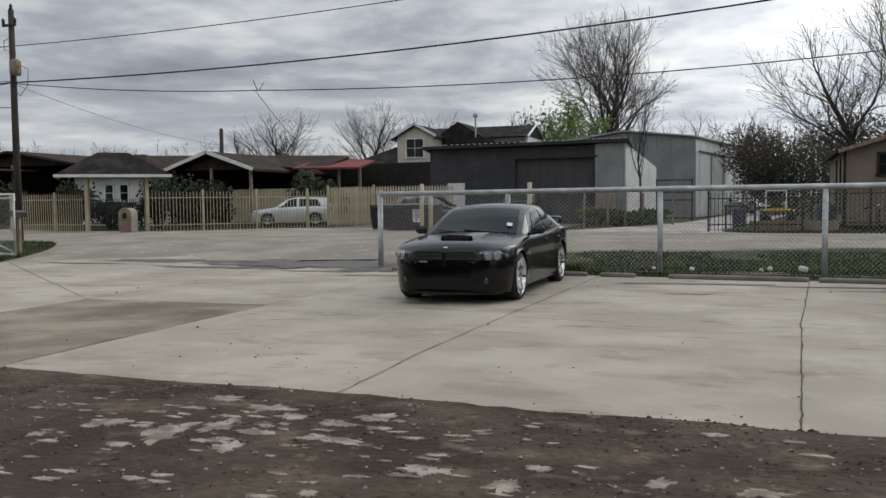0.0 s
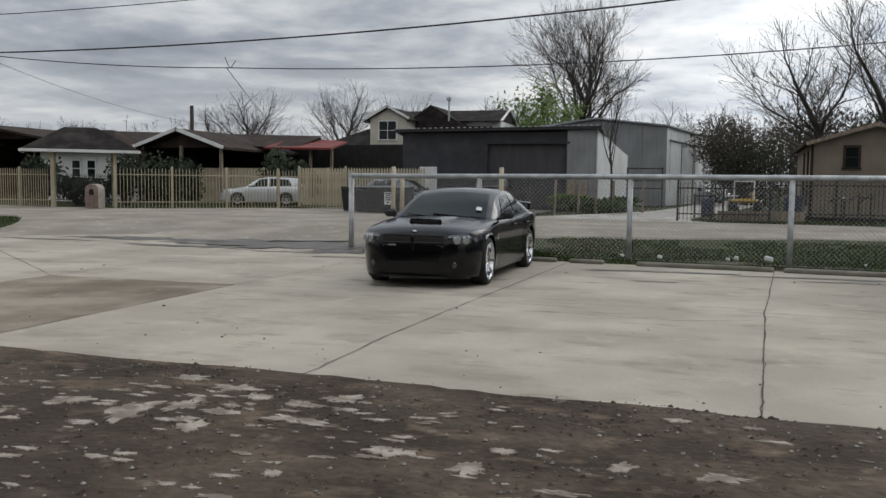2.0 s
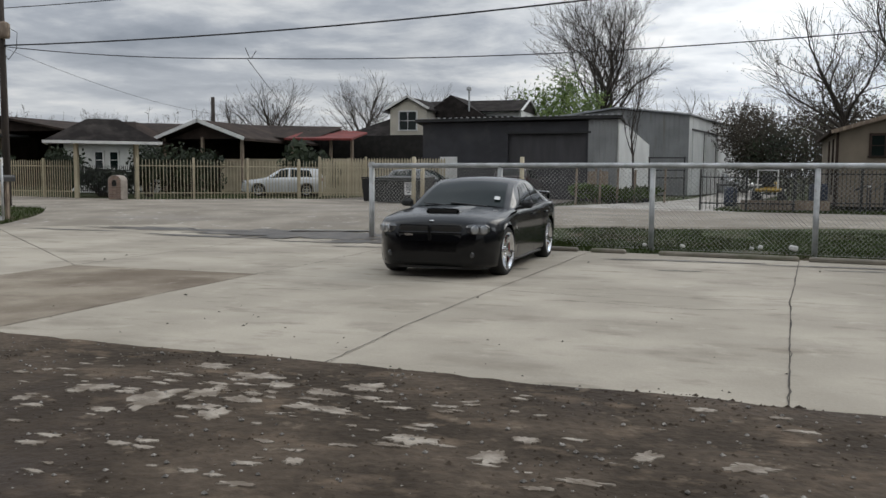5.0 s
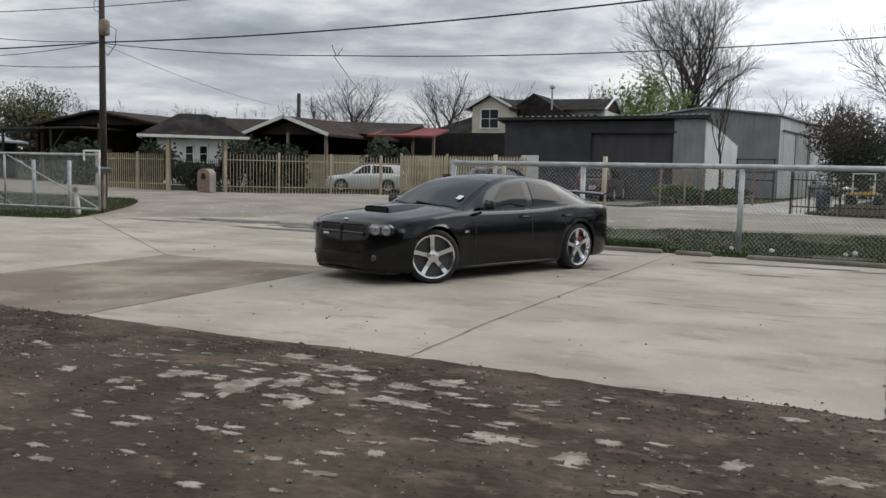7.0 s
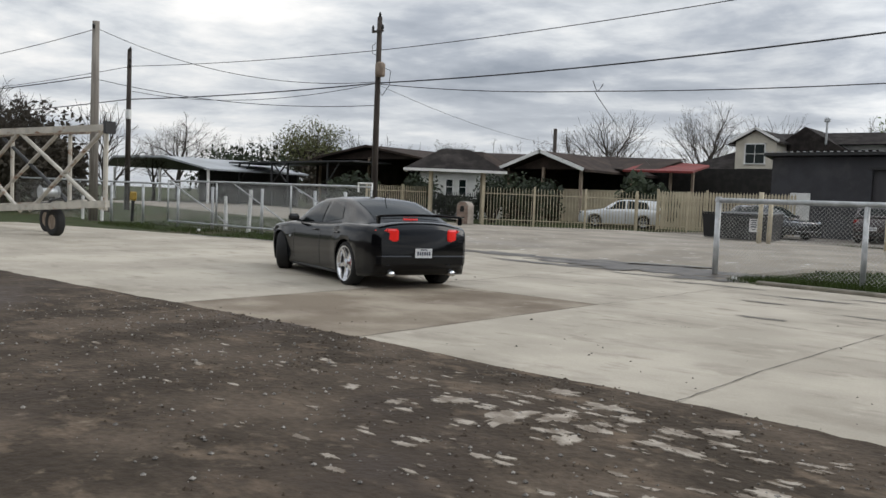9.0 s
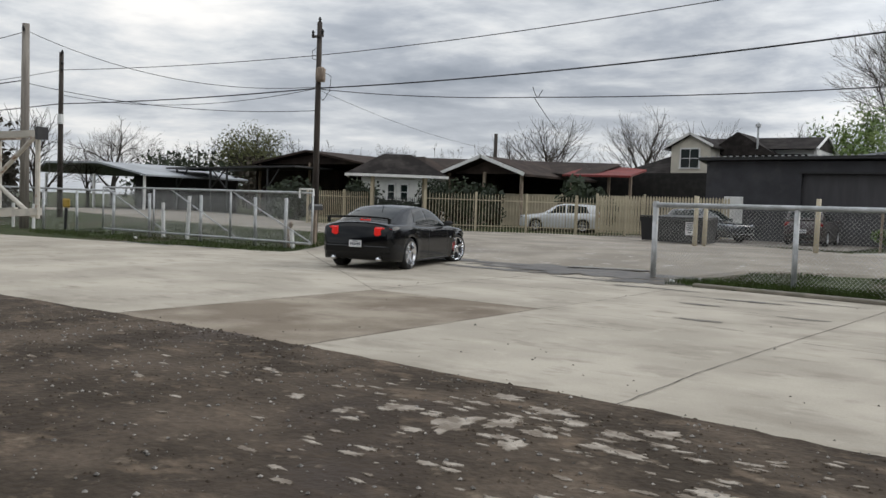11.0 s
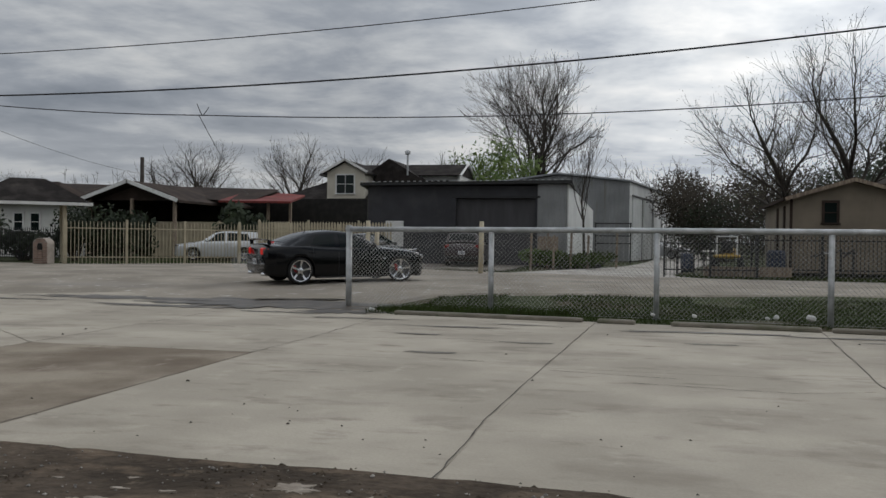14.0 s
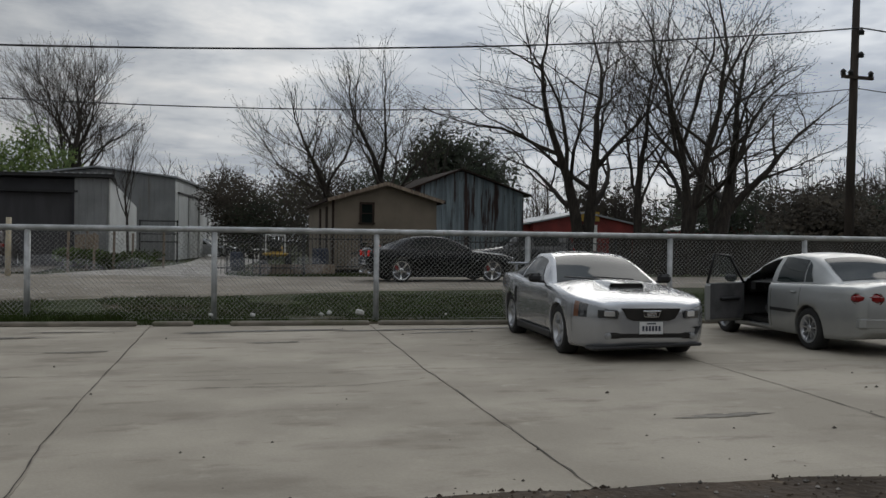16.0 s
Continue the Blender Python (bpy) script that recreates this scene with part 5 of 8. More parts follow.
def grey_sedan():
    """The parked compact four-door with its driver's door open."""
    car = thing("grey_sedan", pose(8.42, 11.85, rise(11.9), 0, 0, 82), "grey compact sedan parked with its front door wide open", "car")
    R = 0.30
    top = [(2.12, 0.62), (2.08, 0.72), (1.95, 0.79), (1.4, 0.88), (0.78, 0.95), (-0.5, 0.96), (-1.45, 0.98), (-1.95, 1.0), (-2.2, 0.98), (-2.28, 0.88)]
    sh = Shell(top=top,
               shoulder=[(2.12, 0.56), (2.08, 0.65), (1.95, 0.72), (1.4, 0.81), (0.78, 0.88), (-0.5, 0.905), (-1.45, 0.93), (-2.0, 0.93), (-2.2, 0.90), (-2.28, 0.80)],
               width=[(2.12, 0.62), (2.05, 0.74), (1.9, 0.80), (1.23, 0.845), (0, 0.85), (-1.23, 0.85), (-1.9, 0.815), (-2.18, 0.74), (-2.28, 0.66)],
               under=[(2.12, 0.28), (2.05, 0.22), (1.6, 0.18), (0, 0.185), (-1.6, 0.20), (-2.15, 0.25), (-2.28, 0.34)],
               roof=[(0.86, 0.92), (0.5, 1.10), (0.15, 1.275), (-0.1, 1.355), (-0.45, 1.385), (-0.85, 1.37), (-1.15, 1.29), (-1.45, 1.13), (-1.75, 0.98)],
               roof_w=[(0.86, 0.74), (0.3, 0.63), (-0.1, 0.56), (-0.8, 0.555), (-1.4, 0.62), (-1.75, 0.66)],
               axles=(1.232, -1.232), arch_r=0.335, hub_z=R)
    body = sh.body()
    # opening for the front left door
    def in_door(f):
        pts = [body.v[i] for i in f]
        x, y, z = (sum(p[k] for p in pts) / len(pts) for k in range(3))
        return -0.20 < x < 0.66 and y > 0.70 and 0.24 < z < 0.90
    body.f = [f for f in body.f if not in_door(f)]
    part("body", body, CHAMPAGNE, car, "dull grey-silver painted body", smooth=True)
    house = sh.house()
    def in_window(f):
        pts = [house.v[i] for i in f]
        x, y, z = (sum(p[k] for p in pts) / len(pts) for k in range(3))
        return -0.20 < x < 0.62 and y > 0.55 and z < sh.roof(x) - 0.10
    house.f = [f for f in house.f if not in_window(f)]
    part("roof", house, CHAMPAGNE, car, smooth=True)
    part("windshield", sh.screen(0.80, -0.04, 0.93, 0.90), GLASS, car, smooth=True)
    part("rear_window", sh.screen(-1.66, -1.08, 0.90, 0.86), GLASS, car, "sloping glass rear window", smooth=True)
    for s in (1, -1):
        if s < 0:
            part("front_window", sh.pane([(-0.22, 0.06), (0.62, 0.06), (0.05, 0.9), (-0.22, 0.92)], sgn=s), GLASS, car, smooth=True)
        part("rear_door_window", sh.pane([(-1.02, 0.08), (-0.32, 0.06), (-0.30, 0.91), (-0.92, 0.86)], sgn=s), GLASS, car, "side window glass", smooth=True)
        part("quarter_window", sh.pane([(-1.26, 0.12), (-1.06, 0.09), (-0.96, 0.84), (-1.04, 0.76)], sgn=s), GLASS, car, smooth=True)
        for x in (-0.25, -1.02):
            part("door_seam", sh.seam(x, 0.25 if x > -1 else 0.62, 0.9, s, 0.005), CABLE, car)
        part("door_handle", Geo().box(-0.86, s * (sh.y_at(-0.86, 0.80) + 0.012), 0.80, 0.15, 0.03, 0.035, c=0.012), CHAMPAGNE, car)
        part("rub_strip", patch_box(Geo(), sh, -0.6, 0.52, 0.72, 0.05, s, 0.008), PLASTIC, car)
        part("headlight", Geo().box(2.0, s * 0.60, 0.66, 0.14, 0.34, 0.13, rz=14 * s, c=0.03), LAMPGLASS, car)
        part("tail_light", Geo().box(-2.205, s * 0.60, 0.785, 0.13, 0.40, 0.145, rz=-26 * s, c=0.05), REDLENS, car, "wide red tail light")
    mirror_part(sh, car, 0.58, 0.90, PLASTIC, -1)
    part("rear_bumper", Geo().box(-2.19, 0, 0.46, 0.20, 1.46, 0.22, c=0.06), CHAMPAGNE, car, "grey rear bumper")
    part("exhaust_pipe", Geo().tube([(-2.0, -0.4, 0.24), (-2.32, -0.4, 0.235)], 0.025, 10), ALLOY, car)
    plate_part(car, -2.285, 0.66, -1)
    # cabin seen through the doorway
    part("cabin_floor", Geo().box(0.1, 0, 0.30, 2.2, 1.45, 0.06), DARKPART_SHADE, car)
    part("centre_wall", Geo().box(0.1, -0.55, 0.62, 2.2, 0.05, 0.6), DARKPART_SHADE, car)
    seat = part("front_seat", Geo().box(0.10, 0.36, 0.48, 0.52, 0.50, 0.20, c=0.06), CLOTH, car, "dark grey cloth seat")
    part("seat_back", Geo().box(-0.22, 0.36, 0.82, 0.16, 0.48, 0.62, ry=-14, c=0.06), CLOTH, seat)
    part("head_rest", Geo().box(-0.33, 0.36, 1.18, 0.10, 0.26, 0.16, c=0.04), CLOTH, seat)
    part("dashboard", Geo().box(0.66, 0, 0.82, 0.26, 1.40, 0.22, c=0.05), PLASTIC, car)
    rings = []
    for k in range(20):
        a = 2 * math.pi * k / 20
        rings.append((0.47 + 0.07 * math.cos(a), 0.36 + 0.18 * math.sin(a), 0.86 + 0.165 * math.cos(a)))
    part("steering_wheel", Geo().tube(rings + rings[:1], 0.016, 6), PLASTIC, car, smooth=True)
    part("door_sill", Geo().box(0.23, 0.76, 0.235, 0.95, 0.10, 0.05, c=0.015), CHAMPAGNE, car)
    # the open door, turned out on its front edge
    hinge = pose(0.68, 0.80, 0, 0, 0, -66)
    door = part("front_door", Geo().box(-0.45, 0.0, 0.56, 0.90, 0.11, 0.62, c=0.04), CHAMPAGNE, car, "open front door with dark lining", at=hinge)
    part("door_lining", Geo().box(-0.45, -0.062, 0.58, 0.82, 0.02, 0.56, c=0.008), CLOTH, door)
    part("arm_rest", Geo().box(-0.42, -0.09, 0.62, 0.46, 0.07, 0.06, c=0.02), PLASTIC, door)
    part("window_frame", Geo().tube([(0.0, -0.02, 0.87), (-0.50, -0.13, 1.30), (-0.88, -0.15, 1.33), (-0.90, -0.03, 0.87)], 0.022, 8), PLASTIC, door, smooth=True)
    part("door_glass", Geo().add([(-0.05, -0.02, 0.88), (-0.51, -0.13, 1.28), (-0.87, -0.14, 1.31), (-0.89, -0.03, 0.88)], [(0, 1, 2, 3)]), CLEAR, door)
    part("mirror", Geo().box(-0.12, 0.14, 0.94, 0.13, 0.20, 0.13, c=0.04), PLASTIC, door)
    part("underbody", Geo().box(0, 0, 0.28, 3.4, 1.0, 0.14, c=0.04), DARKPART_SHADE, car)
    add_wheels(car, (1.232, -1.232), 1.47, R, 0.19, 0.195, 9, "thin", ALLOY)
    return car


def plain_car(name, at, paint, label, length=4.4, height=1.45, width=1.78, kind="sedan", wheel=0.32, glass=GLASS, plate=0):
    """A parked car further off: hatch, sedan or wagon."""
    car = thing(name, at, label, "car")
    a, b = length * 0.5, -length * 0.5
    wb = length * 0.29
    rear_roof = {"sedan": [(-0.30, 0.985), (-0.42, 0.74)], "wagon": [(-0.42, 0.97), (-0.485, 0.72)]}[kind]
    zt = height
    sh = Shell(top=[(a, 0.42 * zt), (a - 0.05, 0.53 * zt), (a * 0.55, 0.63 * zt), (a * 0.36, 0.67 * zt), (b * 0.6, 0.69 * zt), (b + 0.08, 0.68 * zt), (b, 0.6 * zt)],
               shoulder=[(a, 0.38 * zt), (a - 0.05, 0.48 * zt), (a * 0.55, 0.58 * zt), (a * 0.36, 0.62 * zt), (b * 0.6, 0.65 * zt), (b + 0.08, 0.63 * zt), (b, 0.55 * zt)],
               width=[(a, width * 0.36), (a - 0.1, width * 0.44), (a * 0.6, width * 0.49), (0, width * 0.5), (b * 0.7, width * 0.49), (b + 0.1, width * 0.45), (b, width * 0.39)],
               under=[(a, 0.3), (a - 0.1, 0.22), (0, 0.2), (b + 0.15, 0.24), (b, 0.36)],
               roof=[(length * 0.20, 0.655 * zt), (length * 0.10, 0.86 * zt), (length * 0.03, 0.96 * zt), (-length * 0.08, zt)] + [(length * p, q * zt) for p, q in ([(-0.22, 0.96)] + rear_roof if kind == "sedan" else [(-0.3, 0.99)] + rear_roof)],
               roof_w=[(length * 0.20, width * 0.43), (length * 0.03, width * 0.34), (-length * 0.25, width * 0.34), (-length * 0.48, width * 0.39)],
               axles=(wb, -wb), arch_r=wheel + 0.04, hub_z=wheel)
    part("body", sh.body(), paint, car, smooth=True)
    part("roof", sh.house(), paint, car, smooth=True)
    part("windshield", sh.screen(length * 0.185, length * 0.04, 0.92, 0.9), glass, car, smooth=True)
    r0 = sh.r0
    part("rear_window", sh.screen(r0 + 0.04, r0 + length * (0.10 if kind == "sedan" else 0.05), 0.86, 0.84), glass, car, smooth=True)
    for s in (1, -1):
        part("front_window", sh.pane([(-length * 0.07, 0.06), (length * 0.15, 0.06), (length * 0.03, 0.9), (-length * 0.07, 0.92)], sgn=s), glass, car, smooth=True)
        part("rear_door_window", sh.pane([(r0 + length * 0.13, 0.1), (-length * 0.09, 0.06), (-length * 0.09, 0.92), (r0 + length * 0.16, 0.82)], sgn=s), glass, car, smooth=True)
        part("headlight", Geo().box(a - 0.13, s * width * 0.37, 0.5 * zt, 0.18, 0.30, 0.13, rz=20 * s, c=0.04), LAMPGLASS, car)
        part("tail_light", Geo().box(b + 0.09, s * width * 0.38, 0.58 * zt, 0.14, 0.22, 0.18, rz=-14 * s, c=0.03), REDLENS, car, "red tail light")
        part("mirror", Geo().box(length * 0.14, s * (width * 0.5 + 0.06), 0.68 * zt, 0.1, 0.18, 0.12, c=0.03), paint, car)
        part("door_seam", sh.seam(-length * 0.08, 0.28, 0.6 * zt, s), CABLE, car)
    part("front_bumper", Geo().box(a - 0.06, 0, 0.34, 0.14, width * 0.82, 0.18, c=0.05), paint, car)
    part("rear_bumper", Geo().box(b + 0.07, 0, 0.42, 0.16, width * 0.84, 0.20, c=0.05), PLASTIC, car)
    part("underbody", Geo().box(0, 0, 0.30, length * 0.8, width * 0.5, 0.16), DARKPART_SHADE, car)
    if plate:
        plate_part(car, (a + 0.02) if plate > 0 else (b - 0.02), 0.62, plate)
    add_wheels(car, (wb, -wb), width - 0.24, wheel, 0.2, wheel * 0.68, 5, "wide", ALLOY)
    return car


hero, hero_wheels, HERO_R = black_sedan()
silver_coupe()
grey_sedan()
plain_car("white_crossover", pose(-22.2, 42.6, 0.2, 0, 0, 200), WHITECAR, "silver-white crossover parked behind the cream fence", 4.5, 1.56, 1.8, "wagon", 0.34)
plain_car("dark_sedan", pose(-12.6, 38.3, 0.25, 0, 0, -28), DARKCAR, "dark sedan parked beside the charcoal shed", 4.6, 1.46, 1.8, "sedan", 0.32)
plain_car("maroon_suv", pose(-8.35, 40.0, 0.25, 0, 0, 92), MAROON, "dark maroon wagon parked before the shed door", 4.3, 1.55, 1.75, "wagon", 0.33, TINT, -1)
plain_car("white_sedan", pose(0.9, 66, 0.25, 0, 0, -20), WHITECAR, "white sedan parked far down the gravel drive", 4.6, 1.42, 1.8, "sedan")


# ---------------------------------------------------------------- cream fence and gatehouse
def picket_run(owner, x0, y0, x1, y1, z0, top, gap=0.125, every=2.45, material=CREAM, w=0.028, sheet_from=None, rails=(0.18, 0.86), post=0.10):
    """Pickets, rails and posts from one point to another."""
    q = math.hypot(x1 - x0, y1 - y0)
    ux, uy = (x1 - x0) / q, (y1 - y0) / q
    a = math.degrees(math.atan2(uy, ux))
    h = top - z0
    for r in rails:
        part("rail", Geo().box((x0 + x1) / 2, (y0 + y1) / 2, z0 + h * r, q, 0.035, 0.04, a), material, owner)
    pm = Geo().box(0, 0, h * 0.5, w, 0.03, h * 0.96).add([(-w / 2, -0.015, h * 0.98), (w / 2, -0.015, h * 0.98), (w / 2, 0.015, h * 0.98), (-w / 2, 0.015, h * 0.98), (0, 0, h * 1.04)], [(0, 1, 4), (1, 2, 4), (2, 3, 4), (3, 0, 4)]).mesh("picket")
    n = int(q / gap)
    for k in range(n):
        s = (k + 0.5) * gap
        part("picket", pm, material, owner, at=pose(x0 + ux * s, y0 + uy * s, z0, 0, 0, a))
    if post:
        pg = Geo().box(0, 0, h * 0.53, post, post, h * 1.08, c=0.012).mesh("post")
        k = 0
        while k * every < q + 0.1:
            part("post", pg, material, owner, at=pose(x0 + ux * k * every, y0 + uy * k * every, z0, 0, 0, a))
            k += 1


cream = thing("cream_picket_fence", pose(0, 0, 0), "cream painted steel picket fence along the far road", "fence")
picket_run(cream, -24.0, 32.2, -14.2, 40.9, 0.2, 2.0, 0.15, w=0.024)
picket_run(cream, -31.6, 32.1, -27.6, 32.3, 0.25, 1.95)
yard_wall = thing("yard_wall", pose(0, 0, 0), "solid cream sheet wall behind the parked crossover", "wall")
part("sheet", Geo().box(-24.0, 46.0, 1.3, 8.4, 0.06, 2.0), CREAM, yard_wall)
for x in (-28.2, -24.0, -19.8):
    part("post", Geo().box(x, 45.94, 1.3, 0.1, 0.06, 2.1), CREAM, yard_wall)
board = thing("board_fence", pose(0, 0, 0), "weathered grey board fence beside the house", "fence")
picket_run(board, -19.3, 41.0, -12.4, 41.2, 0.25, 2.2, 0.15, 2.6, CREAM, 0.10, post=0.1)
iron_gate = thing("iron_gate", pose(0, 0, 0), "black iron picket gate under the gatehouse roof", "gate")
picket_run(iron_gate, -30.0, 35.2, -26.4, 35.2, 0.25, 1.75, 0.12, 9, BLACKIRON, 0.02, post=0)


def hip_roof(x0, x1, y0, y1, z0, z1, over=0.0, ridge=0.35):
    """A hipped roof with some thickness at its eaves."""
    g = Geo()
    xm0, xm1, ym = x0 + (x1 - x0) * ridge, x1 - (x1 - x0) * ridge, (y0 + y1) / 2
    v = [(x0, y0, z0), (x1, y0, z0), (x1, y1, z0), (x0, y1, z0), (xm0, ym, z1), (xm1, ym, z1)]
    g.add(v, [(0, 1, 5, 4), (1, 2, 5), (2, 3, 4, 5), (3, 0, 4), (3, 2, 1, 0)])
    return g


def gable_roof(x0, x1, y0, y1, ze, zp, t=0.12, over=0.3):
    """Two pitched planes, the ridge along y, each a slab t thick."""
    xm = (x0 + x1) / 2
    prof = [(x0 - over, ze - over * (zp - ze) / (xm - x0)), (xm, zp), (x1 + over, ze - over * (zp - ze) / (xm - x0))]
    g = Geo()
    g.wall([prof[0], prof[1], prof[2], (prof[2][0], prof[2][1] - t), (xm, zp - t * 1.2), (prof[0][0], prof[0][1] - t)], y0 - over, y1 + over)
    return g


def corrugated(x0, x1, y, z0, ztop, pitch=0.28, depth=0.03):
    """Ribbed sheet on a wall; ztop is a function of x."""
    g = Geo()
    lo, hi, k = [], [], 0
    x = x0
    while x <= x1 + 1e-6:
        for dx, d in ((0, 0), (pitch * 0.55, 0), (pitch * 0.65, -depth), (pitch * 0.9, -depth)):
            xx = min(x + dx, x1)
            lo.append((xx, y + d, z0)), hi.append((xx, y + d, ztop(xx)))
        x += pitch
    return g.loft([lo, hi])


def window_on(owner, x, y, z, w, h, frame_mat=WHITEP, bars=1, facing=-1):
    """A framed window set on a wall that looks along y."""
    f = part("window", Geo().box(x - w / 2, y, z, 0.09, 0.08, h + 0.09).box(x + w / 2, y, z, 0.09, 0.08, h + 0.09).box(x, y, z + h / 2, w + 0.09, 0.08, 0.09).box(x, y + facing * 0.01, z - h / 2, w + 0.16, 0.12, 0.07), frame_mat, owner)
    part("pane", Geo().box(x, y + 0.01, z, w, 0.03, h), GLASS, f)
    g = Geo().box(x, y + facing * 0.02, z, w, 0.03, 0.035)
    if bars > 1:
        g.box(x, y + facing * 0.022, z, 0.03, 0.03, h)
    part("glazing_bar", g, frame_mat, f)
    return f


gh = thing("gatehouse", pose(-25.75, 32.2, 0, 0, 0, 39), "hip-roofed shingled gate shelter on cream posts", "gate shelter")
part("roof", hip_roof(-2.48, 2.48, 0, 3.4, 2.84, 3.92, ridge=0.36), SHINGLE, gh, "dark shingled hip roof")
part("fascia", Geo().box(0, -0.01, 2.78, 5.0, 0.06, 0.13).box(2.5, 1.7, 2.78, 0.06, 3.4, 0.13).box(-2.5, 1.7, 2.78, 0.06, 3.4, 0.13), WHITEP, gh, "white fascia board")
for x in (-1.2, 1.42):
    for y in (0.5, 2.9):
        part("post", Geo().box(x, y, 1.5, 0.17, 0.17, 2.6, c=0.02), CREAM, gh)

wh = thing("white_cottage", pose(0, 0, 0), "small white cottage with two dark windows behind the gate", "house")
part("wall", Geo().box(-33.9, 44.0, 1.7, 5.3, 4, 2.95), WHITESIDE, wh)
part("roof", hip_roof(-37.2, -30.7, 41.4, 46.6, 3.1, 4.5), BROWNROOF, wh, "brown hip roof")
for x in (-34.0, -32.95):
    window_on(wh, x, 41.97, 2.15, 0.62, 1.0)


def brick_pier(x, y, z):
    """The pink brick mailbox pier with a rounded top."""
    ob = thing("brick_mailbox", pose(x, y, z), "pink brick mailbox pier with a rounded top", "mailbox")
    prof = [(-0.33, 0), (0.33, 0), (0.33, 0.80)] + [(0.33 * math.cos(math.pi * k / 8), 0.80 + 0.24 * math.sin(math.pi * k / 8)) for k in range(1, 8)] + [(-0.33, 0.80)]
    part("core", Geo().wall(prof, -0.22, 0.22), MORTAR, ob)
    bm = Geo().box(0, 0, 0, 0.195, 0.03, 0.062, c=0.006).mesh("brick")
    for r in range(13):
        zz = 0.05 + r * 0.076
        lim = 0.33 if zz < 0.8 else 0.33 * math.sqrt(max(0, 1 - ((zz - 0.8) / 0.24) ** 2))
        n = int(2 * lim / 0.21)
        for k in range(n):
            xx = -n * 0.105 + 0.105 + k * 0.21 + (0.0 if r % 2 else 0.03)
            if abs(xx) < lim - 0.08 and not (abs(xx + 0.02) < 0.13 and 0.58 < zz < 0.86):
                part("brick", bm, BRICK, ob, at=pose(xx, -0.23, zz))
    part("box_door", Geo().wall([(-0.11, 0.56), (0.11, 0.56), (0.11, 0.74), (0.06, 0.82), (-0.06, 0.82), (-0.11, 0.74)], -0.25, -0.22), DARKPART_SHADE, ob, "dark mailbox opening")
    return ob


brick_pier(-24.1, 31.0, 0.28)
mb = thing("post_mailbox", pose(-18.95, 19.6, 0.12), "small dark metal mailbox on a post", "mailbox")
part("post", Geo().box(0, 0, 0.5, 0.09, 0.09, 1.15), RUSTY, mb)
part("box", Geo().wall([(-0.09, 1.03), (0.09, 1.03), (0.09, 1.16), (0.05, 1.22), (-0.05, 1.22), (-0.09, 1.16)], -0.24, 0.24), BLACKIRON, mb)

# ---------------------------------------------------------------- open sheds and long roofs on the far side
def open_shed(label, x0, x1, y0, y1, ze, zp, roof_mat, trim, z0=0.25, back=True, post_mat=RUSTY, over=0.3):
    ob = thing("open_shed", pose(0, 0, 0), label, "shed")
    part("roof", gable_roof(x0, x1, y0, y1, ze, zp, 0.14, over), roof_mat, ob)
    xm = (x0 + x1) / 2
    if trim is not None:
        for sx in (-1, 1):
            xe = x0 if sx < 0 else x1
            L = math.hypot(xm - xe, zp - ze) + 0.3
            part("fascia", Geo().box((xe + xm) / 2 + sx * 0.1, y0 - over - 0.04, (ze + zp) / 2 - 0.08, L, 0.06, 0.20, ry=sx * math.degrees(math.atan2(zp - ze, abs(xm - xe)))), trim, ob)
    part("gable_board", Geo().wall([(x0 + 0.4, ze - 0.1), (x1 - 0.4, ze - 0.1), (xm, zp - 0.3)], y0 + 0.4, y0 + 0.5), BROWNROOF, ob)
    for x in (x0 + 0.2, xm, x1 - 0.2):
        for y in (y0 + 0.2, y1 - 0.2):
            part("post", Geo().box(x, y, (ze + z0) / 2, 0.16, 0.16, ze - z0), post_mat, ob)
    if back:
        # the shade under the roof is put into this near-black back wall
        part("back_wall", Geo().box(xm, y1, (ze + z0) / 2, x1 - x0, 0.12, ze - z0), DARKPART_SHADE, ob)
        part("side_wall", Geo().box(x0, (y0 + y1) / 2, (ze + z0) / 2, 0.12, y1 - y0, ze - z0), BROWNROOF, ob)
    return ob


open_shed("dark timber barn open to the front under a low gable", -52.0, -40.6, 47, 58, 4.3, 5.25, BROWNROOF, None)
open_shed("open carport with a white-trimmed front gable", -31.3, -25.6, 44, 54, 3.55, 4.55, BROWNROOF, WHITEP)
long = thing("long_shed", pose(0, 0, 0), "long low shed with a brown and red metal roof", "shed")
part("roof", Geo().add([(-41, 50, 4.2), (-23.0, 48.0, 3.6), (-23.0, 52.5, 4.55), (-41, 54, 5.1)], [(0, 1, 2, 3)]).add([(-41, 50, 4.08), (-23.0, 48.0, 3.48), (-23.0, 52.5, 4.43), (-41, 54, 4.98)], [(3, 2, 1, 0)]), BROWNROOF, long, "brown metal roof")
part("red_roof", Geo().add([(-25.0, 47.8, 3.62), (-20.2, 47.2, 3.55), (-21.2, 52.0, 4.15), (-25.0, 52.3, 4.5), (-25.0, 47.8, 3.5), (-20.2, 47.2, 3.43), (-21.2, 52.0, 4.03), (-25.0, 52.3, 4.38)], [(0, 1, 2, 3), (7, 6, 5, 4), (0, 4, 5, 1), (1, 5, 6, 2), (2, 6, 7, 3), (3, 7, 4, 0)]), REDROOF, long, "faded red metal roof")
# near-black wall: the shed's inner shade given as colour
part("back_wall", Geo().box(-28.5, 53.5, 2.1, 22, 0.2, 3.8), DARKPART_SHADE, long)
for x in (-24.6, -22.0, -20.6):
    part("post", Geo().box(x, 48.2, 1.9, 0.14, 0.14, 3.3), RUSTY, long)
canopy = thing("flat_canopy", pose(0, 0, 0), "long flat metal canopy on braced steel posts", "canopy")
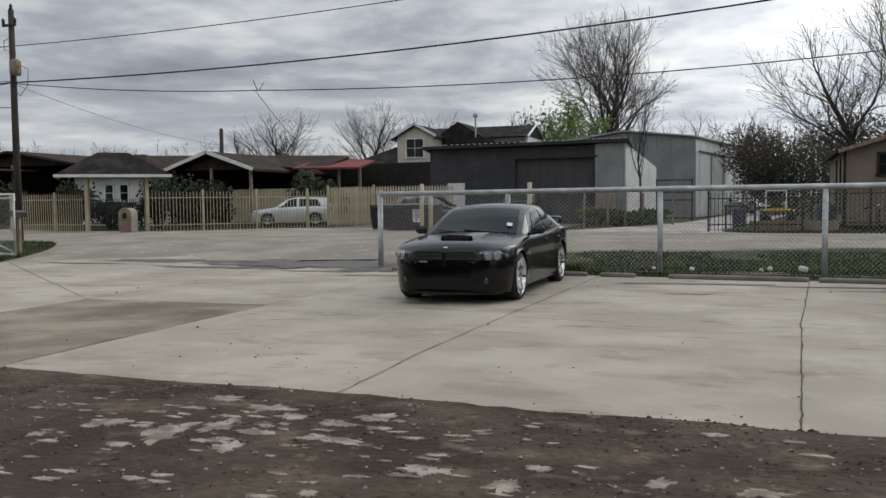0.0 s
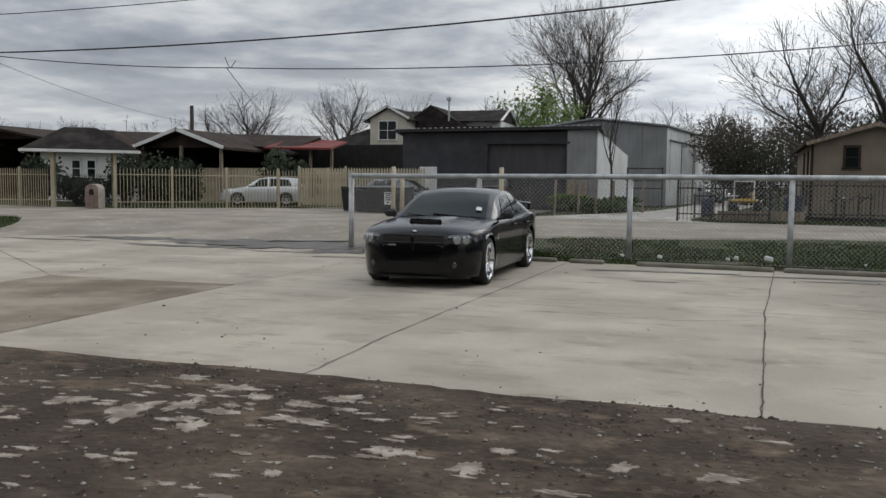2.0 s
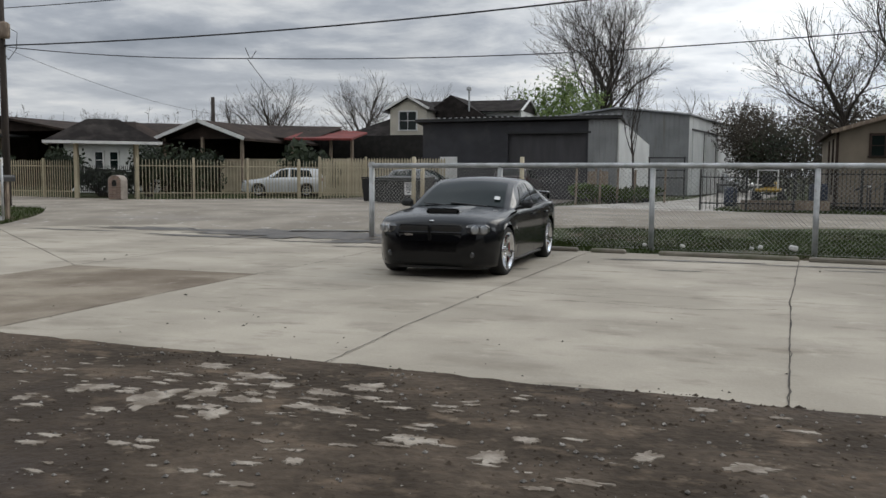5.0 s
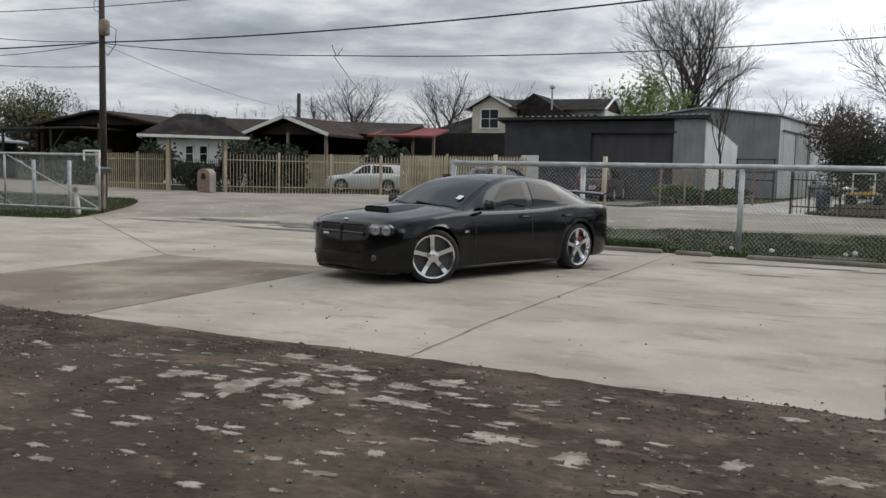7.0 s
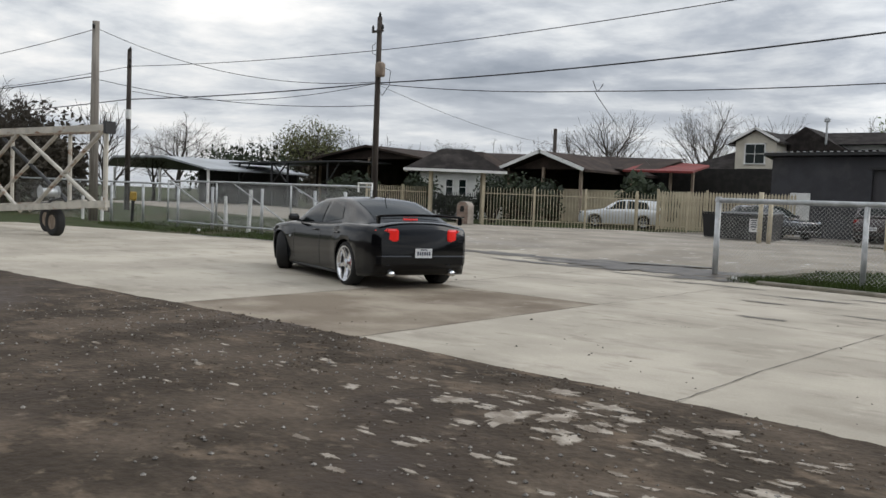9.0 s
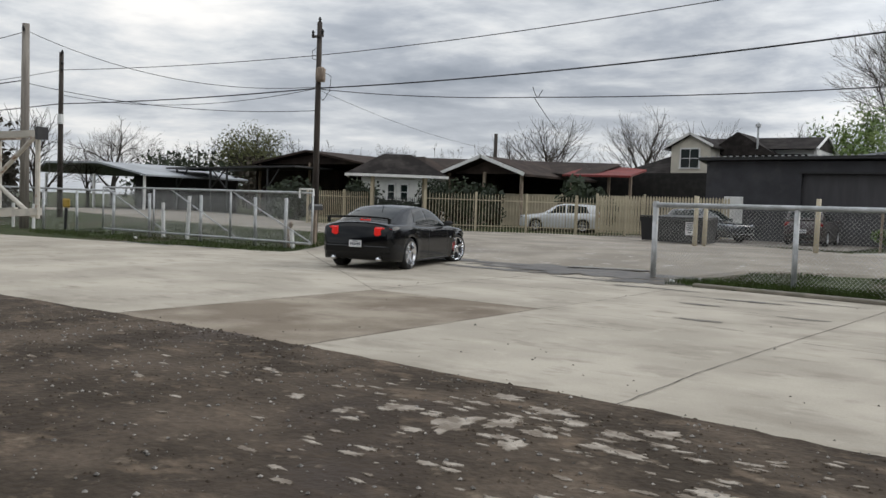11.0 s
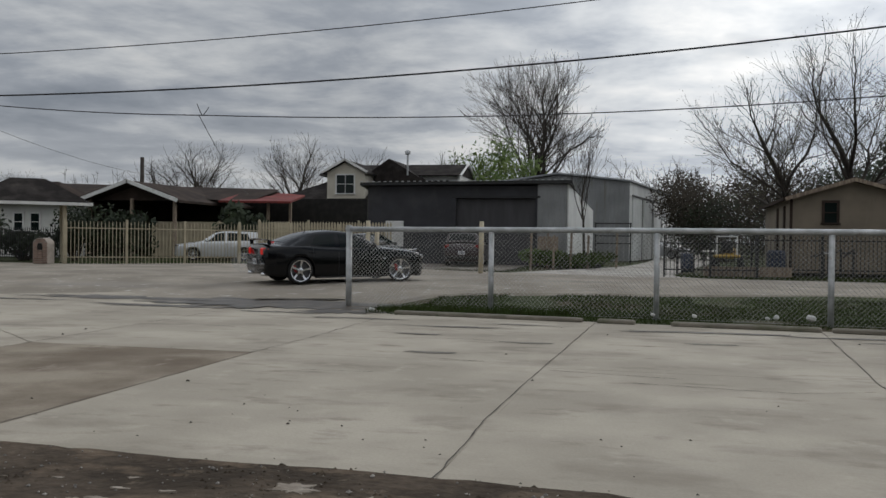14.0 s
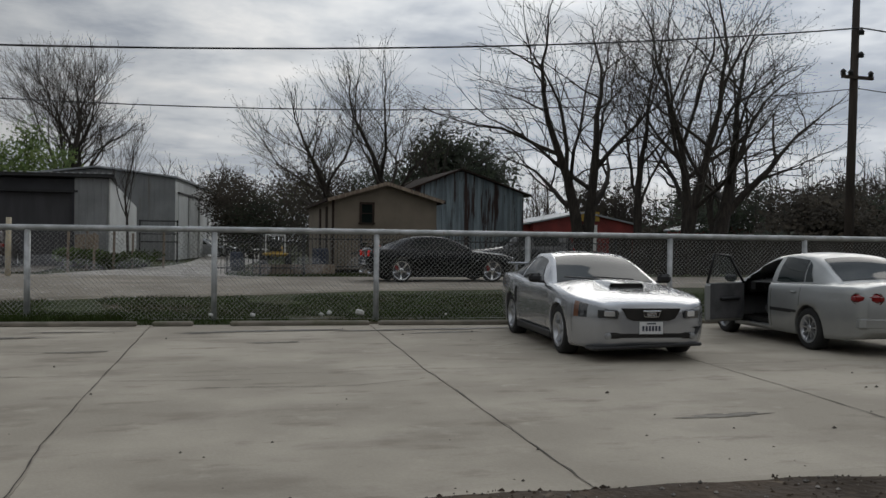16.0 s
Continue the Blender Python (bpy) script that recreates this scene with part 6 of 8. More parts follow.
part("deck", Geo().box(-51.2, 45.2, 3.72, 14.5, 4.0, 0.12, ry=-0.8), BLACKIRON, canopy, "dark sheet roof")
for x in (-57.3, -53.2, -51.3, -46.8):
    part("post", Geo().box(x, 43.4, 1.95, 0.13, 0.13, 3.5), BLACKIRON, canopy)
for x0, x1 in ((-57.2, -55.9), (-53.1, -51.4), (-51.4, -53.1), (-46.9, -45.6)):
    part("brace", Geo().tube([(x0, 43.4, 2.1), (x1, 43.4, 3.65)], 0.06, 6), BLACKIRON, canopy)
wr = thing("pale_roof_barn", pose(0, 0, 0), "open barn with a pale weathered metal roof", "barn")
part("roof", Geo().wall([(-70.5, 3.2), (-69, 3.95), (-61.5, 3.95), (-55.2, 2.95), (-55.2, 2.83), (-61.5, 3.78), (-69, 3.78), (-70.5, 3.05)], 39, 49), GREYROOF, wr, "pale weathered metal roof")
# barn's inner shade painted as a near-black back wall
part("back_wall", Geo().box(-63, 48.5, 1.7, 14, 0.2, 3.0), DARKPART_SHADE, wr)
for x in (-69.5, -62.5, -55.9):
    part("post", Geo().box(x, 39.4, 1.6, 0.16, 0.16, 2.7), WHITEP, wr)

# ---------------------------------------------------------------- the house with dormers
house = thing("house", pose(-0.7, 0, 0), "two-storey house with dark roof and white dormers", "house")
part("wall", Geo().box(-19.2, 63.5, 2.0, 13.4, 9, 3.6), SIDING, house)
part("lower_roof", Geo().add([(-26.1, 56.8, 3.72), (-11.6, 56.8, 3.72), (-13.2, 62.0, 6.0), (-21.6, 62.0, 6.0), (-27.0, 68.0, 3.72), (-11.6, 68.0, 3.72)], [(0, 1, 2, 3), (0, 3, 4), (1, 5, 2), (3, 2, 5, 4), (4, 5, 1, 0)]), SHINGLE, house, "dark shingled lower roof")
part("porch_beam", Geo().box(-22.4, 56.9, 3.58, 9.3, 0.18, 0.26), WHITEP, house, "white porch beam")
for x in (-26.6, -22.9, -18.2):
    part("porch_post", Geo().box(x, 57.0, 1.85, 0.22, 0.22, 3.2), WHITEP, house)
# porch shade painted on: a near-black wall behind the posts
part("porch_wall", Geo().box(-22.4, 59.0, 1.9, 9.0, 0.1, 3.3), DARKPART_SHADE, house)
part("dormer_wall", Geo().wall([(-21.2, 4.2), (-18.45, 4.2), (-18.45, 6.15), (-19.82, 6.85), (-21.2, 6.15)], 58.0, 62.5), SIDING, house, "cream dormer wall")
part("dormer_roof", gable_roof(-21.2, -18.45, 58.0, 63.5, 6.2, 6.95, 0.12, 0.28), SHINGLE, house)
for sx, xe in ((-1, -21.2), (1, -18.45)):
    part("dormer_trim", Geo().box((xe - 19.82) / 2 + sx * 0.12, 57.68, 6.52, 1.9, 0.06, 0.16, ry=sx * 28.5), WHITEP, house)
window_on(house, -19.85, 57.96, 5.25, 1.35, 1.35, WHITEP, 2)
part("upper_wall", Geo().box(-17.4, 63.5, 5.4, 9.8, 4.2, 1.6), WHITESIDE, house)
part("upper_roof", Geo().add([(-22.9, 60.6, 6.05), (-12.2, 60.6, 6.05), (-12.2, 63.5, 7.05), (-22.9, 63.5, 7.05), (-22.9, 66.4, 6.05), (-12.2, 66.4, 6.05)], [(0, 1, 2, 3), (3, 2, 5, 4), (4, 5, 1, 0), (0, 3, 4), (1, 5, 2)]), SHINGLE, house, "dark shingled upper roof")
part("cross_roof", Geo().wall([(-19.6, 5.6), (-14.6, 5.6), (-17.3, 7.2)], 60.0, 64), SHINGLE, house)
part("end_gable", Geo().add([(-12.25, 60.9, 5.0), (-12.25, 66.1, 5.0), (-12.25, 66.1, 6.05), (-12.25, 63.5, 6.95), (-12.25, 60.9, 6.05), (-12.45, 60.9, 5.0), (-12.45, 66.1, 5.0), (-12.45, 66.1, 6.05), (-12.45, 63.5, 6.95), (-12.45, 60.9, 6.05)],
     [(0, 1, 2, 3, 4), (9, 8, 7, 6, 5), (0, 5, 6, 1), (1, 6, 7, 2), (2, 7, 8, 3), (3, 8, 9, 4), (4, 9, 5, 0)]), WHITESIDE, house, "white gable end")
part("end_trim", Geo().tube([(-12.15, 60.5, 6.0), (-12.15, 63.5, 7.08), (-12.15, 66.5, 6.0)], 0.09, 6), WHITEP, house)
part("chimney_pipe", Geo().tube([(-15.9, 60, 6), (-15.9, 60, 7.5)], 0.07, 8).lathe([(0.05, 7.45), (0.2, 7.5), (0.2, 7.7), (0.05, 7.8)], "z", 10, (-15.9, 60, 0)), GALV, house)

# ---------------------------------------------------------------- charcoal shed and the white metal building
shed = thing("charcoal_shed", pose(0, 0, 0), "charcoal painted block shed with a large flat door", "shed")
part("wall", Geo().wall([(-13.9, 0.2), (-9.4, 0.2), (-9.4, 3.48), (-5.5, 3.48), (-5.5, 0.2), (-5.4, 0.2), (-5.4, 4.08), (-13.9, 4.08)], 42.0, 42.4), DARKSHED, shed)
part("end_wall", Geo().box(-13.8, 46, 2.1, 0.2, 7.4, 3.7), DARKSHED, shed)
part("big_door", Geo().box(-7.45, 42.3, 1.87, 3.95, 0.1, 3.25), mat("charcoal_sheet", (0.055, 0.053, 0.058), 0.6, scale=0.8, var=0.12, stretch=(4, 1, 0.5)), shed, "dark flat sheet door")
part("door_track", Geo().box(-7.4, 41.97, 3.55, 4.3, 0.06, 0.10), BLACKIRON, shed)
part("white_door", Geo().box(-12.5, 41.98, 1.3, 0.92, 0.05, 2.1, c=0.01), WHITEP, shed, "white side door")
part("roof", Geo().add([(-14.2, 41.6, 4.24), (-3.7, 41.6, 4.34), (-3.7, 50.4, 3.35), (-14.2, 50.4, 3.25), (-14.2, 41.6, 4.10), (-3.7, 41.6, 4.20), (-3.7, 50.4, 3.21), (-14.2, 50.4, 3.11)], [(0, 1, 2, 3), (7, 6, 5, 4), (0, 4, 5, 1), (1, 5, 6, 2), (2, 6, 7, 3), (3, 7, 4, 0)]), BLACKIRON, shed, "dark sheet roof")
part("tin_front", corrugated(-5.38, -3.95, 41.95, 0.25, lambda x: 4.15), GREYTIN, shed, "ribbed grey tin")
part("tin_edge", Geo().box(-3.93, 42.0, 2.2, 0.06, 0.12, 3.95), WHITEP, shed)
part("tin_side", Geo().add([(-3.9, 42.0, 0.25), (-3.1, 50.2, 0.25), (-3.1, 50.2, 3.2), (-3.9, 42.0, 4.15), (-4.0, 42.0, 0.25), (-3.2, 50.2, 0.25), (-3.2, 50.2, 3.2), (-4.0, 42.0, 4.15)], [(0, 1, 2, 3), (7, 6, 5, 4), (3, 2, 6, 7)]), WHITETIN, shed, "white tin side wall")
rib_mesh = Geo().box(0, 0, 0, 0.12, 0.10, 0.04).mesh("roof_rib")
for k in range(35):
    x = -14.1 + 0.3 * k
    part("roof_rib", rib_mesh, GALV, shed, at=pose(x, 41.58, 4.27 + 0.0095 * (x + 14)))

wb = thing("white_metal_building", pose(-1.1, 55, 0.25, 0, 0, -10.5), "tall white metal workshop with sliding doors", "workshop")
W = 9.0
topf = lambda x: 4.9 + 0.52 * (1 - abs((x + W / 2) / (W / 2)))
part("front_wall", corrugated(-W, 0, 0, 0, topf, 0.30, 0.03), GREYTIN, wb, "ribbed grey front wall")
part("side_wall", Geo().box(-0.06, 12, 2.45, 0.12, 24, 4.9), WHITETIN, wb, "white side wall")
part("roof", Geo().wall([(-W - 0.15, 4.9), (-W / 2, 5.46), (0.18, 4.9), (0.18, 5.0), (-W / 2, 5.56), (-W - 0.15, 5.0)], -0.25, 24.2), GREYROOF, wb)
part("back_wall", Geo().box(-W / 2, 24, 2.45, W, 0.12, 4.9), WHITETIN, wb)
part("left_wall", Geo().box(-W, 12, 2.45, 0.12, 24, 4.9), WHITETIN, wb)
for y in (2.5, 6.5, 10.5, 14.5, 18.5):
    part("sliding_door", Geo().box(0.03, y, 2.0, 0.06, 3.2, 4.0), WHITETIN, wb, "white sliding door")
    # near-black strip that paints the shade between two doors
    part("door_gap", Geo().box(0.04, y + 1.75, 2.0, 0.05, 0.16, 4.0), DARKPART_SHADE, wb)
    part("door_track", Geo().box(0.09, y, 4.08, 0.08, 3.9, 0.10), BLACKIRON, wb)
shelf = thing("pipe_rack", pose(-1.9, 46.5, 0.25), "old steel pipe rack in the weeds", "rack")
for x in (-0.9, 0.9):
    part("upright", Geo().tube([(x, 0, 0), (x, 0, 2.2)], 0.04, 6), BLACKIRON, shelf)
for z in (1.1, 1.5, 2.15):
    part("bar", Geo().tube([(-0.95, 0, z), (0.95, 0, z)], 0.035, 6), BLACKIRON, shelf)

# ---------------------------------------------------------------- dumpster, posts and yard clutter before the shed
dump = thing("dumpster", pose(-11.65, 33.2, 0.25), "dark steel dumpster with a white paper notice", "dumpster")
part("bin", Geo().loft([[(-1.0, -0.6, 0.05), (1.0, -0.6, 0.05), (1.0, 0.6, 0.05), (-1.0, 0.6, 0.05)], [(-1.08, -0.68, 0.95), (1.08, -0.68, 0.95), (1.08, 0.68, 1.05), (-1.08, 0.68, 1.05)]], True, True), BLACKIRON, dump)
part("lid", Geo().box(0, 0, 1.06, 2.2, 1.42, 0.06, rx=3, c=0.02), PLASTIC, dump)
part("rib", Geo().box(0, -0.72, 0.9, 2.2, 0.08, 0.07), BLACKIRON, dump)
ntc = part("notice", Geo().box(0.42, -0.72, 0.62, 0.34, 0.012, 0.52), SIGN, dump, "white notice with dark bars")
for k, (w, z) in enumerate(((0.26, 0.80), (0.2, 0.72), (0.26, 0.64), (0.22, 0.56), (0.12, 0.46))):
    part("notice_bar", Geo().box(0.42, -0.728, z, w, 0.006, 0.045), INK, ntc)
bin2 = thing("wheeled_bin", pose(-13.3, 33.6, 0.25), "dark plastic wheeled bin beside the dumpster", "bin")
part("body", Geo().loft([[(-0.25, -0.25, 0.05), (0.25, -0.25, 0.05), (0.25, 0.25, 0.05), (-0.25, 0.25, 0.05)], [(-0.32, -0.34, 1.0), (0.32, -0.34, 1.0), (0.32, 0.34, 1.0), (-0.32, 0.34, 1.0)]], True, True), PLASTIC, bin2)
part("lid", Geo().box(0, 0, 1.04, 0.68, 0.74, 0.06, c=0.02), PLASTIC, bin2)
for x, y, h in ((-10.35, 30.6, 2.1), (-10.1, 30.9, 1.85), (-6.15, 30.6, 2.1)):
    g = Geo().tube([(x, y, 0.1), (x + 0.02, y, h)], [0.09, 0.08], 10)
    p = tagged(part("fence_post", g, CREAM, smooth=True), "cream washed timber post by the road", "post", "whitewashed posts")
for x, y, h in ((-5.0, 36, 1.9), (-4.2, 37.5, 1.7), (-3.5, 38, 1.8), (-2.8, 38.5, 1.7), (-1.6, 40, 1.9), (-4.6, 39, 2.0)):
    tagged(part("thin_post", Geo().tube([(x, y, 0.1), (x + 0.03, y, h)], 0.05, 7), RUSTY), "thin weathered fence post in the weeds", "post", "thin posts")
for x, y in ((-3.0, 41.3), (-2.5, 41.6), (-2.75, 42.1)):
    g = Geo()
    rings = [(0.30 * math.cos(2 * math.pi * k / 16), 0, 0.30 * math.sin(2 * math.pi * k / 16)) for k in range(17)]
    g.tube(rings, 0.1, 8)
    ob = part("scrap_tyre", g, RUBBER, at=pose(x, y, 0.55, 12, 0, 25), smooth=True)
    tagged(ob, "worn black tyre leaning in the weeds", "scrap tyre", "scrap tyres")
for k, x in enumerate((-5.1, -4.55)):
    tagged(part("pallet_board", Geo().box(x, 41.5, 0.95, 0.42, 0.1, 1.4, rx=-6), RUSTY), "weathered board leaning on the tin wall", "board", "leaning boards")

# ---------------------------------------------------------------- tan house, barn and iron fence to the right
tan = thing("tan_cabin", pose(4.95, 35.2, 0.35, 0, 0, -3), "tan sided cabin with a low brown gable roof", "cabin")
part("wall", Geo().wall([(0, 0), (4.3, 0), (4.3, 2.9), (2.15, 3.52), (0, 2.9)], 0, 0.12), TAN, tan)
part("side_wall", Geo().box(0.06, 5.1, 1.45, 0.12, 10, 2.9).box(4.24, 5.1, 1.45, 0.12, 10, 2.9), TAN, tan)
part("back_wall", Geo().wall([(0, 0), (4.3, 0), (4.3, 2.9), (2.15, 3.52), (0, 2.9)], 10.0, 10.12), TAN, tan)
part("roof", gable_roof(0, 4.3, 0, 10.1, 2.94, 3.58, 0.12, 0.32), BROWNROOF, tan, "brown sheet roof")
for sx, xe in ((-1, 0), (1, 4.3)):
    part("fascia", Geo().box((xe + 2.15) / 2 + sx * 0.12, -0.34, 3.14, 2.5, 0.05, 0.14, ry=sx * 16.6), RUSTY, tan, "brown fascia board")
part("corner_board", Geo().box(0.0, -0.02, 1.45, 0.1, 0.06, 2.9), BROWNROOF, tan)
f = window_on(tan, 1.38, -0.02, 2.28, 0.52, 0.82, BROWNROOF, 1)
for y in (2, 4.5):
    part("side_batten", Geo().box(-0.02, y, 1.5, 0.06, 0.5, 2.2), BROWNROOF, tan)
barn = thing("blue_tin_barn", pose(0, 0, 0), "weathered blue-grey tin barn with rust streaks", "barn")
bt = lambda x: (4.3 + (x - 10.6) * (5.35 - 4.3) / (13.3 - 10.6)) if x < 13.3 else 5.35 - (x - 13.3) * (5.35 - 4.2) / (16.9 - 13.3)
rn = random.Random(3)
x = 10.2
while x < 16.85:
    w = rn.uniform(0.22, 0.34)
    x2 = min(x + w, 16.9)
    d = rn.uniform(0, 0.04)
    lift = rn.choice((0, 0, 0, 0.2, 0.45)) * rn.random()
    part("sheet", Geo().wall([(x, 0.3 + lift), (x2 - 0.012, 0.3 + lift), (x2 - 0.012, bt(x2) - 0.05), (x, bt(x) - 0.05)], 44 - d, 44.05 - d), BARN, barn)
    x = x2
# near-black sheet behind the tin, painted as the shade inside
part("dark_inside", Geo().wall([(10.2, 0.3), (16.85, 0.3), (16.85, 4.15), (13.3, 5.25), (10.2, 4.1)], 44.2, 44.3), DARKPART_SHADE, barn)
part("roof", Geo().wall([(9.9, 4.05), (13.3, 5.42), (17.3, 4.1), (17.3, 4.02), (13.3, 5.32), (9.9, 3.96)], 43.7, 54), BROWNROOF, barn)
part("side_wall", Geo().box(16.85, 49, 2.25, 0.1, 10, 3.9), BARN, barn)
ifence = thing("iron_fence", pose(0, 0, 0), "black iron picket fence around the yard", "fence")
picket_run(ifence, 0.15, 30.4, 3.2, 30.6, 0.3, 1.6, 0.13, 1.5, BLACKIRON, 0.018, post=0.07)
picket_run(ifence, 3.2, 31.2, 9.5, 31.6, 0.3, 1.75, 0.13, 2.1, BLACKIRON, 0.018, post=0.07)
picket_run(ifence, 9.5, 31.6, 16.0, 32.2, 0.3, 1.7, 0.2, 2.2, BLACKIRON, 0.018, post=0.07)
for x, y, L, a in ((2.3, 31.0, 1.6, 0), (3.6, 31.3, 1.4, 3)):
    ob = thing("timber_planter", pose(x, y, 0.28, 0, 0, a), "low brown timber trough by the iron fence", "trough", "timber troughs")
    part("side", Geo().box(0, -0.2, 0.2, L, 0.04, 0.32), RUSTY, ob)
    part("side", Geo().box(0, 0.2, 0.2, L, 0.04, 0.32), RUSTY, ob)
    for sx in (-1, 1):
        part("end_board", Geo().box(sx * L / 2, 0, 0.2, 0.04, 0.4, 0.32), RUSTY, ob)
trac = thing("garden_tractor", pose(2.55, 33.8, 0.28, 0, 0, 80), "small yellow garden tractor among yard clutter", "tractor")
part("hood", Geo().box(0.45, 0, 0.78, 0.8, 0.45, 0.4, c=0.06), YELLOW, trac)
part("seat", Geo().box(-0.35, 0, 0.85, 0.4, 0.45, 0.12, c=0.04).box(-0.55, 0, 1.05, 0.1, 0.42, 0.36, c=0.04), BLACKIRON, trac)
part("fender", Geo().box(-0.35, 0, 0.68, 0.7, 0.95, 0.12, c=0.05), YELLOW, trac)
part("roll_bar", Geo().tube([(-0.6, -0.35, 0.6), (-0.6, -0.35, 1.4), (-0.6, 0.35, 1.4), (-0.6, 0.35, 0.6)], 0.03, 6), WHITEP, trac)
for x, r in ((0.6, 0.24), (-0.4, 0.36)):
    for s in (-1, 1):
        part("wheel", tyre_mesh(r, 0.2, r * 0.5), RUBBER, trac, smooth=True, at=pose(x, s * 0.45, r))
for x, y, s, m_, lab in ((1.2, 35.5, 0.8, BLUEPLAS, "blue plastic drum in the yard"), (4.2, 33.6, 1.0, BLUEPLAS, "blue tarpaulin heap in the yard")):
    g = Geo().lathe([(0.3 * s, 0), (0.32 * s, 0.2), (0.32 * s, 0.8 * s), (0.28 * s, 0.92 * s)], "z", 14, (x, y, 0.28))
    tagged(part("drum", g, m_, smooth=True), lab, "drum")
for k, (x, y) in enumerate(((1.0, 33.4), (1.9, 34.6), (3.5, 35.2), (5.6, 33.2), (6.4, 33.4))):
    ob = thing("metal_frame", pose(x, y, 0.28, 0, 0, 30 * k), "rusty tangled metal frame among yard clutter", "scrap frame", "scrap frames")
    for sx in (-1, 1):
        part("leg", Geo().tube([(sx * 0.3, -0.2, 0), (sx * 0.3, -0.2, 0.9 + 0.1 * (k % 3)), (sx * 0.3, 0.25, 0.7)], 0.03, 6), BLACKIRON, ob)
    part("bar", Geo().tube([(-0.35, -0.2, 0.85), (0.35, -0.2, 0.85)], 0.03, 6), WHITEP if k % 2 else BLACKIRON, ob)
plain_car("dark_pickup", pose(13.2, 35.6, 0.3, 0, 0, 175), DARKCAR, "dark wagon parked in the yard behind the iron fence", 4.7, 1.6, 1.8, "wagon", 0.34, TINT)

red = thing("red_building", pose(0, 0, 0), "long red metal building with a yellow sign board", "building")
part("wall", Geo().wall([(33, 0.1), (44.2, 0.1), (44.2, 3.7), (38.6, 4.75), (33, 3.7)], 80, 88), REDWALL, red)
part("roof", gable_roof(33, 44.2, 80, 88, 3.75, 4.85, 0.15, 0.3), GREYROOF, red)
part("wing", Geo().box(29, 84, 2.0, 9, 6, 3.4), REDWALL, red)
part("wing_roof", Geo().box(29, 84, 4.0, 9.6, 7, 0.15, rx=8), GREYROOF, red)
sg = part("sign_board", Geo().box(39.2, 79.9, 4.35, 2.0, 0.1, 0.95), YELLOW, red, "yellow sign board with a dark bar")
part("sign_bar", Geo().box(39.2, 79.82, 4.3, 1.1, 0.04, 0.3, ry=25).box(39.2, 79.82, 4.3, 1.1, 0.04, 0.2, ry=-25), INK, sg)
part("white_door", Geo().box(39, 79.95, 2.2, 2, 0.06, 2.6), WHITEP, red)
red2 = thing("small_red_building", pose(0, 0, 0), "small red building with a grey roof far off", "building")
part("wall", Geo().wall([(52.5, 0.1), (59, 0.1), (59, 3.3), (55.7, 4.0), (52.5, 3.3)], 81, 87), REDWALL, red2)
part("roof", gable_roof(52.5, 59, 81, 87, 3.35, 4.1, 0.12, 0.3), GREYROOF, red2)
bf = thing("grey_board_fence", pose(0, 0, 0), "tall weathered board fence across the far side of the road", "fence")
for k in range(70):
    x = 16.4 + k * 0.36
    part("board", Geo().box(x, 33.0 + 0.01 * (k % 3), 1.05, 0.34, 0.03, 1.6 + 0.06 * (k * 7 % 5)), OLDBOARD, bf)

# ---------------------------------------------------------------- trailer with a white truss
tr = thing("truss_trailer", pose(0, 0, 0), "old flat trailer carrying a white steel lattice truss", "trailer")
part("deck_beam", Geo().box(-24.6, 10.45, 0.66, 11.0, 0.12, 0.17, ry=-3.2), TRUSS, tr, "peeling white deck beam")
part("deck_beam", Geo().box(-28.0, 11.7, 0.60, 11.0, 0.12, 0.17, ry=-3.2), TRUSS, tr)
part("top_beam", Geo().box(-24.65, 10.5, 2.82, 10.9, 0.14, 0.16), TRUSS, tr, "rust-streaked white top beam")
part("top_beam", Geo().box(-27.9, 11.7, 2.90, 11.0, 0.14, 0.16), RUSTY, tr)
part("beam_end", Geo().box(-19.15, 10.5, 2.82, 0.12, 0.26, 0.30), BLACKIRON, tr)
for x0, z0_, x1, z1_, y, m_ in ((-23.8, 2.75, -19.5, 0.85, 10.5, TRUSS), (-23.2, 0.65, -19.4, 2.75, 10.48, TRUSS), (-28.0, 2.75, -23.8, 0.6, 10.5, TRUSS), (-28.2, 0.5, -24.0, 2.75, 10.5, TRUSS), (-28.4, 0.7, -24.2, 2.8, 11.7, TRUSS), (-27.6, 2.75, -23.2, 0.8, 11.7, BLACKIRON)):
    part("brace", Geo().tube([(x0, y, z0_), (x1, y, z1_)], 0.055, 8), m_, tr)
for x, y in ((-19.3, 10.5), (-23.4, 11.7), (-27.0, 11.7)):
    part("upright", Geo().tube([(x, y, 0.8), (x, y, 2.8)], 0.06, 8), TRUSS, tr)
for x, y in ((-22.3, 10.75), (-24.2, 11.5)):
    w_ = part("wheel", tyre_mesh(0.38, 0.22, 0.2), RUBBER, tr, smooth=True, at=pose(x, y, 0.37))
    part("rim", Geo().lathe([(0.2, -0.1), (0.17, -0.06), (0.06, -0.05), (0.0, -0.05)], "y", 18), RUSTY, w_)
part("fender", Geo().box(-22.4, 10.85, 0.86, 1.2, 0.36, 0.06, c=0.02), BLACKIRON, tr)
part("winch", Geo().lathe([(0.2, -0.25), (0.12, -0.2), (0.12, 0.2), (0.2, 0.25)], "y", 14, (-23.6, 11.2, 1.15)), GALV, tr)
part("hose", Geo().tube([(-21.2, 10.6, 0.8), (-21.6, 10.6, 1.05), (-22.4, 10.7, 0.95), (-23.0, 10.7, 0.75)], 0.03, 6), PLASTIC, tr, smooth=True)
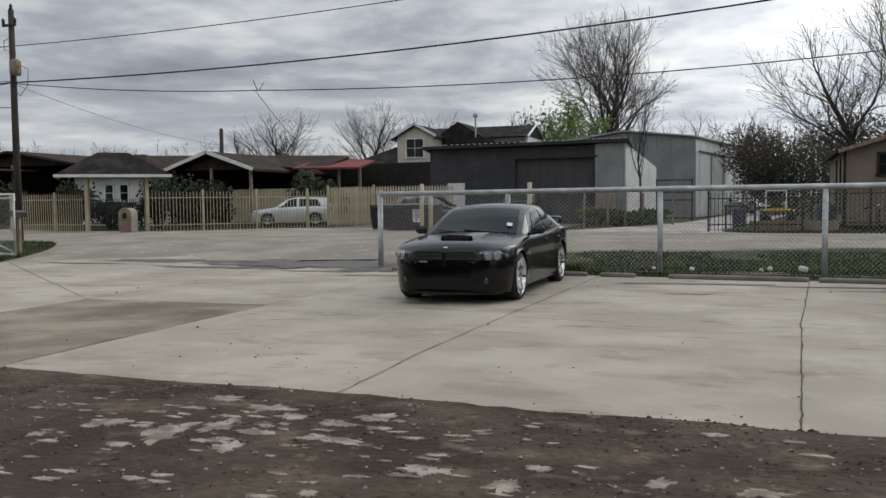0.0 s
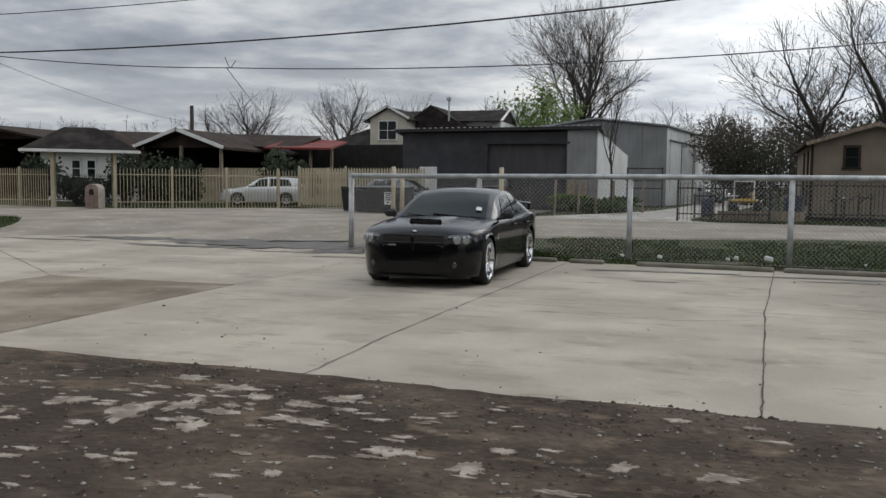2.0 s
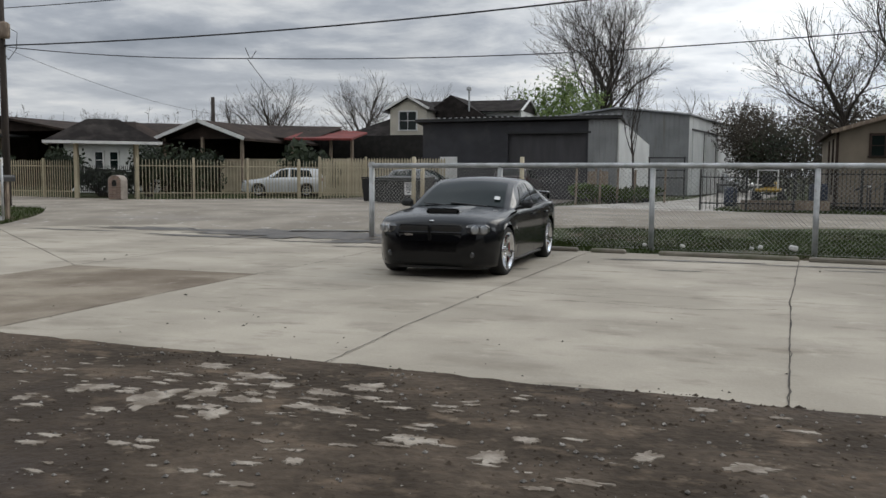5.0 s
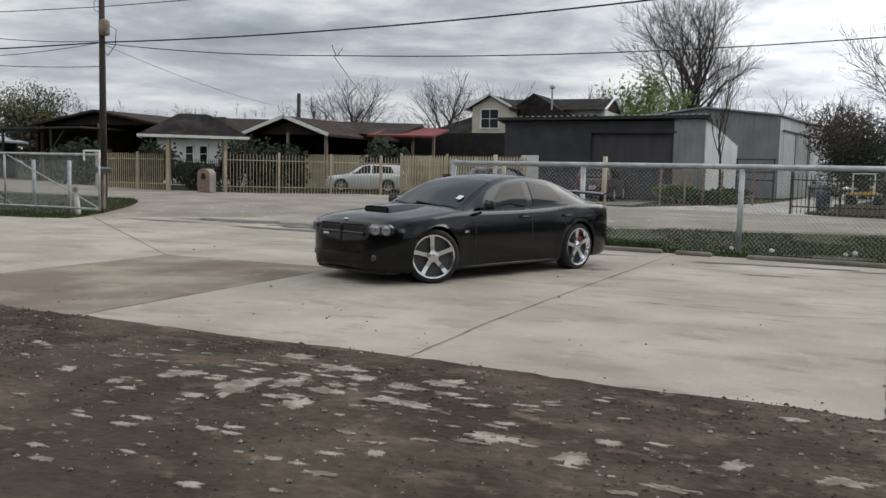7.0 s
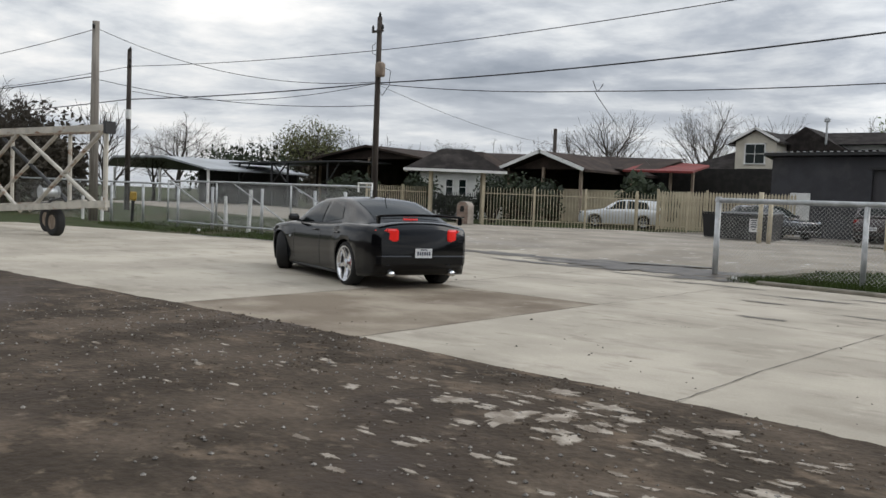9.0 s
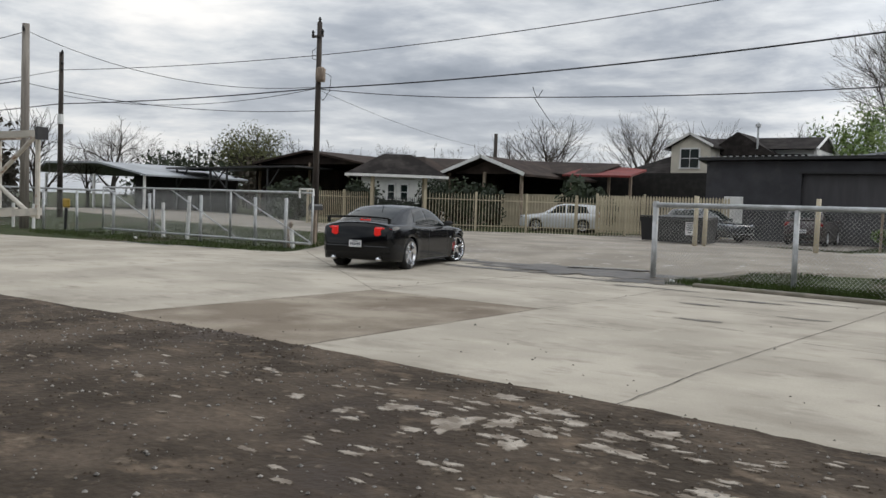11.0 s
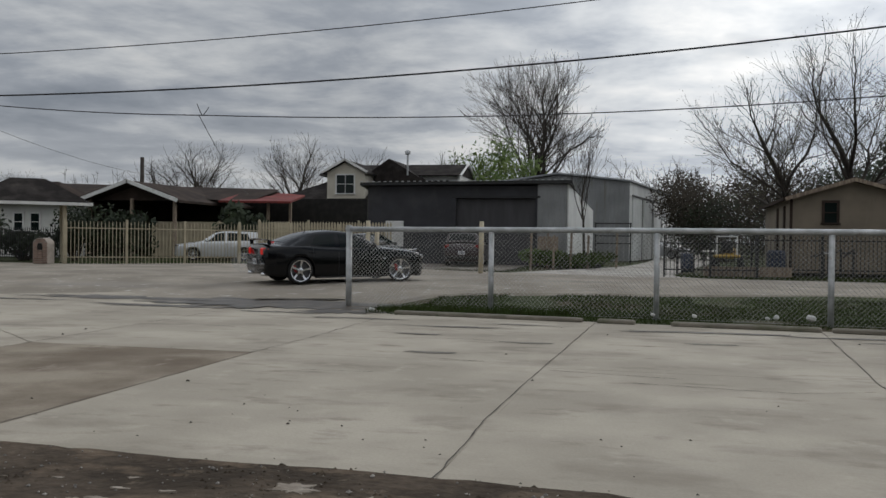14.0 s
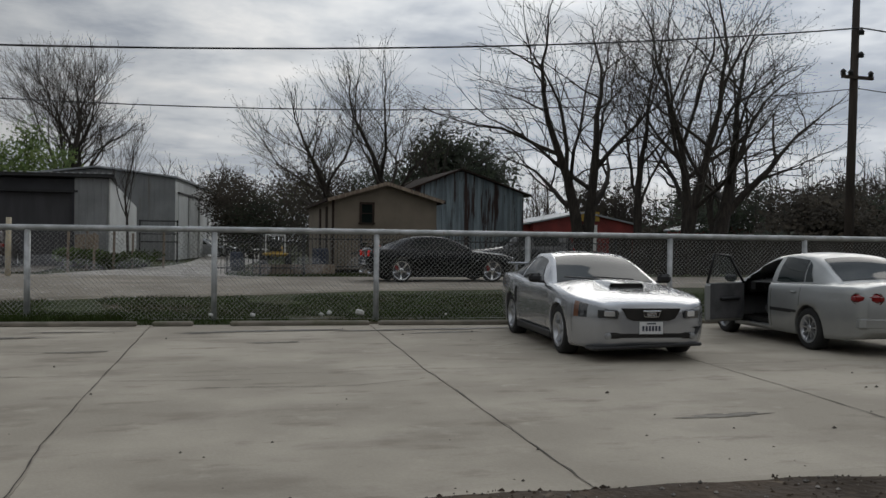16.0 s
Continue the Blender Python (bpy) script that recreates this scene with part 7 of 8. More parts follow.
hy = thing("yellow_marker", pose(-30.0, 17.6, 0.05), "yellow-topped striped marker post in the grass", "marker post")
part("post", Geo().tube([(0, 0, 0), (0.06, 0, 0.8)], 0.06, 8), BLACKIRON, hy)
part("head", Geo().box(0.06, 0, 0.98, 0.42, 0.12, 0.34, c=0.1), YELLOW, hy, "yellow marker head")
for x in (-31.5, -32.2, -33.0):
    tagged(part("white_stake", Geo().tube([(x, 17.2, 0), (x, 17.2, 0.95)], 0.06, 8), WHITEP), "short white painted stake by the trailer", "stake", "stakes")

# plain wall added unseen behind the camera: darkens car reflections, blocks some sky
tagged(part("wall_back", Geo().box(2, -14.2, 2.6, 60, 0.3, 5.4), BROWNROOF), "plain dark wall added out of view to darken reflections", "wall", kind="structure")


# ---------------------------------------------------------------- utility poles and wires
def utility_pole(x, y, z0, top, r=0.15, material=POLE, label="tall dark timber utility pole by the road", arm=None, lean=0.0):
    ob = thing("utility_pole", pose(x, y, z0), label, "utility pole", "utility poles")
    h = top - z0
    part("mast", Geo().tube([(0, 0, -0.3), (lean * 0.5, 0, h * 0.5), (lean, 0, h)], [r, r * 0.88, r * 0.72], 10), material, ob, smooth=True)
    return ob, h


def insulator(ob, x, y, z, s=1.0, m_=None):
    part("insulator", Geo().lathe([(0.03 * s, 0), (0.06 * s, 0.02), (0.04 * s, 0.08), (0.065 * s, 0.1), (0.04 * s, 0.16), (0.02 * s, 0.2)], "z", 10, (x, y, z)), m_ or BLACKIRON, ob, smooth=True)


tp, tph = utility_pole(-22.85, 23.6, 0.15, 8.25, 0.13)
can = part("transformer", Geo().lathe([(0.0, 6.55), (0.17, 6.57), (0.19, 6.65), (0.19, 7.05), (0.1, 7.12), (0, 7.14)], "z", 16, (0.22, -0.12, -0.75)), RUSTY, tp, "small tan transformer can", smooth=True)
part("drop_loop", Geo().tube([(0.3, -0.1, 6.2), (0.75, -0.1, 6.0), (0.7, -0.1, 5.45), (0.35, -0.1, 5.1), (0.1, 0, 5.3)], 0.012, 5), CABLE, tp)
part("cross_bar", Geo().box(0.0, -0.1, tph - 0.55, 0.55, 0.08, 0.08), POLE, tp)
for dx in (-0.25, 0.25):
    insulator(tp, dx, -0.1, tph - 0.5)
insulator(tp, 0, 0, tph)
part("bracket_loop", Geo().tube([(-0.02, 0, 7.2), (-0.35, 0, 7.05), (-0.35, 0, 6.75), (-0.05, 0, 6.65)], 0.012, 5), CABLE, tp)

bp, bph = utility_pole(-32.2, 17.2, 0.0, 7.85, 0.19, POLEGREY, "thick grey weathered utility pole by the trailer")
insulator(bp, 0.1, -0.15, bph - 0.3)
p2, p2h = utility_pole(-38.2, 22.2, 0.1, 8.0, 0.14, POLE, "dark utility pole further down the road")
part("pole_band", Geo().tube([(0, 0, 4.55), (0, 0, 5.0)], 0.15, 10), WHITEP, p2, "pale band on the pole")
for z in (p2h - 0.1, p2h - 0.6, p2h - 0.9):
    insulator(p2, 0.15, -0.05, z)
rp, rph = utility_pole(20.2, 24.0, 0.2, 10.9, 0.16, POLE, "tall dark utility pole with a short crossarm", lean=0.25)
part("crossarm", Geo().box(0.18, -0.14, 6.9, 1.25, 0.10, 0.10), POLE, rp)
for dx in (-0.4, 0.72, -0.1):
    insulator(rp, dx, -0.14, 6.95, 1.6)
insulator(rp, 0.25, -0.2, 7.55, 1.8)
insulator(rp, 0.25, -0.2, 8.3, 1.8)
insulator(rp, 0.2, 0, rph, 1.4)
mp, mph = utility_pole(-31.4, 50.0, 0.25, 6.45, 0.17, POLE, "short dark pole standing behind the cream fence")


def wire(name, pts, r, label, sag=0.0, n=24):
    g = Geo()
    path = []
    for i, (a, b) in enumerate(zip(pts, pts[1:])):
        a, b = Vector(a), Vector(b)
        dip = sag[i] if isinstance(sag, tuple) else sag
        for k in range(n):
            s = k / n
            p = a.lerp(b, s)
            p.z -= dip * 4 * s * (1 - s)
            path.append(p)
    path.append(Vector(pts[-1]))
    g.tube(path, r, 6)
    return tagged(part(name, g, CABLE, smooth=True), label, "overhead wire", "overhead wires")


TX, TY = -22.85, 23.6
wire("power_line", [(-75, 24.5, 6.0), (-38.2, 22.2, 5.6), (TX, TY, 5.75), (20.5, 23.85, 8.75), (70, 24, 9.5)], 0.024, "thick black power line along the road", (0.2, 0.1, 0.9, 0.8))
wire("power_line", [(-75, 25, 7.6), (-38.2, 22.3, 7.2), (TX, TY, 7.0), (20.5, 24.1, 10.7), (70, 25, 11)], 0.014, "thin black power line high over the road", (0.2, 0.1, 0.9, 0.8))
wire("phone_line", [(TX, TY, 5.72), (TX + 9.5, TY + 0.2, 5.02), (20.45, 23.9, 6.75), (70, 24, 7.0)], 0.015, "twisted service line along the road", (0.12, 0.82, 0.8))
wire("service_wire", [(TX + 9.4, TY + 0.2, 5.0), (-22.5, 46.5, 3.9)], 0.011, "slack service wire to the house roofs", 0.2)
wire("service_wire", [(TX, TY, 5.7), (-28, 48, 5.0)], 0.008, "slack service wire to the sheds", 0.5)
wire("service_wire", [(-38.1, 22.2, 6.0), (TX, TY, 5.75)], 0.012, "slack service wire between poles", 0.55)
wire("service_wire", [(-32.2, 17.2, 7.6), (TX, TY, 5.8)], 0.012, "slack service wire between poles", 0.75)
wire("service_wire", [(-32.2, 17.2, 5.6), (TX, TY, 4.9)], 0.012, "slack service wire between poles", 0.4)
wire("service_wire", [(-60, 14, 6.9), (-32.2, 17.2, 7.55)], 0.014, "slack service wire past the trailer", 0.6)
wire("service_wire", [(-60, 12, 5.3), (-32.2, 17.2, 5.7)], 0.02, "dark service wire past the trailer", 0.4)
wire("hook_wire", [(TX + 9.35, TY + 0.15, 5.35), (TX + 9.5, TY + 0.2, 5.0), (TX + 9.7, TY + 0.2, 5.25)], 0.012, "small wire hook hanging on the line", 0.02, 6)


# ---------------------------------------------------------------- trees
def grow(g, tips, rn, p, d, length, r, level, top_level, spread, up, kids, segs=4):
    """One limb and, from it, smaller ones."""
    pts, radii = [p.copy()], [r]
    q, dd = p.copy(), d.copy()
    sway = 0.06 if level == 0 else 0.17
    for k in range(segs):
        dd = (dd + Vector((rn.gauss(0, sway), rn.gauss(0, sway), rn.gauss(0, 0.12) + up * 0.12))).normalized()
        q = q + dd * (length / segs)
        pts.append(q.copy())
        radii.append(max(r * (1 - 0.55 * (k + 1) / segs), 0.007))
    sides = 9 if level == 0 else 6 if level == 1 else 4 if level == 2 else 3
    g[min(level, 2)].tube(pts, radii, sides, caps=False)
    if level >= top_level:
        tips.append((pts[-1], dd))
        if rn.random() < 0.6:
            tips.append((pts[-2], dd))
        return
    n = kids[min(level, len(kids) - 1)]
    first = rn.random() * 2 * math.pi
    for k in range(n):
        s = (0.35 + 0.65 * (k + 0.5) / n) if level else (0.42 + 0.58 * (k + 0.5) / n)
        i = min(int(s * segs), segs - 1)
        f = s * segs - i
        o = pts[i].lerp(pts[i + 1], f)
        ax = first + 2.4 * k + rn.gauss(0, 0.35)
        side = Vector((math.cos(ax), math.sin(ax), 0))
        base = (pts[i + 1] - pts[i]).normalized()
        side = (side - base * side.dot(base)).normalized()
        ang = radians(rn.uniform(0.6, 1.2) * spread)
        nd = (base * math.cos(ang) + side * math.sin(ang) + Vector((0, 0, up * 0.25))).normalized()
        grow(g, tips, rn, o, nd, length * rn.uniform(0.52, 0.78), radii[i] * rn.uniform(0.38, 0.6), level + 1, top_level, spread, up, kids, max(3, segs - (level > 1)))
    # the leader goes on
    grow(g, tips, rn, pts[-1], dd, length * 0.62, radii[-1], level + 1, top_level, spread, up, kids, max(3, segs - 1))


def leaf_cloud(rn, tips, size, per, drop=0.35):
    g = Geo()
    for p, d in tips:
        for k in range(per):
            c = p + Vector((rn.gauss(0, drop), rn.gauss(0, drop), rn.gauss(0, drop * 0.8)))
            a = Vector((rn.gauss(0, 1), rn.gauss(0, 1), rn.gauss(0, 1))).normalized()
            b = a.orthogonal().normalized()
            s = size * rn.uniform(0.6, 1.4)
            g.add([c - a * s, c + b * s * 0.45, c + a * s, c - b * s * 0.45], [(0, 1, 2, 3)])
    return g


def tree(x, y, z, height, trunk_r, seed, label, spread=38, levels=4, kids=(5, 4, 4, 3), leaf=None, leaf_size=0.06, per=2, drop=0.3, lean=(0, 0), stems=1, trunk=0.36, up=0.5, name="bare_tree", limb=BARK):
    ob = thing(name, pose(x, y, z), label, "tree", "trees")
    best = None
    for trial in range(8 if stems == 1 and levels < 4 else 4):      # the straightest of a few
        rn = random.Random(seed + 1000 * trial)
        g, tips = (Geo(), Geo(), Geo()), []
        for s in range(stems):
            d = Vector((lean[0] + (rn.uniform(-0.3, 0.3) if stems > 1 else 0), lean[1] + (rn.uniform(-0.3, 0.3) if stems > 1 else 0), 1)).normalized()
            grow(g, tips, rn, Vector((rn.uniform(-0.2, 0.2) * (stems > 1), 0, -0.25)), d, height * trunk, trunk_r * (1 if stems == 1 else 0.7), 0, levels, spread, up, kids)
        off = sum(abs(p.x / p.z - lean[0]) for p, d in tips if p.z > 0.5) / len(tips) + abs(sum(p.x / max(p.z, 0.5) - lean[0] for p, d in tips)) / len(tips) * 3
        if best is None or off < best[0]:
            best = (off, g, tips)
    off, g, tips = best
    hi = max(v[2] for q in g for v in q.v)
    k = height / hi
    # the crown's middle stands over the foot, but for the lean
    mz = sum(p.z for p, d in tips) / len(tips)
    ox = 0.5 * (lean[0] - sum(p.x for p, d in tips) / len(tips) / mz)
    oy = 0.5 * (lean[1] - sum(p.y for p, d in tips) / len(tips) / mz)
    for q in g:
        q.v = [((a + ox * max(c, 0)) * k, (b + oy * max(c, 0)) * k, c * k if c > 0 else c) for a, b, c in q.v]
    tips = [(Vector((p.x + ox * p.z, p.y + oy * p.z, p.z)) * k, d) for p, d in tips]
    part("trunk", g[0], limb, ob, "bare grey-brown trunk", smooth=True)
    part("limbing", g[1], limb, ob, smooth=True)
    part("twig_crown", g[2], TWIG, ob, "fine bare twigs")
    if leaf is not None:
        part("crown", leaf_cloud(rn, tips, leaf_size, per, drop), leaf, ob, "sparse leaf crown")
    return ob


tree(-10.0, 80.0, 0.25, 19.6, 0.5, 11, "tall bare tree behind the charcoal shed", spread=40, kids=(7, 5, 4, 3, 3), levels=5, up=0.5, trunk=0.30)
tree(-3.1, 41.2, 0.25, 7.2, 0.085, 5, "slim bare sapling beside the tin wall", spread=24, kids=(5, 4, 3), levels=3, up=1.0, trunk=0.5)
tree(-11.6, 68, 0.25, 9.2, 0.26, 21, "tree with fresh yellow-green spring leaves", spread=46, kids=(5, 4, 4), levels=3, leaf=LEAF, leaf_size=0.15, per=16, drop=0.55, name="leafy_tree")
tree(-31.5, 76, 0.25, 11.4, 0.3, 33, "round bare tree far behind the sheds", spread=42, kids=(6, 5, 4), levels=4, up=0.4)
tree(-41.5, 76, 0.25, 10.6, 0.3, 34, "round bare tree far behind the sheds", spread=42, kids=(6, 5, 4), levels=4, up=0.4)
tree(-44.8, 75, 0.25, 8.8, 0.25, 35, "round bare tree far behind the sheds", spread=44, kids=(6, 4, 4), levels=3, up=0.4)
tree(-62, 76, 0.25, 8.0, 0.25, 36, "wide bare tree far behind the sheds", spread=50, kids=(7, 5, 4), levels=4, up=0.2)
tree(-74, 66, 0.25, 9.4, 0.3, 37, "wide tree with first leaves behind the canopy", spread=48, kids=(6, 5, 4), levels=4, leaf=BUD, leaf_size=0.12, per=3, drop=0.4)
tree(-79, 52, 0.25, 9.2, 0.28, 38, "spreading bare tree over the pale barn", spread=50, kids=(6, 5, 4), levels=4, up=0.3)
tree(-66, 41, 0.25, 5.4, 0.14, 39, "small bare tree before the pale barn", spread=42, kids=(5, 4, 4), levels=3)
tree(-24.5, 73, 0.25, 9.4, 0.2, 41, "bare tree behind the house", spread=36, kids=(5, 4, 4), levels=3)
tree(-17.3, 74, 0.25, 9.2, 0.2, 42, "bare tree behind the house", spread=36, kids=(6, 4, 4), levels=3)
tree(-14.0, 75, 0.25, 9.4, 0.2, 43, "bare tree behind the house", spread=40, kids=(6, 4, 4), levels=3)
tree(7.8, 46.5, 0.3, 10.0, 0.28, 51, "leaning tree budding over the tan cabin", spread=40, kids=(5, 5, 4, 4), levels=4, leaf=BUD, leaf_size=0.04, per=2, drop=0.25, lean=(-0.34, 0), trunk=0.34, up=0.5, name="budding_tree")
tree(10.7, 47.5, 0.3, 12.6, 0.3, 52, "tall leaning tree budding over the tan cabin", spread=40, kids=(5, 5, 4, 4), levels=4, leaf=BUD, leaf_size=0.04, per=2, drop=0.25, lean=(-0.16, 0), trunk=0.38, up=0.5, name="budding_tree")
tree(18.4, 40.0, 0.3, 14.5, 0.42, 61, "large bare forked tree beside the road", spread=52, kids=(4, 4, 4, 4), levels=4, lean=(-0.12, 0), stems=2, trunk=0.36, up=0.2)
tree(21.9, 36.2, 0.3, 16.0, 0.5, 62, "large dark tree with green tufts in its top", spread=50, kids=(5, 4, 4, 4), levels=4, leaf=DARKLEAF, leaf_size=0.06, per=3, drop=0.35, stems=2, trunk=0.44, up=0.3, name="budding_tree")
tree(24.0, 37.0, 0.3, 13.0, 0.36, 63, "large dark bare tree with rising limbs", spread=52, kids=(4, 4, 4, 4), levels=4, lean=(0.28, 0), trunk=0.36, up=0.2)
tree(20.6, 38.2, 0.3, 13.5, 0.32, 64, "dark bare tree beside the road", spread=44, kids=(4, 4, 4), levels=4, lean=(0.05, 0), trunk=0.5)
tree(30.5, 46.0, 0.3, 9.0, 0.2, 65, "bare tree among the brush", spread=34, kids=(6, 5, 4), levels=3, up=0.9)
tree(15.5, 56.0, 0.3, 8.8, 0.3, 66, "bare slender tree behind the tin barn", spread=34, kids=(5, 5, 4), levels=3, up=0.9)
tree(17.0, 60.0, 0.3, 9.4, 0.3, 67, "dark green tree behind the tin barn", spread=48, kids=(5, 5, 4), levels=3, leaf=DARKLEAF, leaf_size=0.2, per=16, drop=0.6, name="leafy_tree")
tree(20.0, 61.0, 0.3, 8.6, 0.3, 68, "dark green tree behind the tin barn", spread=48, kids=(5, 5, 4), levels=3, leaf=DARKLEAF, leaf_size=0.2, per=14, drop=0.6, name="leafy_tree")
tree(1.9, 74, 0.3, 8.4, 0.2, 69, "bare tree behind the workshop", spread=36, kids=(6, 4, 4), levels=3)
tree(-2.6, 80, 0.3, 9.0, 0.2, 70, "bare tree behind the workshop", spread=36, kids=(6, 4, 4), levels=3)


def bush(x, y, z, w, h, seed, label, material, size=0.14, n=1500, d=None, name="bush"):
    """An uneven shrub of many small leaves on short stems."""
    rn = random.Random(seed)
    ob = thing(name, pose(x, y, z), label, "bush", "bushes")
    d = d or w
    lumps = [(rn.uniform(-0.32, 0.32) * w, rn.uniform(-0.3, 0.3) * d, rn.uniform(0.25, 0.72) * h, rn.uniform(0.22, 0.4)) for _ in range(9)]
    g = Geo()
    for k in range(n):
        lx, ly, lz, lr = rn.choice(lumps)
        u = Vector((rn.gauss(0, 1), rn.gauss(0, 1), rn.gauss(0, 1))).normalized() * (rn.random() ** 0.4)
        c = Vector((lx + u.x * lr * w, ly + u.y * lr * d, max(0.02, lz + u.z * lr * h)))
        a = Vector((rn.gauss(0, 1), rn.gauss(0, 1), rn.gauss(0, 1))).normalized()
        b = a.orthogonal().normalized()
        s = size * rn.uniform(0.6, 1.4)
        g.add([c - a * s, c + b * s * 0.5, c + a * s, c - b * s * 0.5], [(0, 1, 2, 3)])
    part("foliage", g, material, ob)
    st = Geo()
    for lx, ly, lz, lr in lumps:
        st.tube([(lx * 0.2, ly * 0.2, -0.1), (lx * 0.7, ly * 0.7, lz * 0.6), (lx, ly, lz)], [0.06, 0.04, 0.02], 5)
    part("branching", st, BARK, ob)
    return ob


bush(4.4, 62, 0.3, 8.0, 6.4, 1, "large dark rounded thicket at the end of the drive", BRUSH, 0.085, 15000)
bush(5.2, 60.5, 0.3, 6.0, 5.4, 12, "dark green rounded thicket at the end of the drive", DARKLEAF, 0.085, 6000)
bush(9.5, 66, 0.3, 9.0, 7.0, 21, "dense dark thicket behind the tan cabin", BRUSH, 0.12, 9000)
bush(15.0, 68, 0.3, 9.0, 7.6, 22, "dense dark green thicket behind the tin barn", DARKLEAF, 0.13, 8000)
bush(0.6, 78, 0.3, 5, 6.0, 2, "brown thicket behind the workshop", BRUSH, 0.22, 2000)
bush(-31.6, 36.5, 0.3, 1.9, 2.5, 3, "clipped round dark shrub by the gate shelter", DARKLEAF, 0.1, 1800)
bush(-27.4, 37.6, 0.3, 1.7, 2.7, 4, "clipped round dark shrub by the gate shelter", DARKLEAF, 0.1, 1800)
bush(-26.6, 40.0, 0.3, 3.6, 2.6, 5, "dark hedge behind the cream fence", DARKLEAF, 0.12, 2200)
bush(-29.4, 36.6, 0.3, 3.0, 1.5, 6, "dark shrubs behind the iron gate", DARKLEAF, 0.11, 1500)
bush(-36.5, 36, 0.2, 3.4, 2.9, 7, "rounded dark shrub beside the gate", DARKLEAF, 0.12, 2200)
bush(-21.5, 45.0, 0.3, 3.2, 3.2, 8, "broad-leaved dark shrub before the red roof", DARKLEAF, 0.2, 1500)
bush(-4.7, 41.0, 0.25, 2.6, 0.9, 9, "green weeds along the shed wall", LEAF, 0.1, 1200, 1.4)
bush(-3.6, 38.6, 0.25, 3.4, 0.8, 10, "green weeds along the drive", BLADE, 0.1, 1500, 2.0)
bush(-69, 52, 0.2, 8, 6.0, 13, "dark green brush behind the pale barn", DARKLEAF, 0.22, 2600)
bush(-60, 58, 0.2, 9, 5.6, 14, "brown brush behind the pale barn", BRUSH, 0.22, 2600)
bush(-84, 74, 0.2, 9, 8.6, 15, "green tree mass far beyond the canopy", DARKLEAF, 0.26, 2600)
bush(-47, 20, 0.1, 9, 5.2, 16, "tangled brown brush behind the trailer", BRUSH, 0.16, 5200, 6)
bush(-41, 19.5, 0.1, 6, 3.8, 17, "tangled brown brush behind the trailer", BRUSH, 0.16, 3200, 4)
bush(-56, 24, 0.1, 12, 6.5, 18, "tangled brown brush behind the trailer", BRUSH, 0.2, 4200, 8)
tree(-44, 19.5, 0.1, 6.4, 0.2, 71, "bare tree behind the trailer", spread=44, kids=(6, 5, 4), levels=4)
tree(-50, 20, 0.1, 7.6, 0.24, 72, "bare tree behind the trailer", spread=44, kids=(6, 5, 4), levels=4)
tree(-37.5, 20.8, 0.1, 5.2, 0.15, 73, "bare tree behind the trailer", spread=40, kids=(6, 5, 4), levels=3)


def woods(x0, x1, y, h0, h1, seed, label, n_tree, brushy=1.0):
    """A far belt of bare wood: thin stems, twigs and a brushy foot, as one mass."""
    rn = random.Random(seed)
    ob = thing("woods", pose(0, 0, 0), label, "woods", kind="stuff")
    g = Geo()
    for k in range(n_tree):
        x, yy, h = rn.uniform(x0, x1), y + rn.uniform(-4, 6), rn.uniform(h0, h1)
        p = Vector((x, yy, 0.1))
        g.tube([p, p + Vector((rn.gauss(0, 0.2), 0, h * 0.5)), p + Vector((rn.gauss(0, 0.5), 0, h))], [0.07, 0.045, 0.01], 4, False)
        for j in range(16):
            s = rn.uniform(0.25, 0.95)
            o = p + Vector((0, 0, h * s))
            L = h * rn.uniform(0.14, 0.3) * (1.25 - s)
            dv = Vector((rn.gauss(0, 1), rn.gauss(0, 0.6), rn.uniform(0.5, 1.6))).normalized()
            e = o + dv * L
            g.tube([o, e], [0.03, 0.008], 3, False)
            for i in range(3):
                dv2 = (dv + Vector((rn.gauss(0, 0.7), rn.gauss(0, 0.5), rn.gauss(0.2, 0.4)))).normalized()
                o2 = o.lerp(e, rn.uniform(0.4, 1))
                g.tube([o2, o2 + dv2 * L * 0.6], [0.015, 0.005], 3, False)
    part("bare_growth", g, TWIG, ob)
    g = Geo()
    for k in range(int((x1 - x0) * 60 * brushy)):
        x = rn.uniform(x0, x1)
        top = (h0 * 0.62) * (0.7 + 0.5 * noise.noise((x * 0.15, y, 0)) + 0.2 * noise.noise((x * 0.6, y, 0)))
        c = Vector((x, y + rn.uniform(-3, 4), 0.2 + rn.random() ** 0.8 * max(top, 0.8)))
        a = Vector((rn.gauss(0, 1), rn.gauss(0, 1), rn.gauss(0, 1))).normalized()
        b = a.orthogonal().normalized()
        s = rn.uniform(0.15, 0.42)
        g.add([c - a * s, c + b * s * 0.5, c + a * s, c - b * s * 0.5], [(0, 1, 2, 3)])
    part("brush", g, BRUSH, ob)


woods(-130, -84, 92, 8, 11, 1, "far belt of bare brown woods", 60)
woods(-84, -10, 96, 7, 10, 2, "far belt of bare brown woods behind the houses", 90)
woods(-10, 30, 100, 7, 10.5, 3, "far belt of bare woods behind the workshop", 55)
woods(18, 66, 98, 8.5, 12.0, 4, "far belt of brown woods behind the red buildings", 130, 8.0)
woods(46, 66, 58, 6.5, 9.5, 5, "brown thicket across the road", 90, 8.0)
woods(60, 130, 66, 7, 11, 6, "brown thicket far down the road", 70, 3.0)
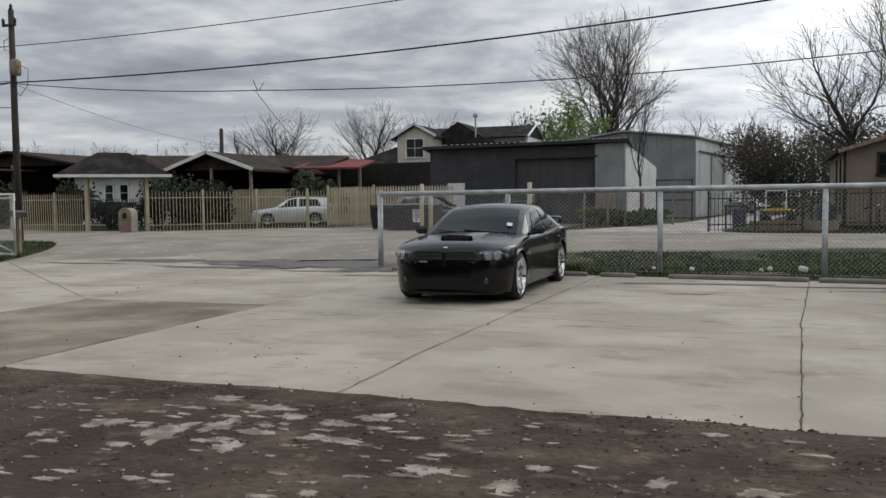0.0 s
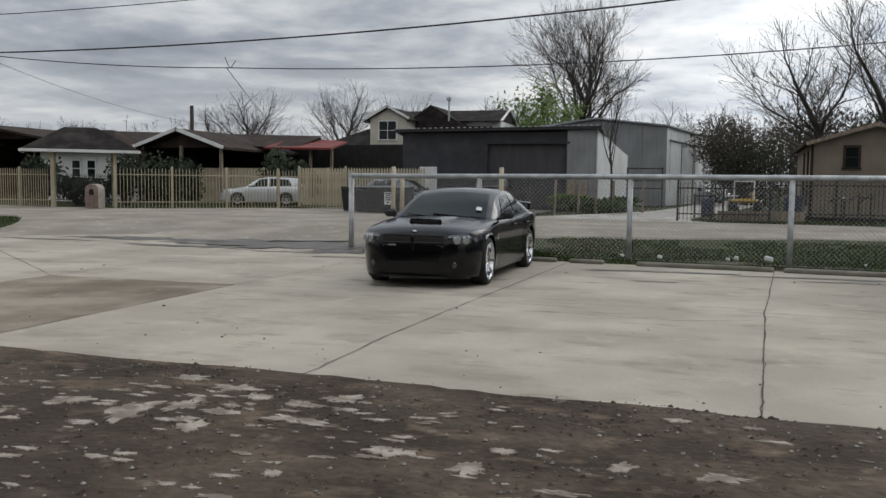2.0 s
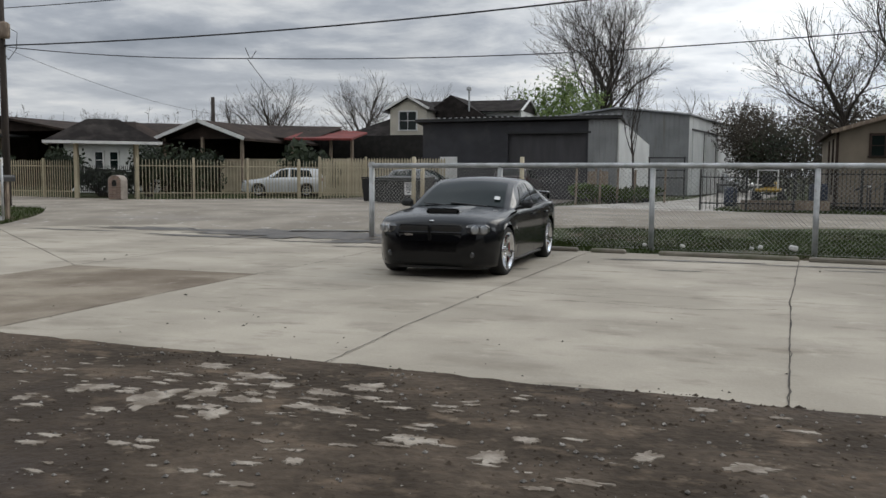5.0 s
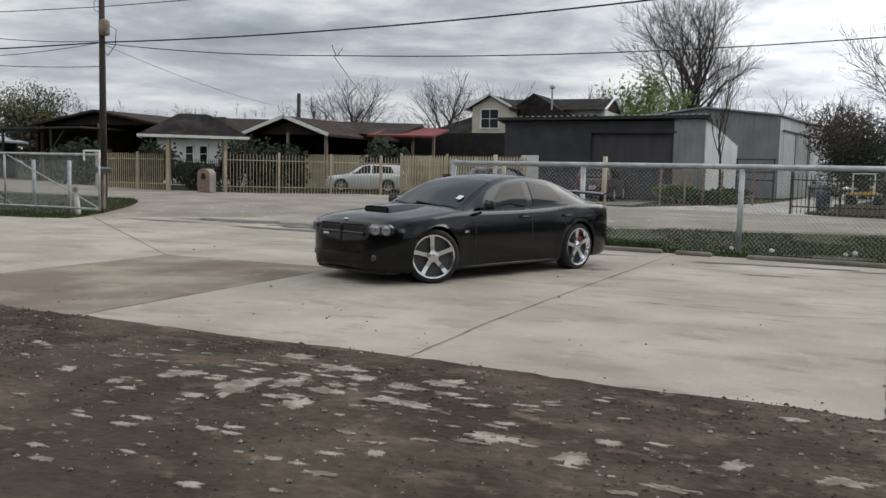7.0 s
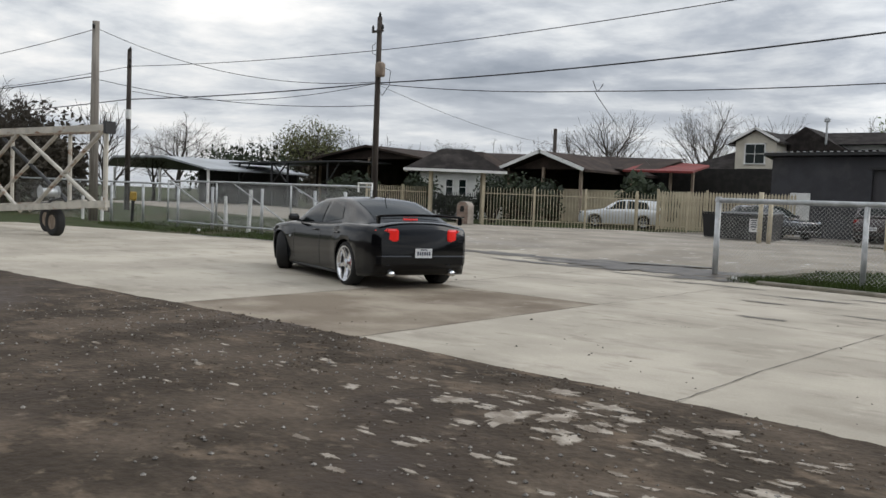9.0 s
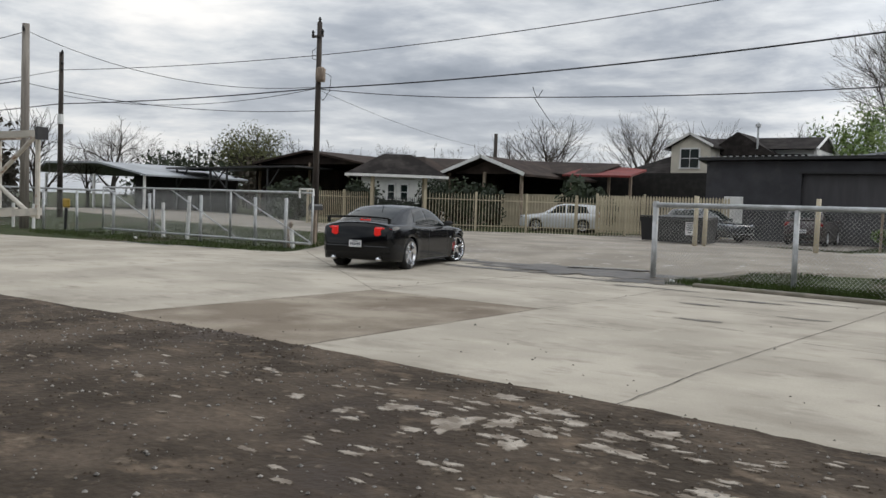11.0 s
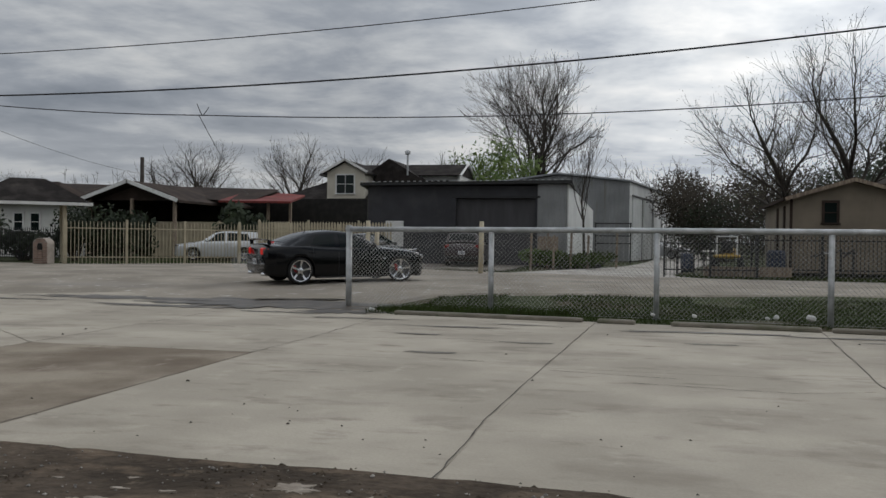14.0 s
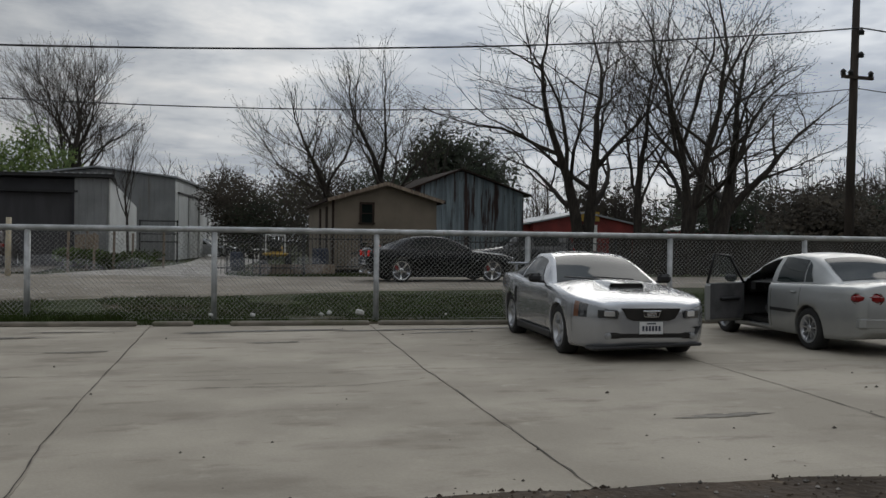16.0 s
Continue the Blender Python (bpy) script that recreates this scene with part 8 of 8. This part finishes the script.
for k, (x, y, w, h) in enumerate(((33, 47, 7, 2.2), (41, 50, 8, 5.2), (44, 52, 11, 6.4), (52, 54, 12, 6.6), (61, 56, 13, 7.4), (70, 58, 13, 7.6), (48, 70, 14, 8.2))):
    bush(x, y, 0.2, w, h, 40 + k, "dark brown tangled thicket across the road", BRUSH if k % 3 else DARKLEAF, 0.2, 5200, 5)

for k, (x, y, w, h) in enumerate(((58, 108, 16, 10.0), (70, 106, 17, 11.5), (82, 104, 17, 11.0), (94, 101, 18, 11.5), (106, 97, 18, 11.0))):
    bush(x, y, 0.2, w, h, 60 + k, "dense dark brown woodland behind the red buildings", BRUSH, 0.32, 5200, 6)

# grass blades on the verges
rnd = random.Random(77)
g = Geo()


def blades(x0, x1, y0, y1, n, h):
    for k in range(n):
        x, y = rnd.uniform(x0, x1), rnd.uniform(y0, y1)
        if noise.noise((x * 0.5, y * 0.8, 2)) < -0.32 or (road_near(x) < y < road_far(x)):
            continue
        z, a, L = ground_z(x, y), rnd.random() * 6.3, h * rnd.uniform(0.4, 1.2)
        dx, dy = math.cos(a) * 0.010, math.sin(a) * 0.010
        g.add([(x - dx, y - dy, z - 0.01), (x + dx, y + dy, z - 0.01), (x + rnd.gauss(0, L * 0.4), y + rnd.gauss(0, L * 0.4), z + L)], [(0, 1, 2)])


blades(-5.3, 16, 16.0, 21.0, 46000, 0.07)
blades(-5.9, -2, 16.2, 17.4, 4500, 0.16)
blades(-30, -17.1, 15.6, 22.5, 14000, 0.11)
blades(0.6, 16, 29.8, 34, 9000, 0.12)
blades(-14, -5.6, 33.0, 34.6, 2500, 0.12)
blades(-24, -13.5, 31.4, 38.5, 2500, 0.15)
tagged(part("grass", g, BLADE), "short patchy green grass on the verges", "grass", kind="stuff")


# ---------------------------------------------------------------- tyre smoke, in rigid puffs
def smoke_puff(rn, size):
    """A lump of thin smoke: one rounded, uneven shell."""
    g = Geo()
    r = size * rn.uniform(0.8, 1.25)
    rows = []
    for i in range(13):
        th = math.pi * i / 12
        row = []
        for j in range(20):
            ph = 2 * math.pi * j / 20
            d = Vector((math.sin(th) * math.cos(ph), math.sin(th) * math.sin(ph), math.cos(th)))
            w = r * (1 + 0.3 * noise.noise(d * 1.7 + Vector((r * 40, 0, 0))))
            row.append((d.x * w * 1.7, d.y * w * 1.2, d.z * w * 0.75))
        rows.append(row)
    g.loft(rows, True)
    return g


smoke_rn = random.Random(9)
PUFFS = []
for k in range(20):
    t_out = 13.9 + 2.05 * (k / 19)
    ob = part("smoke_puff", smoke_puff(smoke_rn, 0.34), SMOKE, smooth=True)
    tagged(ob, "thin pale drift of tyre smoke over the road", "smoke", "tyre smoke", "stuff")
    PUFFS.append((ob, t_out, -1.5 + smoke_rn.uniform(-0.05, 0.25), smoke_rn.uniform(-0.28, 0.28), smoke_rn.uniform(0.52, 0.64),
                  smoke_rn.uniform(-0.9, -0.1), smoke_rn.uniform(-0.35, 0.35), smoke_rn.uniform(0.02, 0.3)))


def drift(state, height):
    """Each puff rides in the car until it is let go, then drifts and slows."""
    for ob, t_out, lx, ly, lz, vx, vy, vz in PUFFS:
        rows = []
        for t in [0.0, 4.2] + [round(4.4 + 0.2 * k, 2) for k in range(59)]:
            q = min(t, t_out)
            x, y, a = state(q)
            c, s = math.cos(radians(a)), math.sin(radians(a))
            age = max(0.0, t - t_out)
            far = 1.3 * (1 - math.exp(-age / 1.3))
            drop = min(age / 0.25, 1.0)
            px, py = x + c * lx - s * ly, y + s * lx + c * ly
            rows.append((t, pose(px + vx * far - c * 1.3 * drop, py + vy * far - s * 1.3 * drop, height(x, y, a)[0] + lz - 0.28 * drop + vz * far, 0, 0, a + 40 * vy * far)))
        walk(ob, rows)


# ---------------------------------------------------------------- what moves
CAR_ROWS = [(0.0, -2.99, 13.32, 269.0), (4.2, -3.01, 13.16, 269.4), (5.2, -3.01, 13.08, 269.3), (6.0, -3.17, 12.5, 265.5), (6.5, -3.45, 11.92, 259.7), (7.0, -3.88, 11.3, 247.1),
            (7.5, -4.96, 10.31, 229.1), (8.0, -6.68, 9.6, 207.6), (8.2, -7.41, 9.46, 201.7), (8.7, -9.32, 9.71, 176.7), (9.3, -11.24, 11.28, 144.6), (9.8, -12.03, 12.96, 125.3),
            (10.3, -12.37, 14.43, 113.5), (10.5, -12.36, 14.82, 110.6), (11.0, -12.37, 15.76, 104.2), (11.5, -12.29, 16.59, 100.2), (12.0, -12.15, 17.44, 95.7), (12.5, -11.91, 18.26, 90.9),
            (13.0, -11.25, 19.12, 78.9), (13.5, -10.53, 21.15, 66.7), (14.0, -8.87, 23.28, 42.6), (14.5, -6.57, 25.32, 31.9), (15.0, -3.11, 25.65, 19.6), (15.5, 1.28, 26.5, 12.9),
            (16.0, 6.81, 26.64, 1.7)]


def motions():
    fx, fy, fa = (curve([(r[0], r[k]) for r in CAR_ROWS]) for k in (1, 2, 3))

    def state(t):
        return fx(t), fy(t), fa(t)

    def ground_tilt(x, y, a):
        """Height of the car's middle, and its nose-up angle on the slope."""
        c, s = math.cos(radians(a)), math.sin(radians(a))
        zf, zr = rise(y + 1.525 * s), rise(y - 1.525 * s)
        zl, zq = rise(y + 0.8 * c), rise(y - 0.8 * c)
        return (zf + zr) / 2, -math.degrees(math.atan2(zf - zr, 3.05)), math.degrees(math.atan2(zl - zq, 1.6))

    times = [0.0, 4.2] + [round(4.4 + 0.2 * k, 2) for k in range(59)]
    rows = []
    for t in times:
        x, y, a = state(t)
        z, nose, lean = ground_tilt(x, y, a)
        rows.append((t, pose(x, y, z, lean, nose, a)))
    walk(hero, rows)
    # wheels: rolled angle by the way gone, front wheels steered along the path
    n = 480
    roll, px, py, pa = [0.0], *state(0.0)
    steer = [0.0]
    for k in range(1, n + 1):
        x, y, a = state(k / 30)
        d = math.hypot(x - px, y - py)
        roll.append(roll[-1] + math.degrees(d / HERO_R))
        want = 0.0 if d < 1e-4 else max(-30.0, min(30.0, math.degrees(math.atan2(3.05 * radians(a - pa), d))))
        steer.append(steer[-1] * 0.88 + want * 0.12)
        px, py, pa = x, y, a
    ks = [0, 120] + list(range(126, n + 1))
    for wh, ax, sgn in hero_wheels:
        base = wh.matrix_basis.translation.copy()
        wr = []
        for k in ks:
            turn = steer[k] if ax > 0 else 0.0
            face = 0 if sgn > 0 else 180
            wr.append((k / 30, Matrix.Translation(base) @ Matrix.Rotation(radians(turn + face), 4, "Z") @ Matrix.Rotation(radians(roll[k] * (1 if sgn > 0 else -1)), 4, "Y")))
        walk(wh, wr)
    drift(state, ground_tilt)


motions()
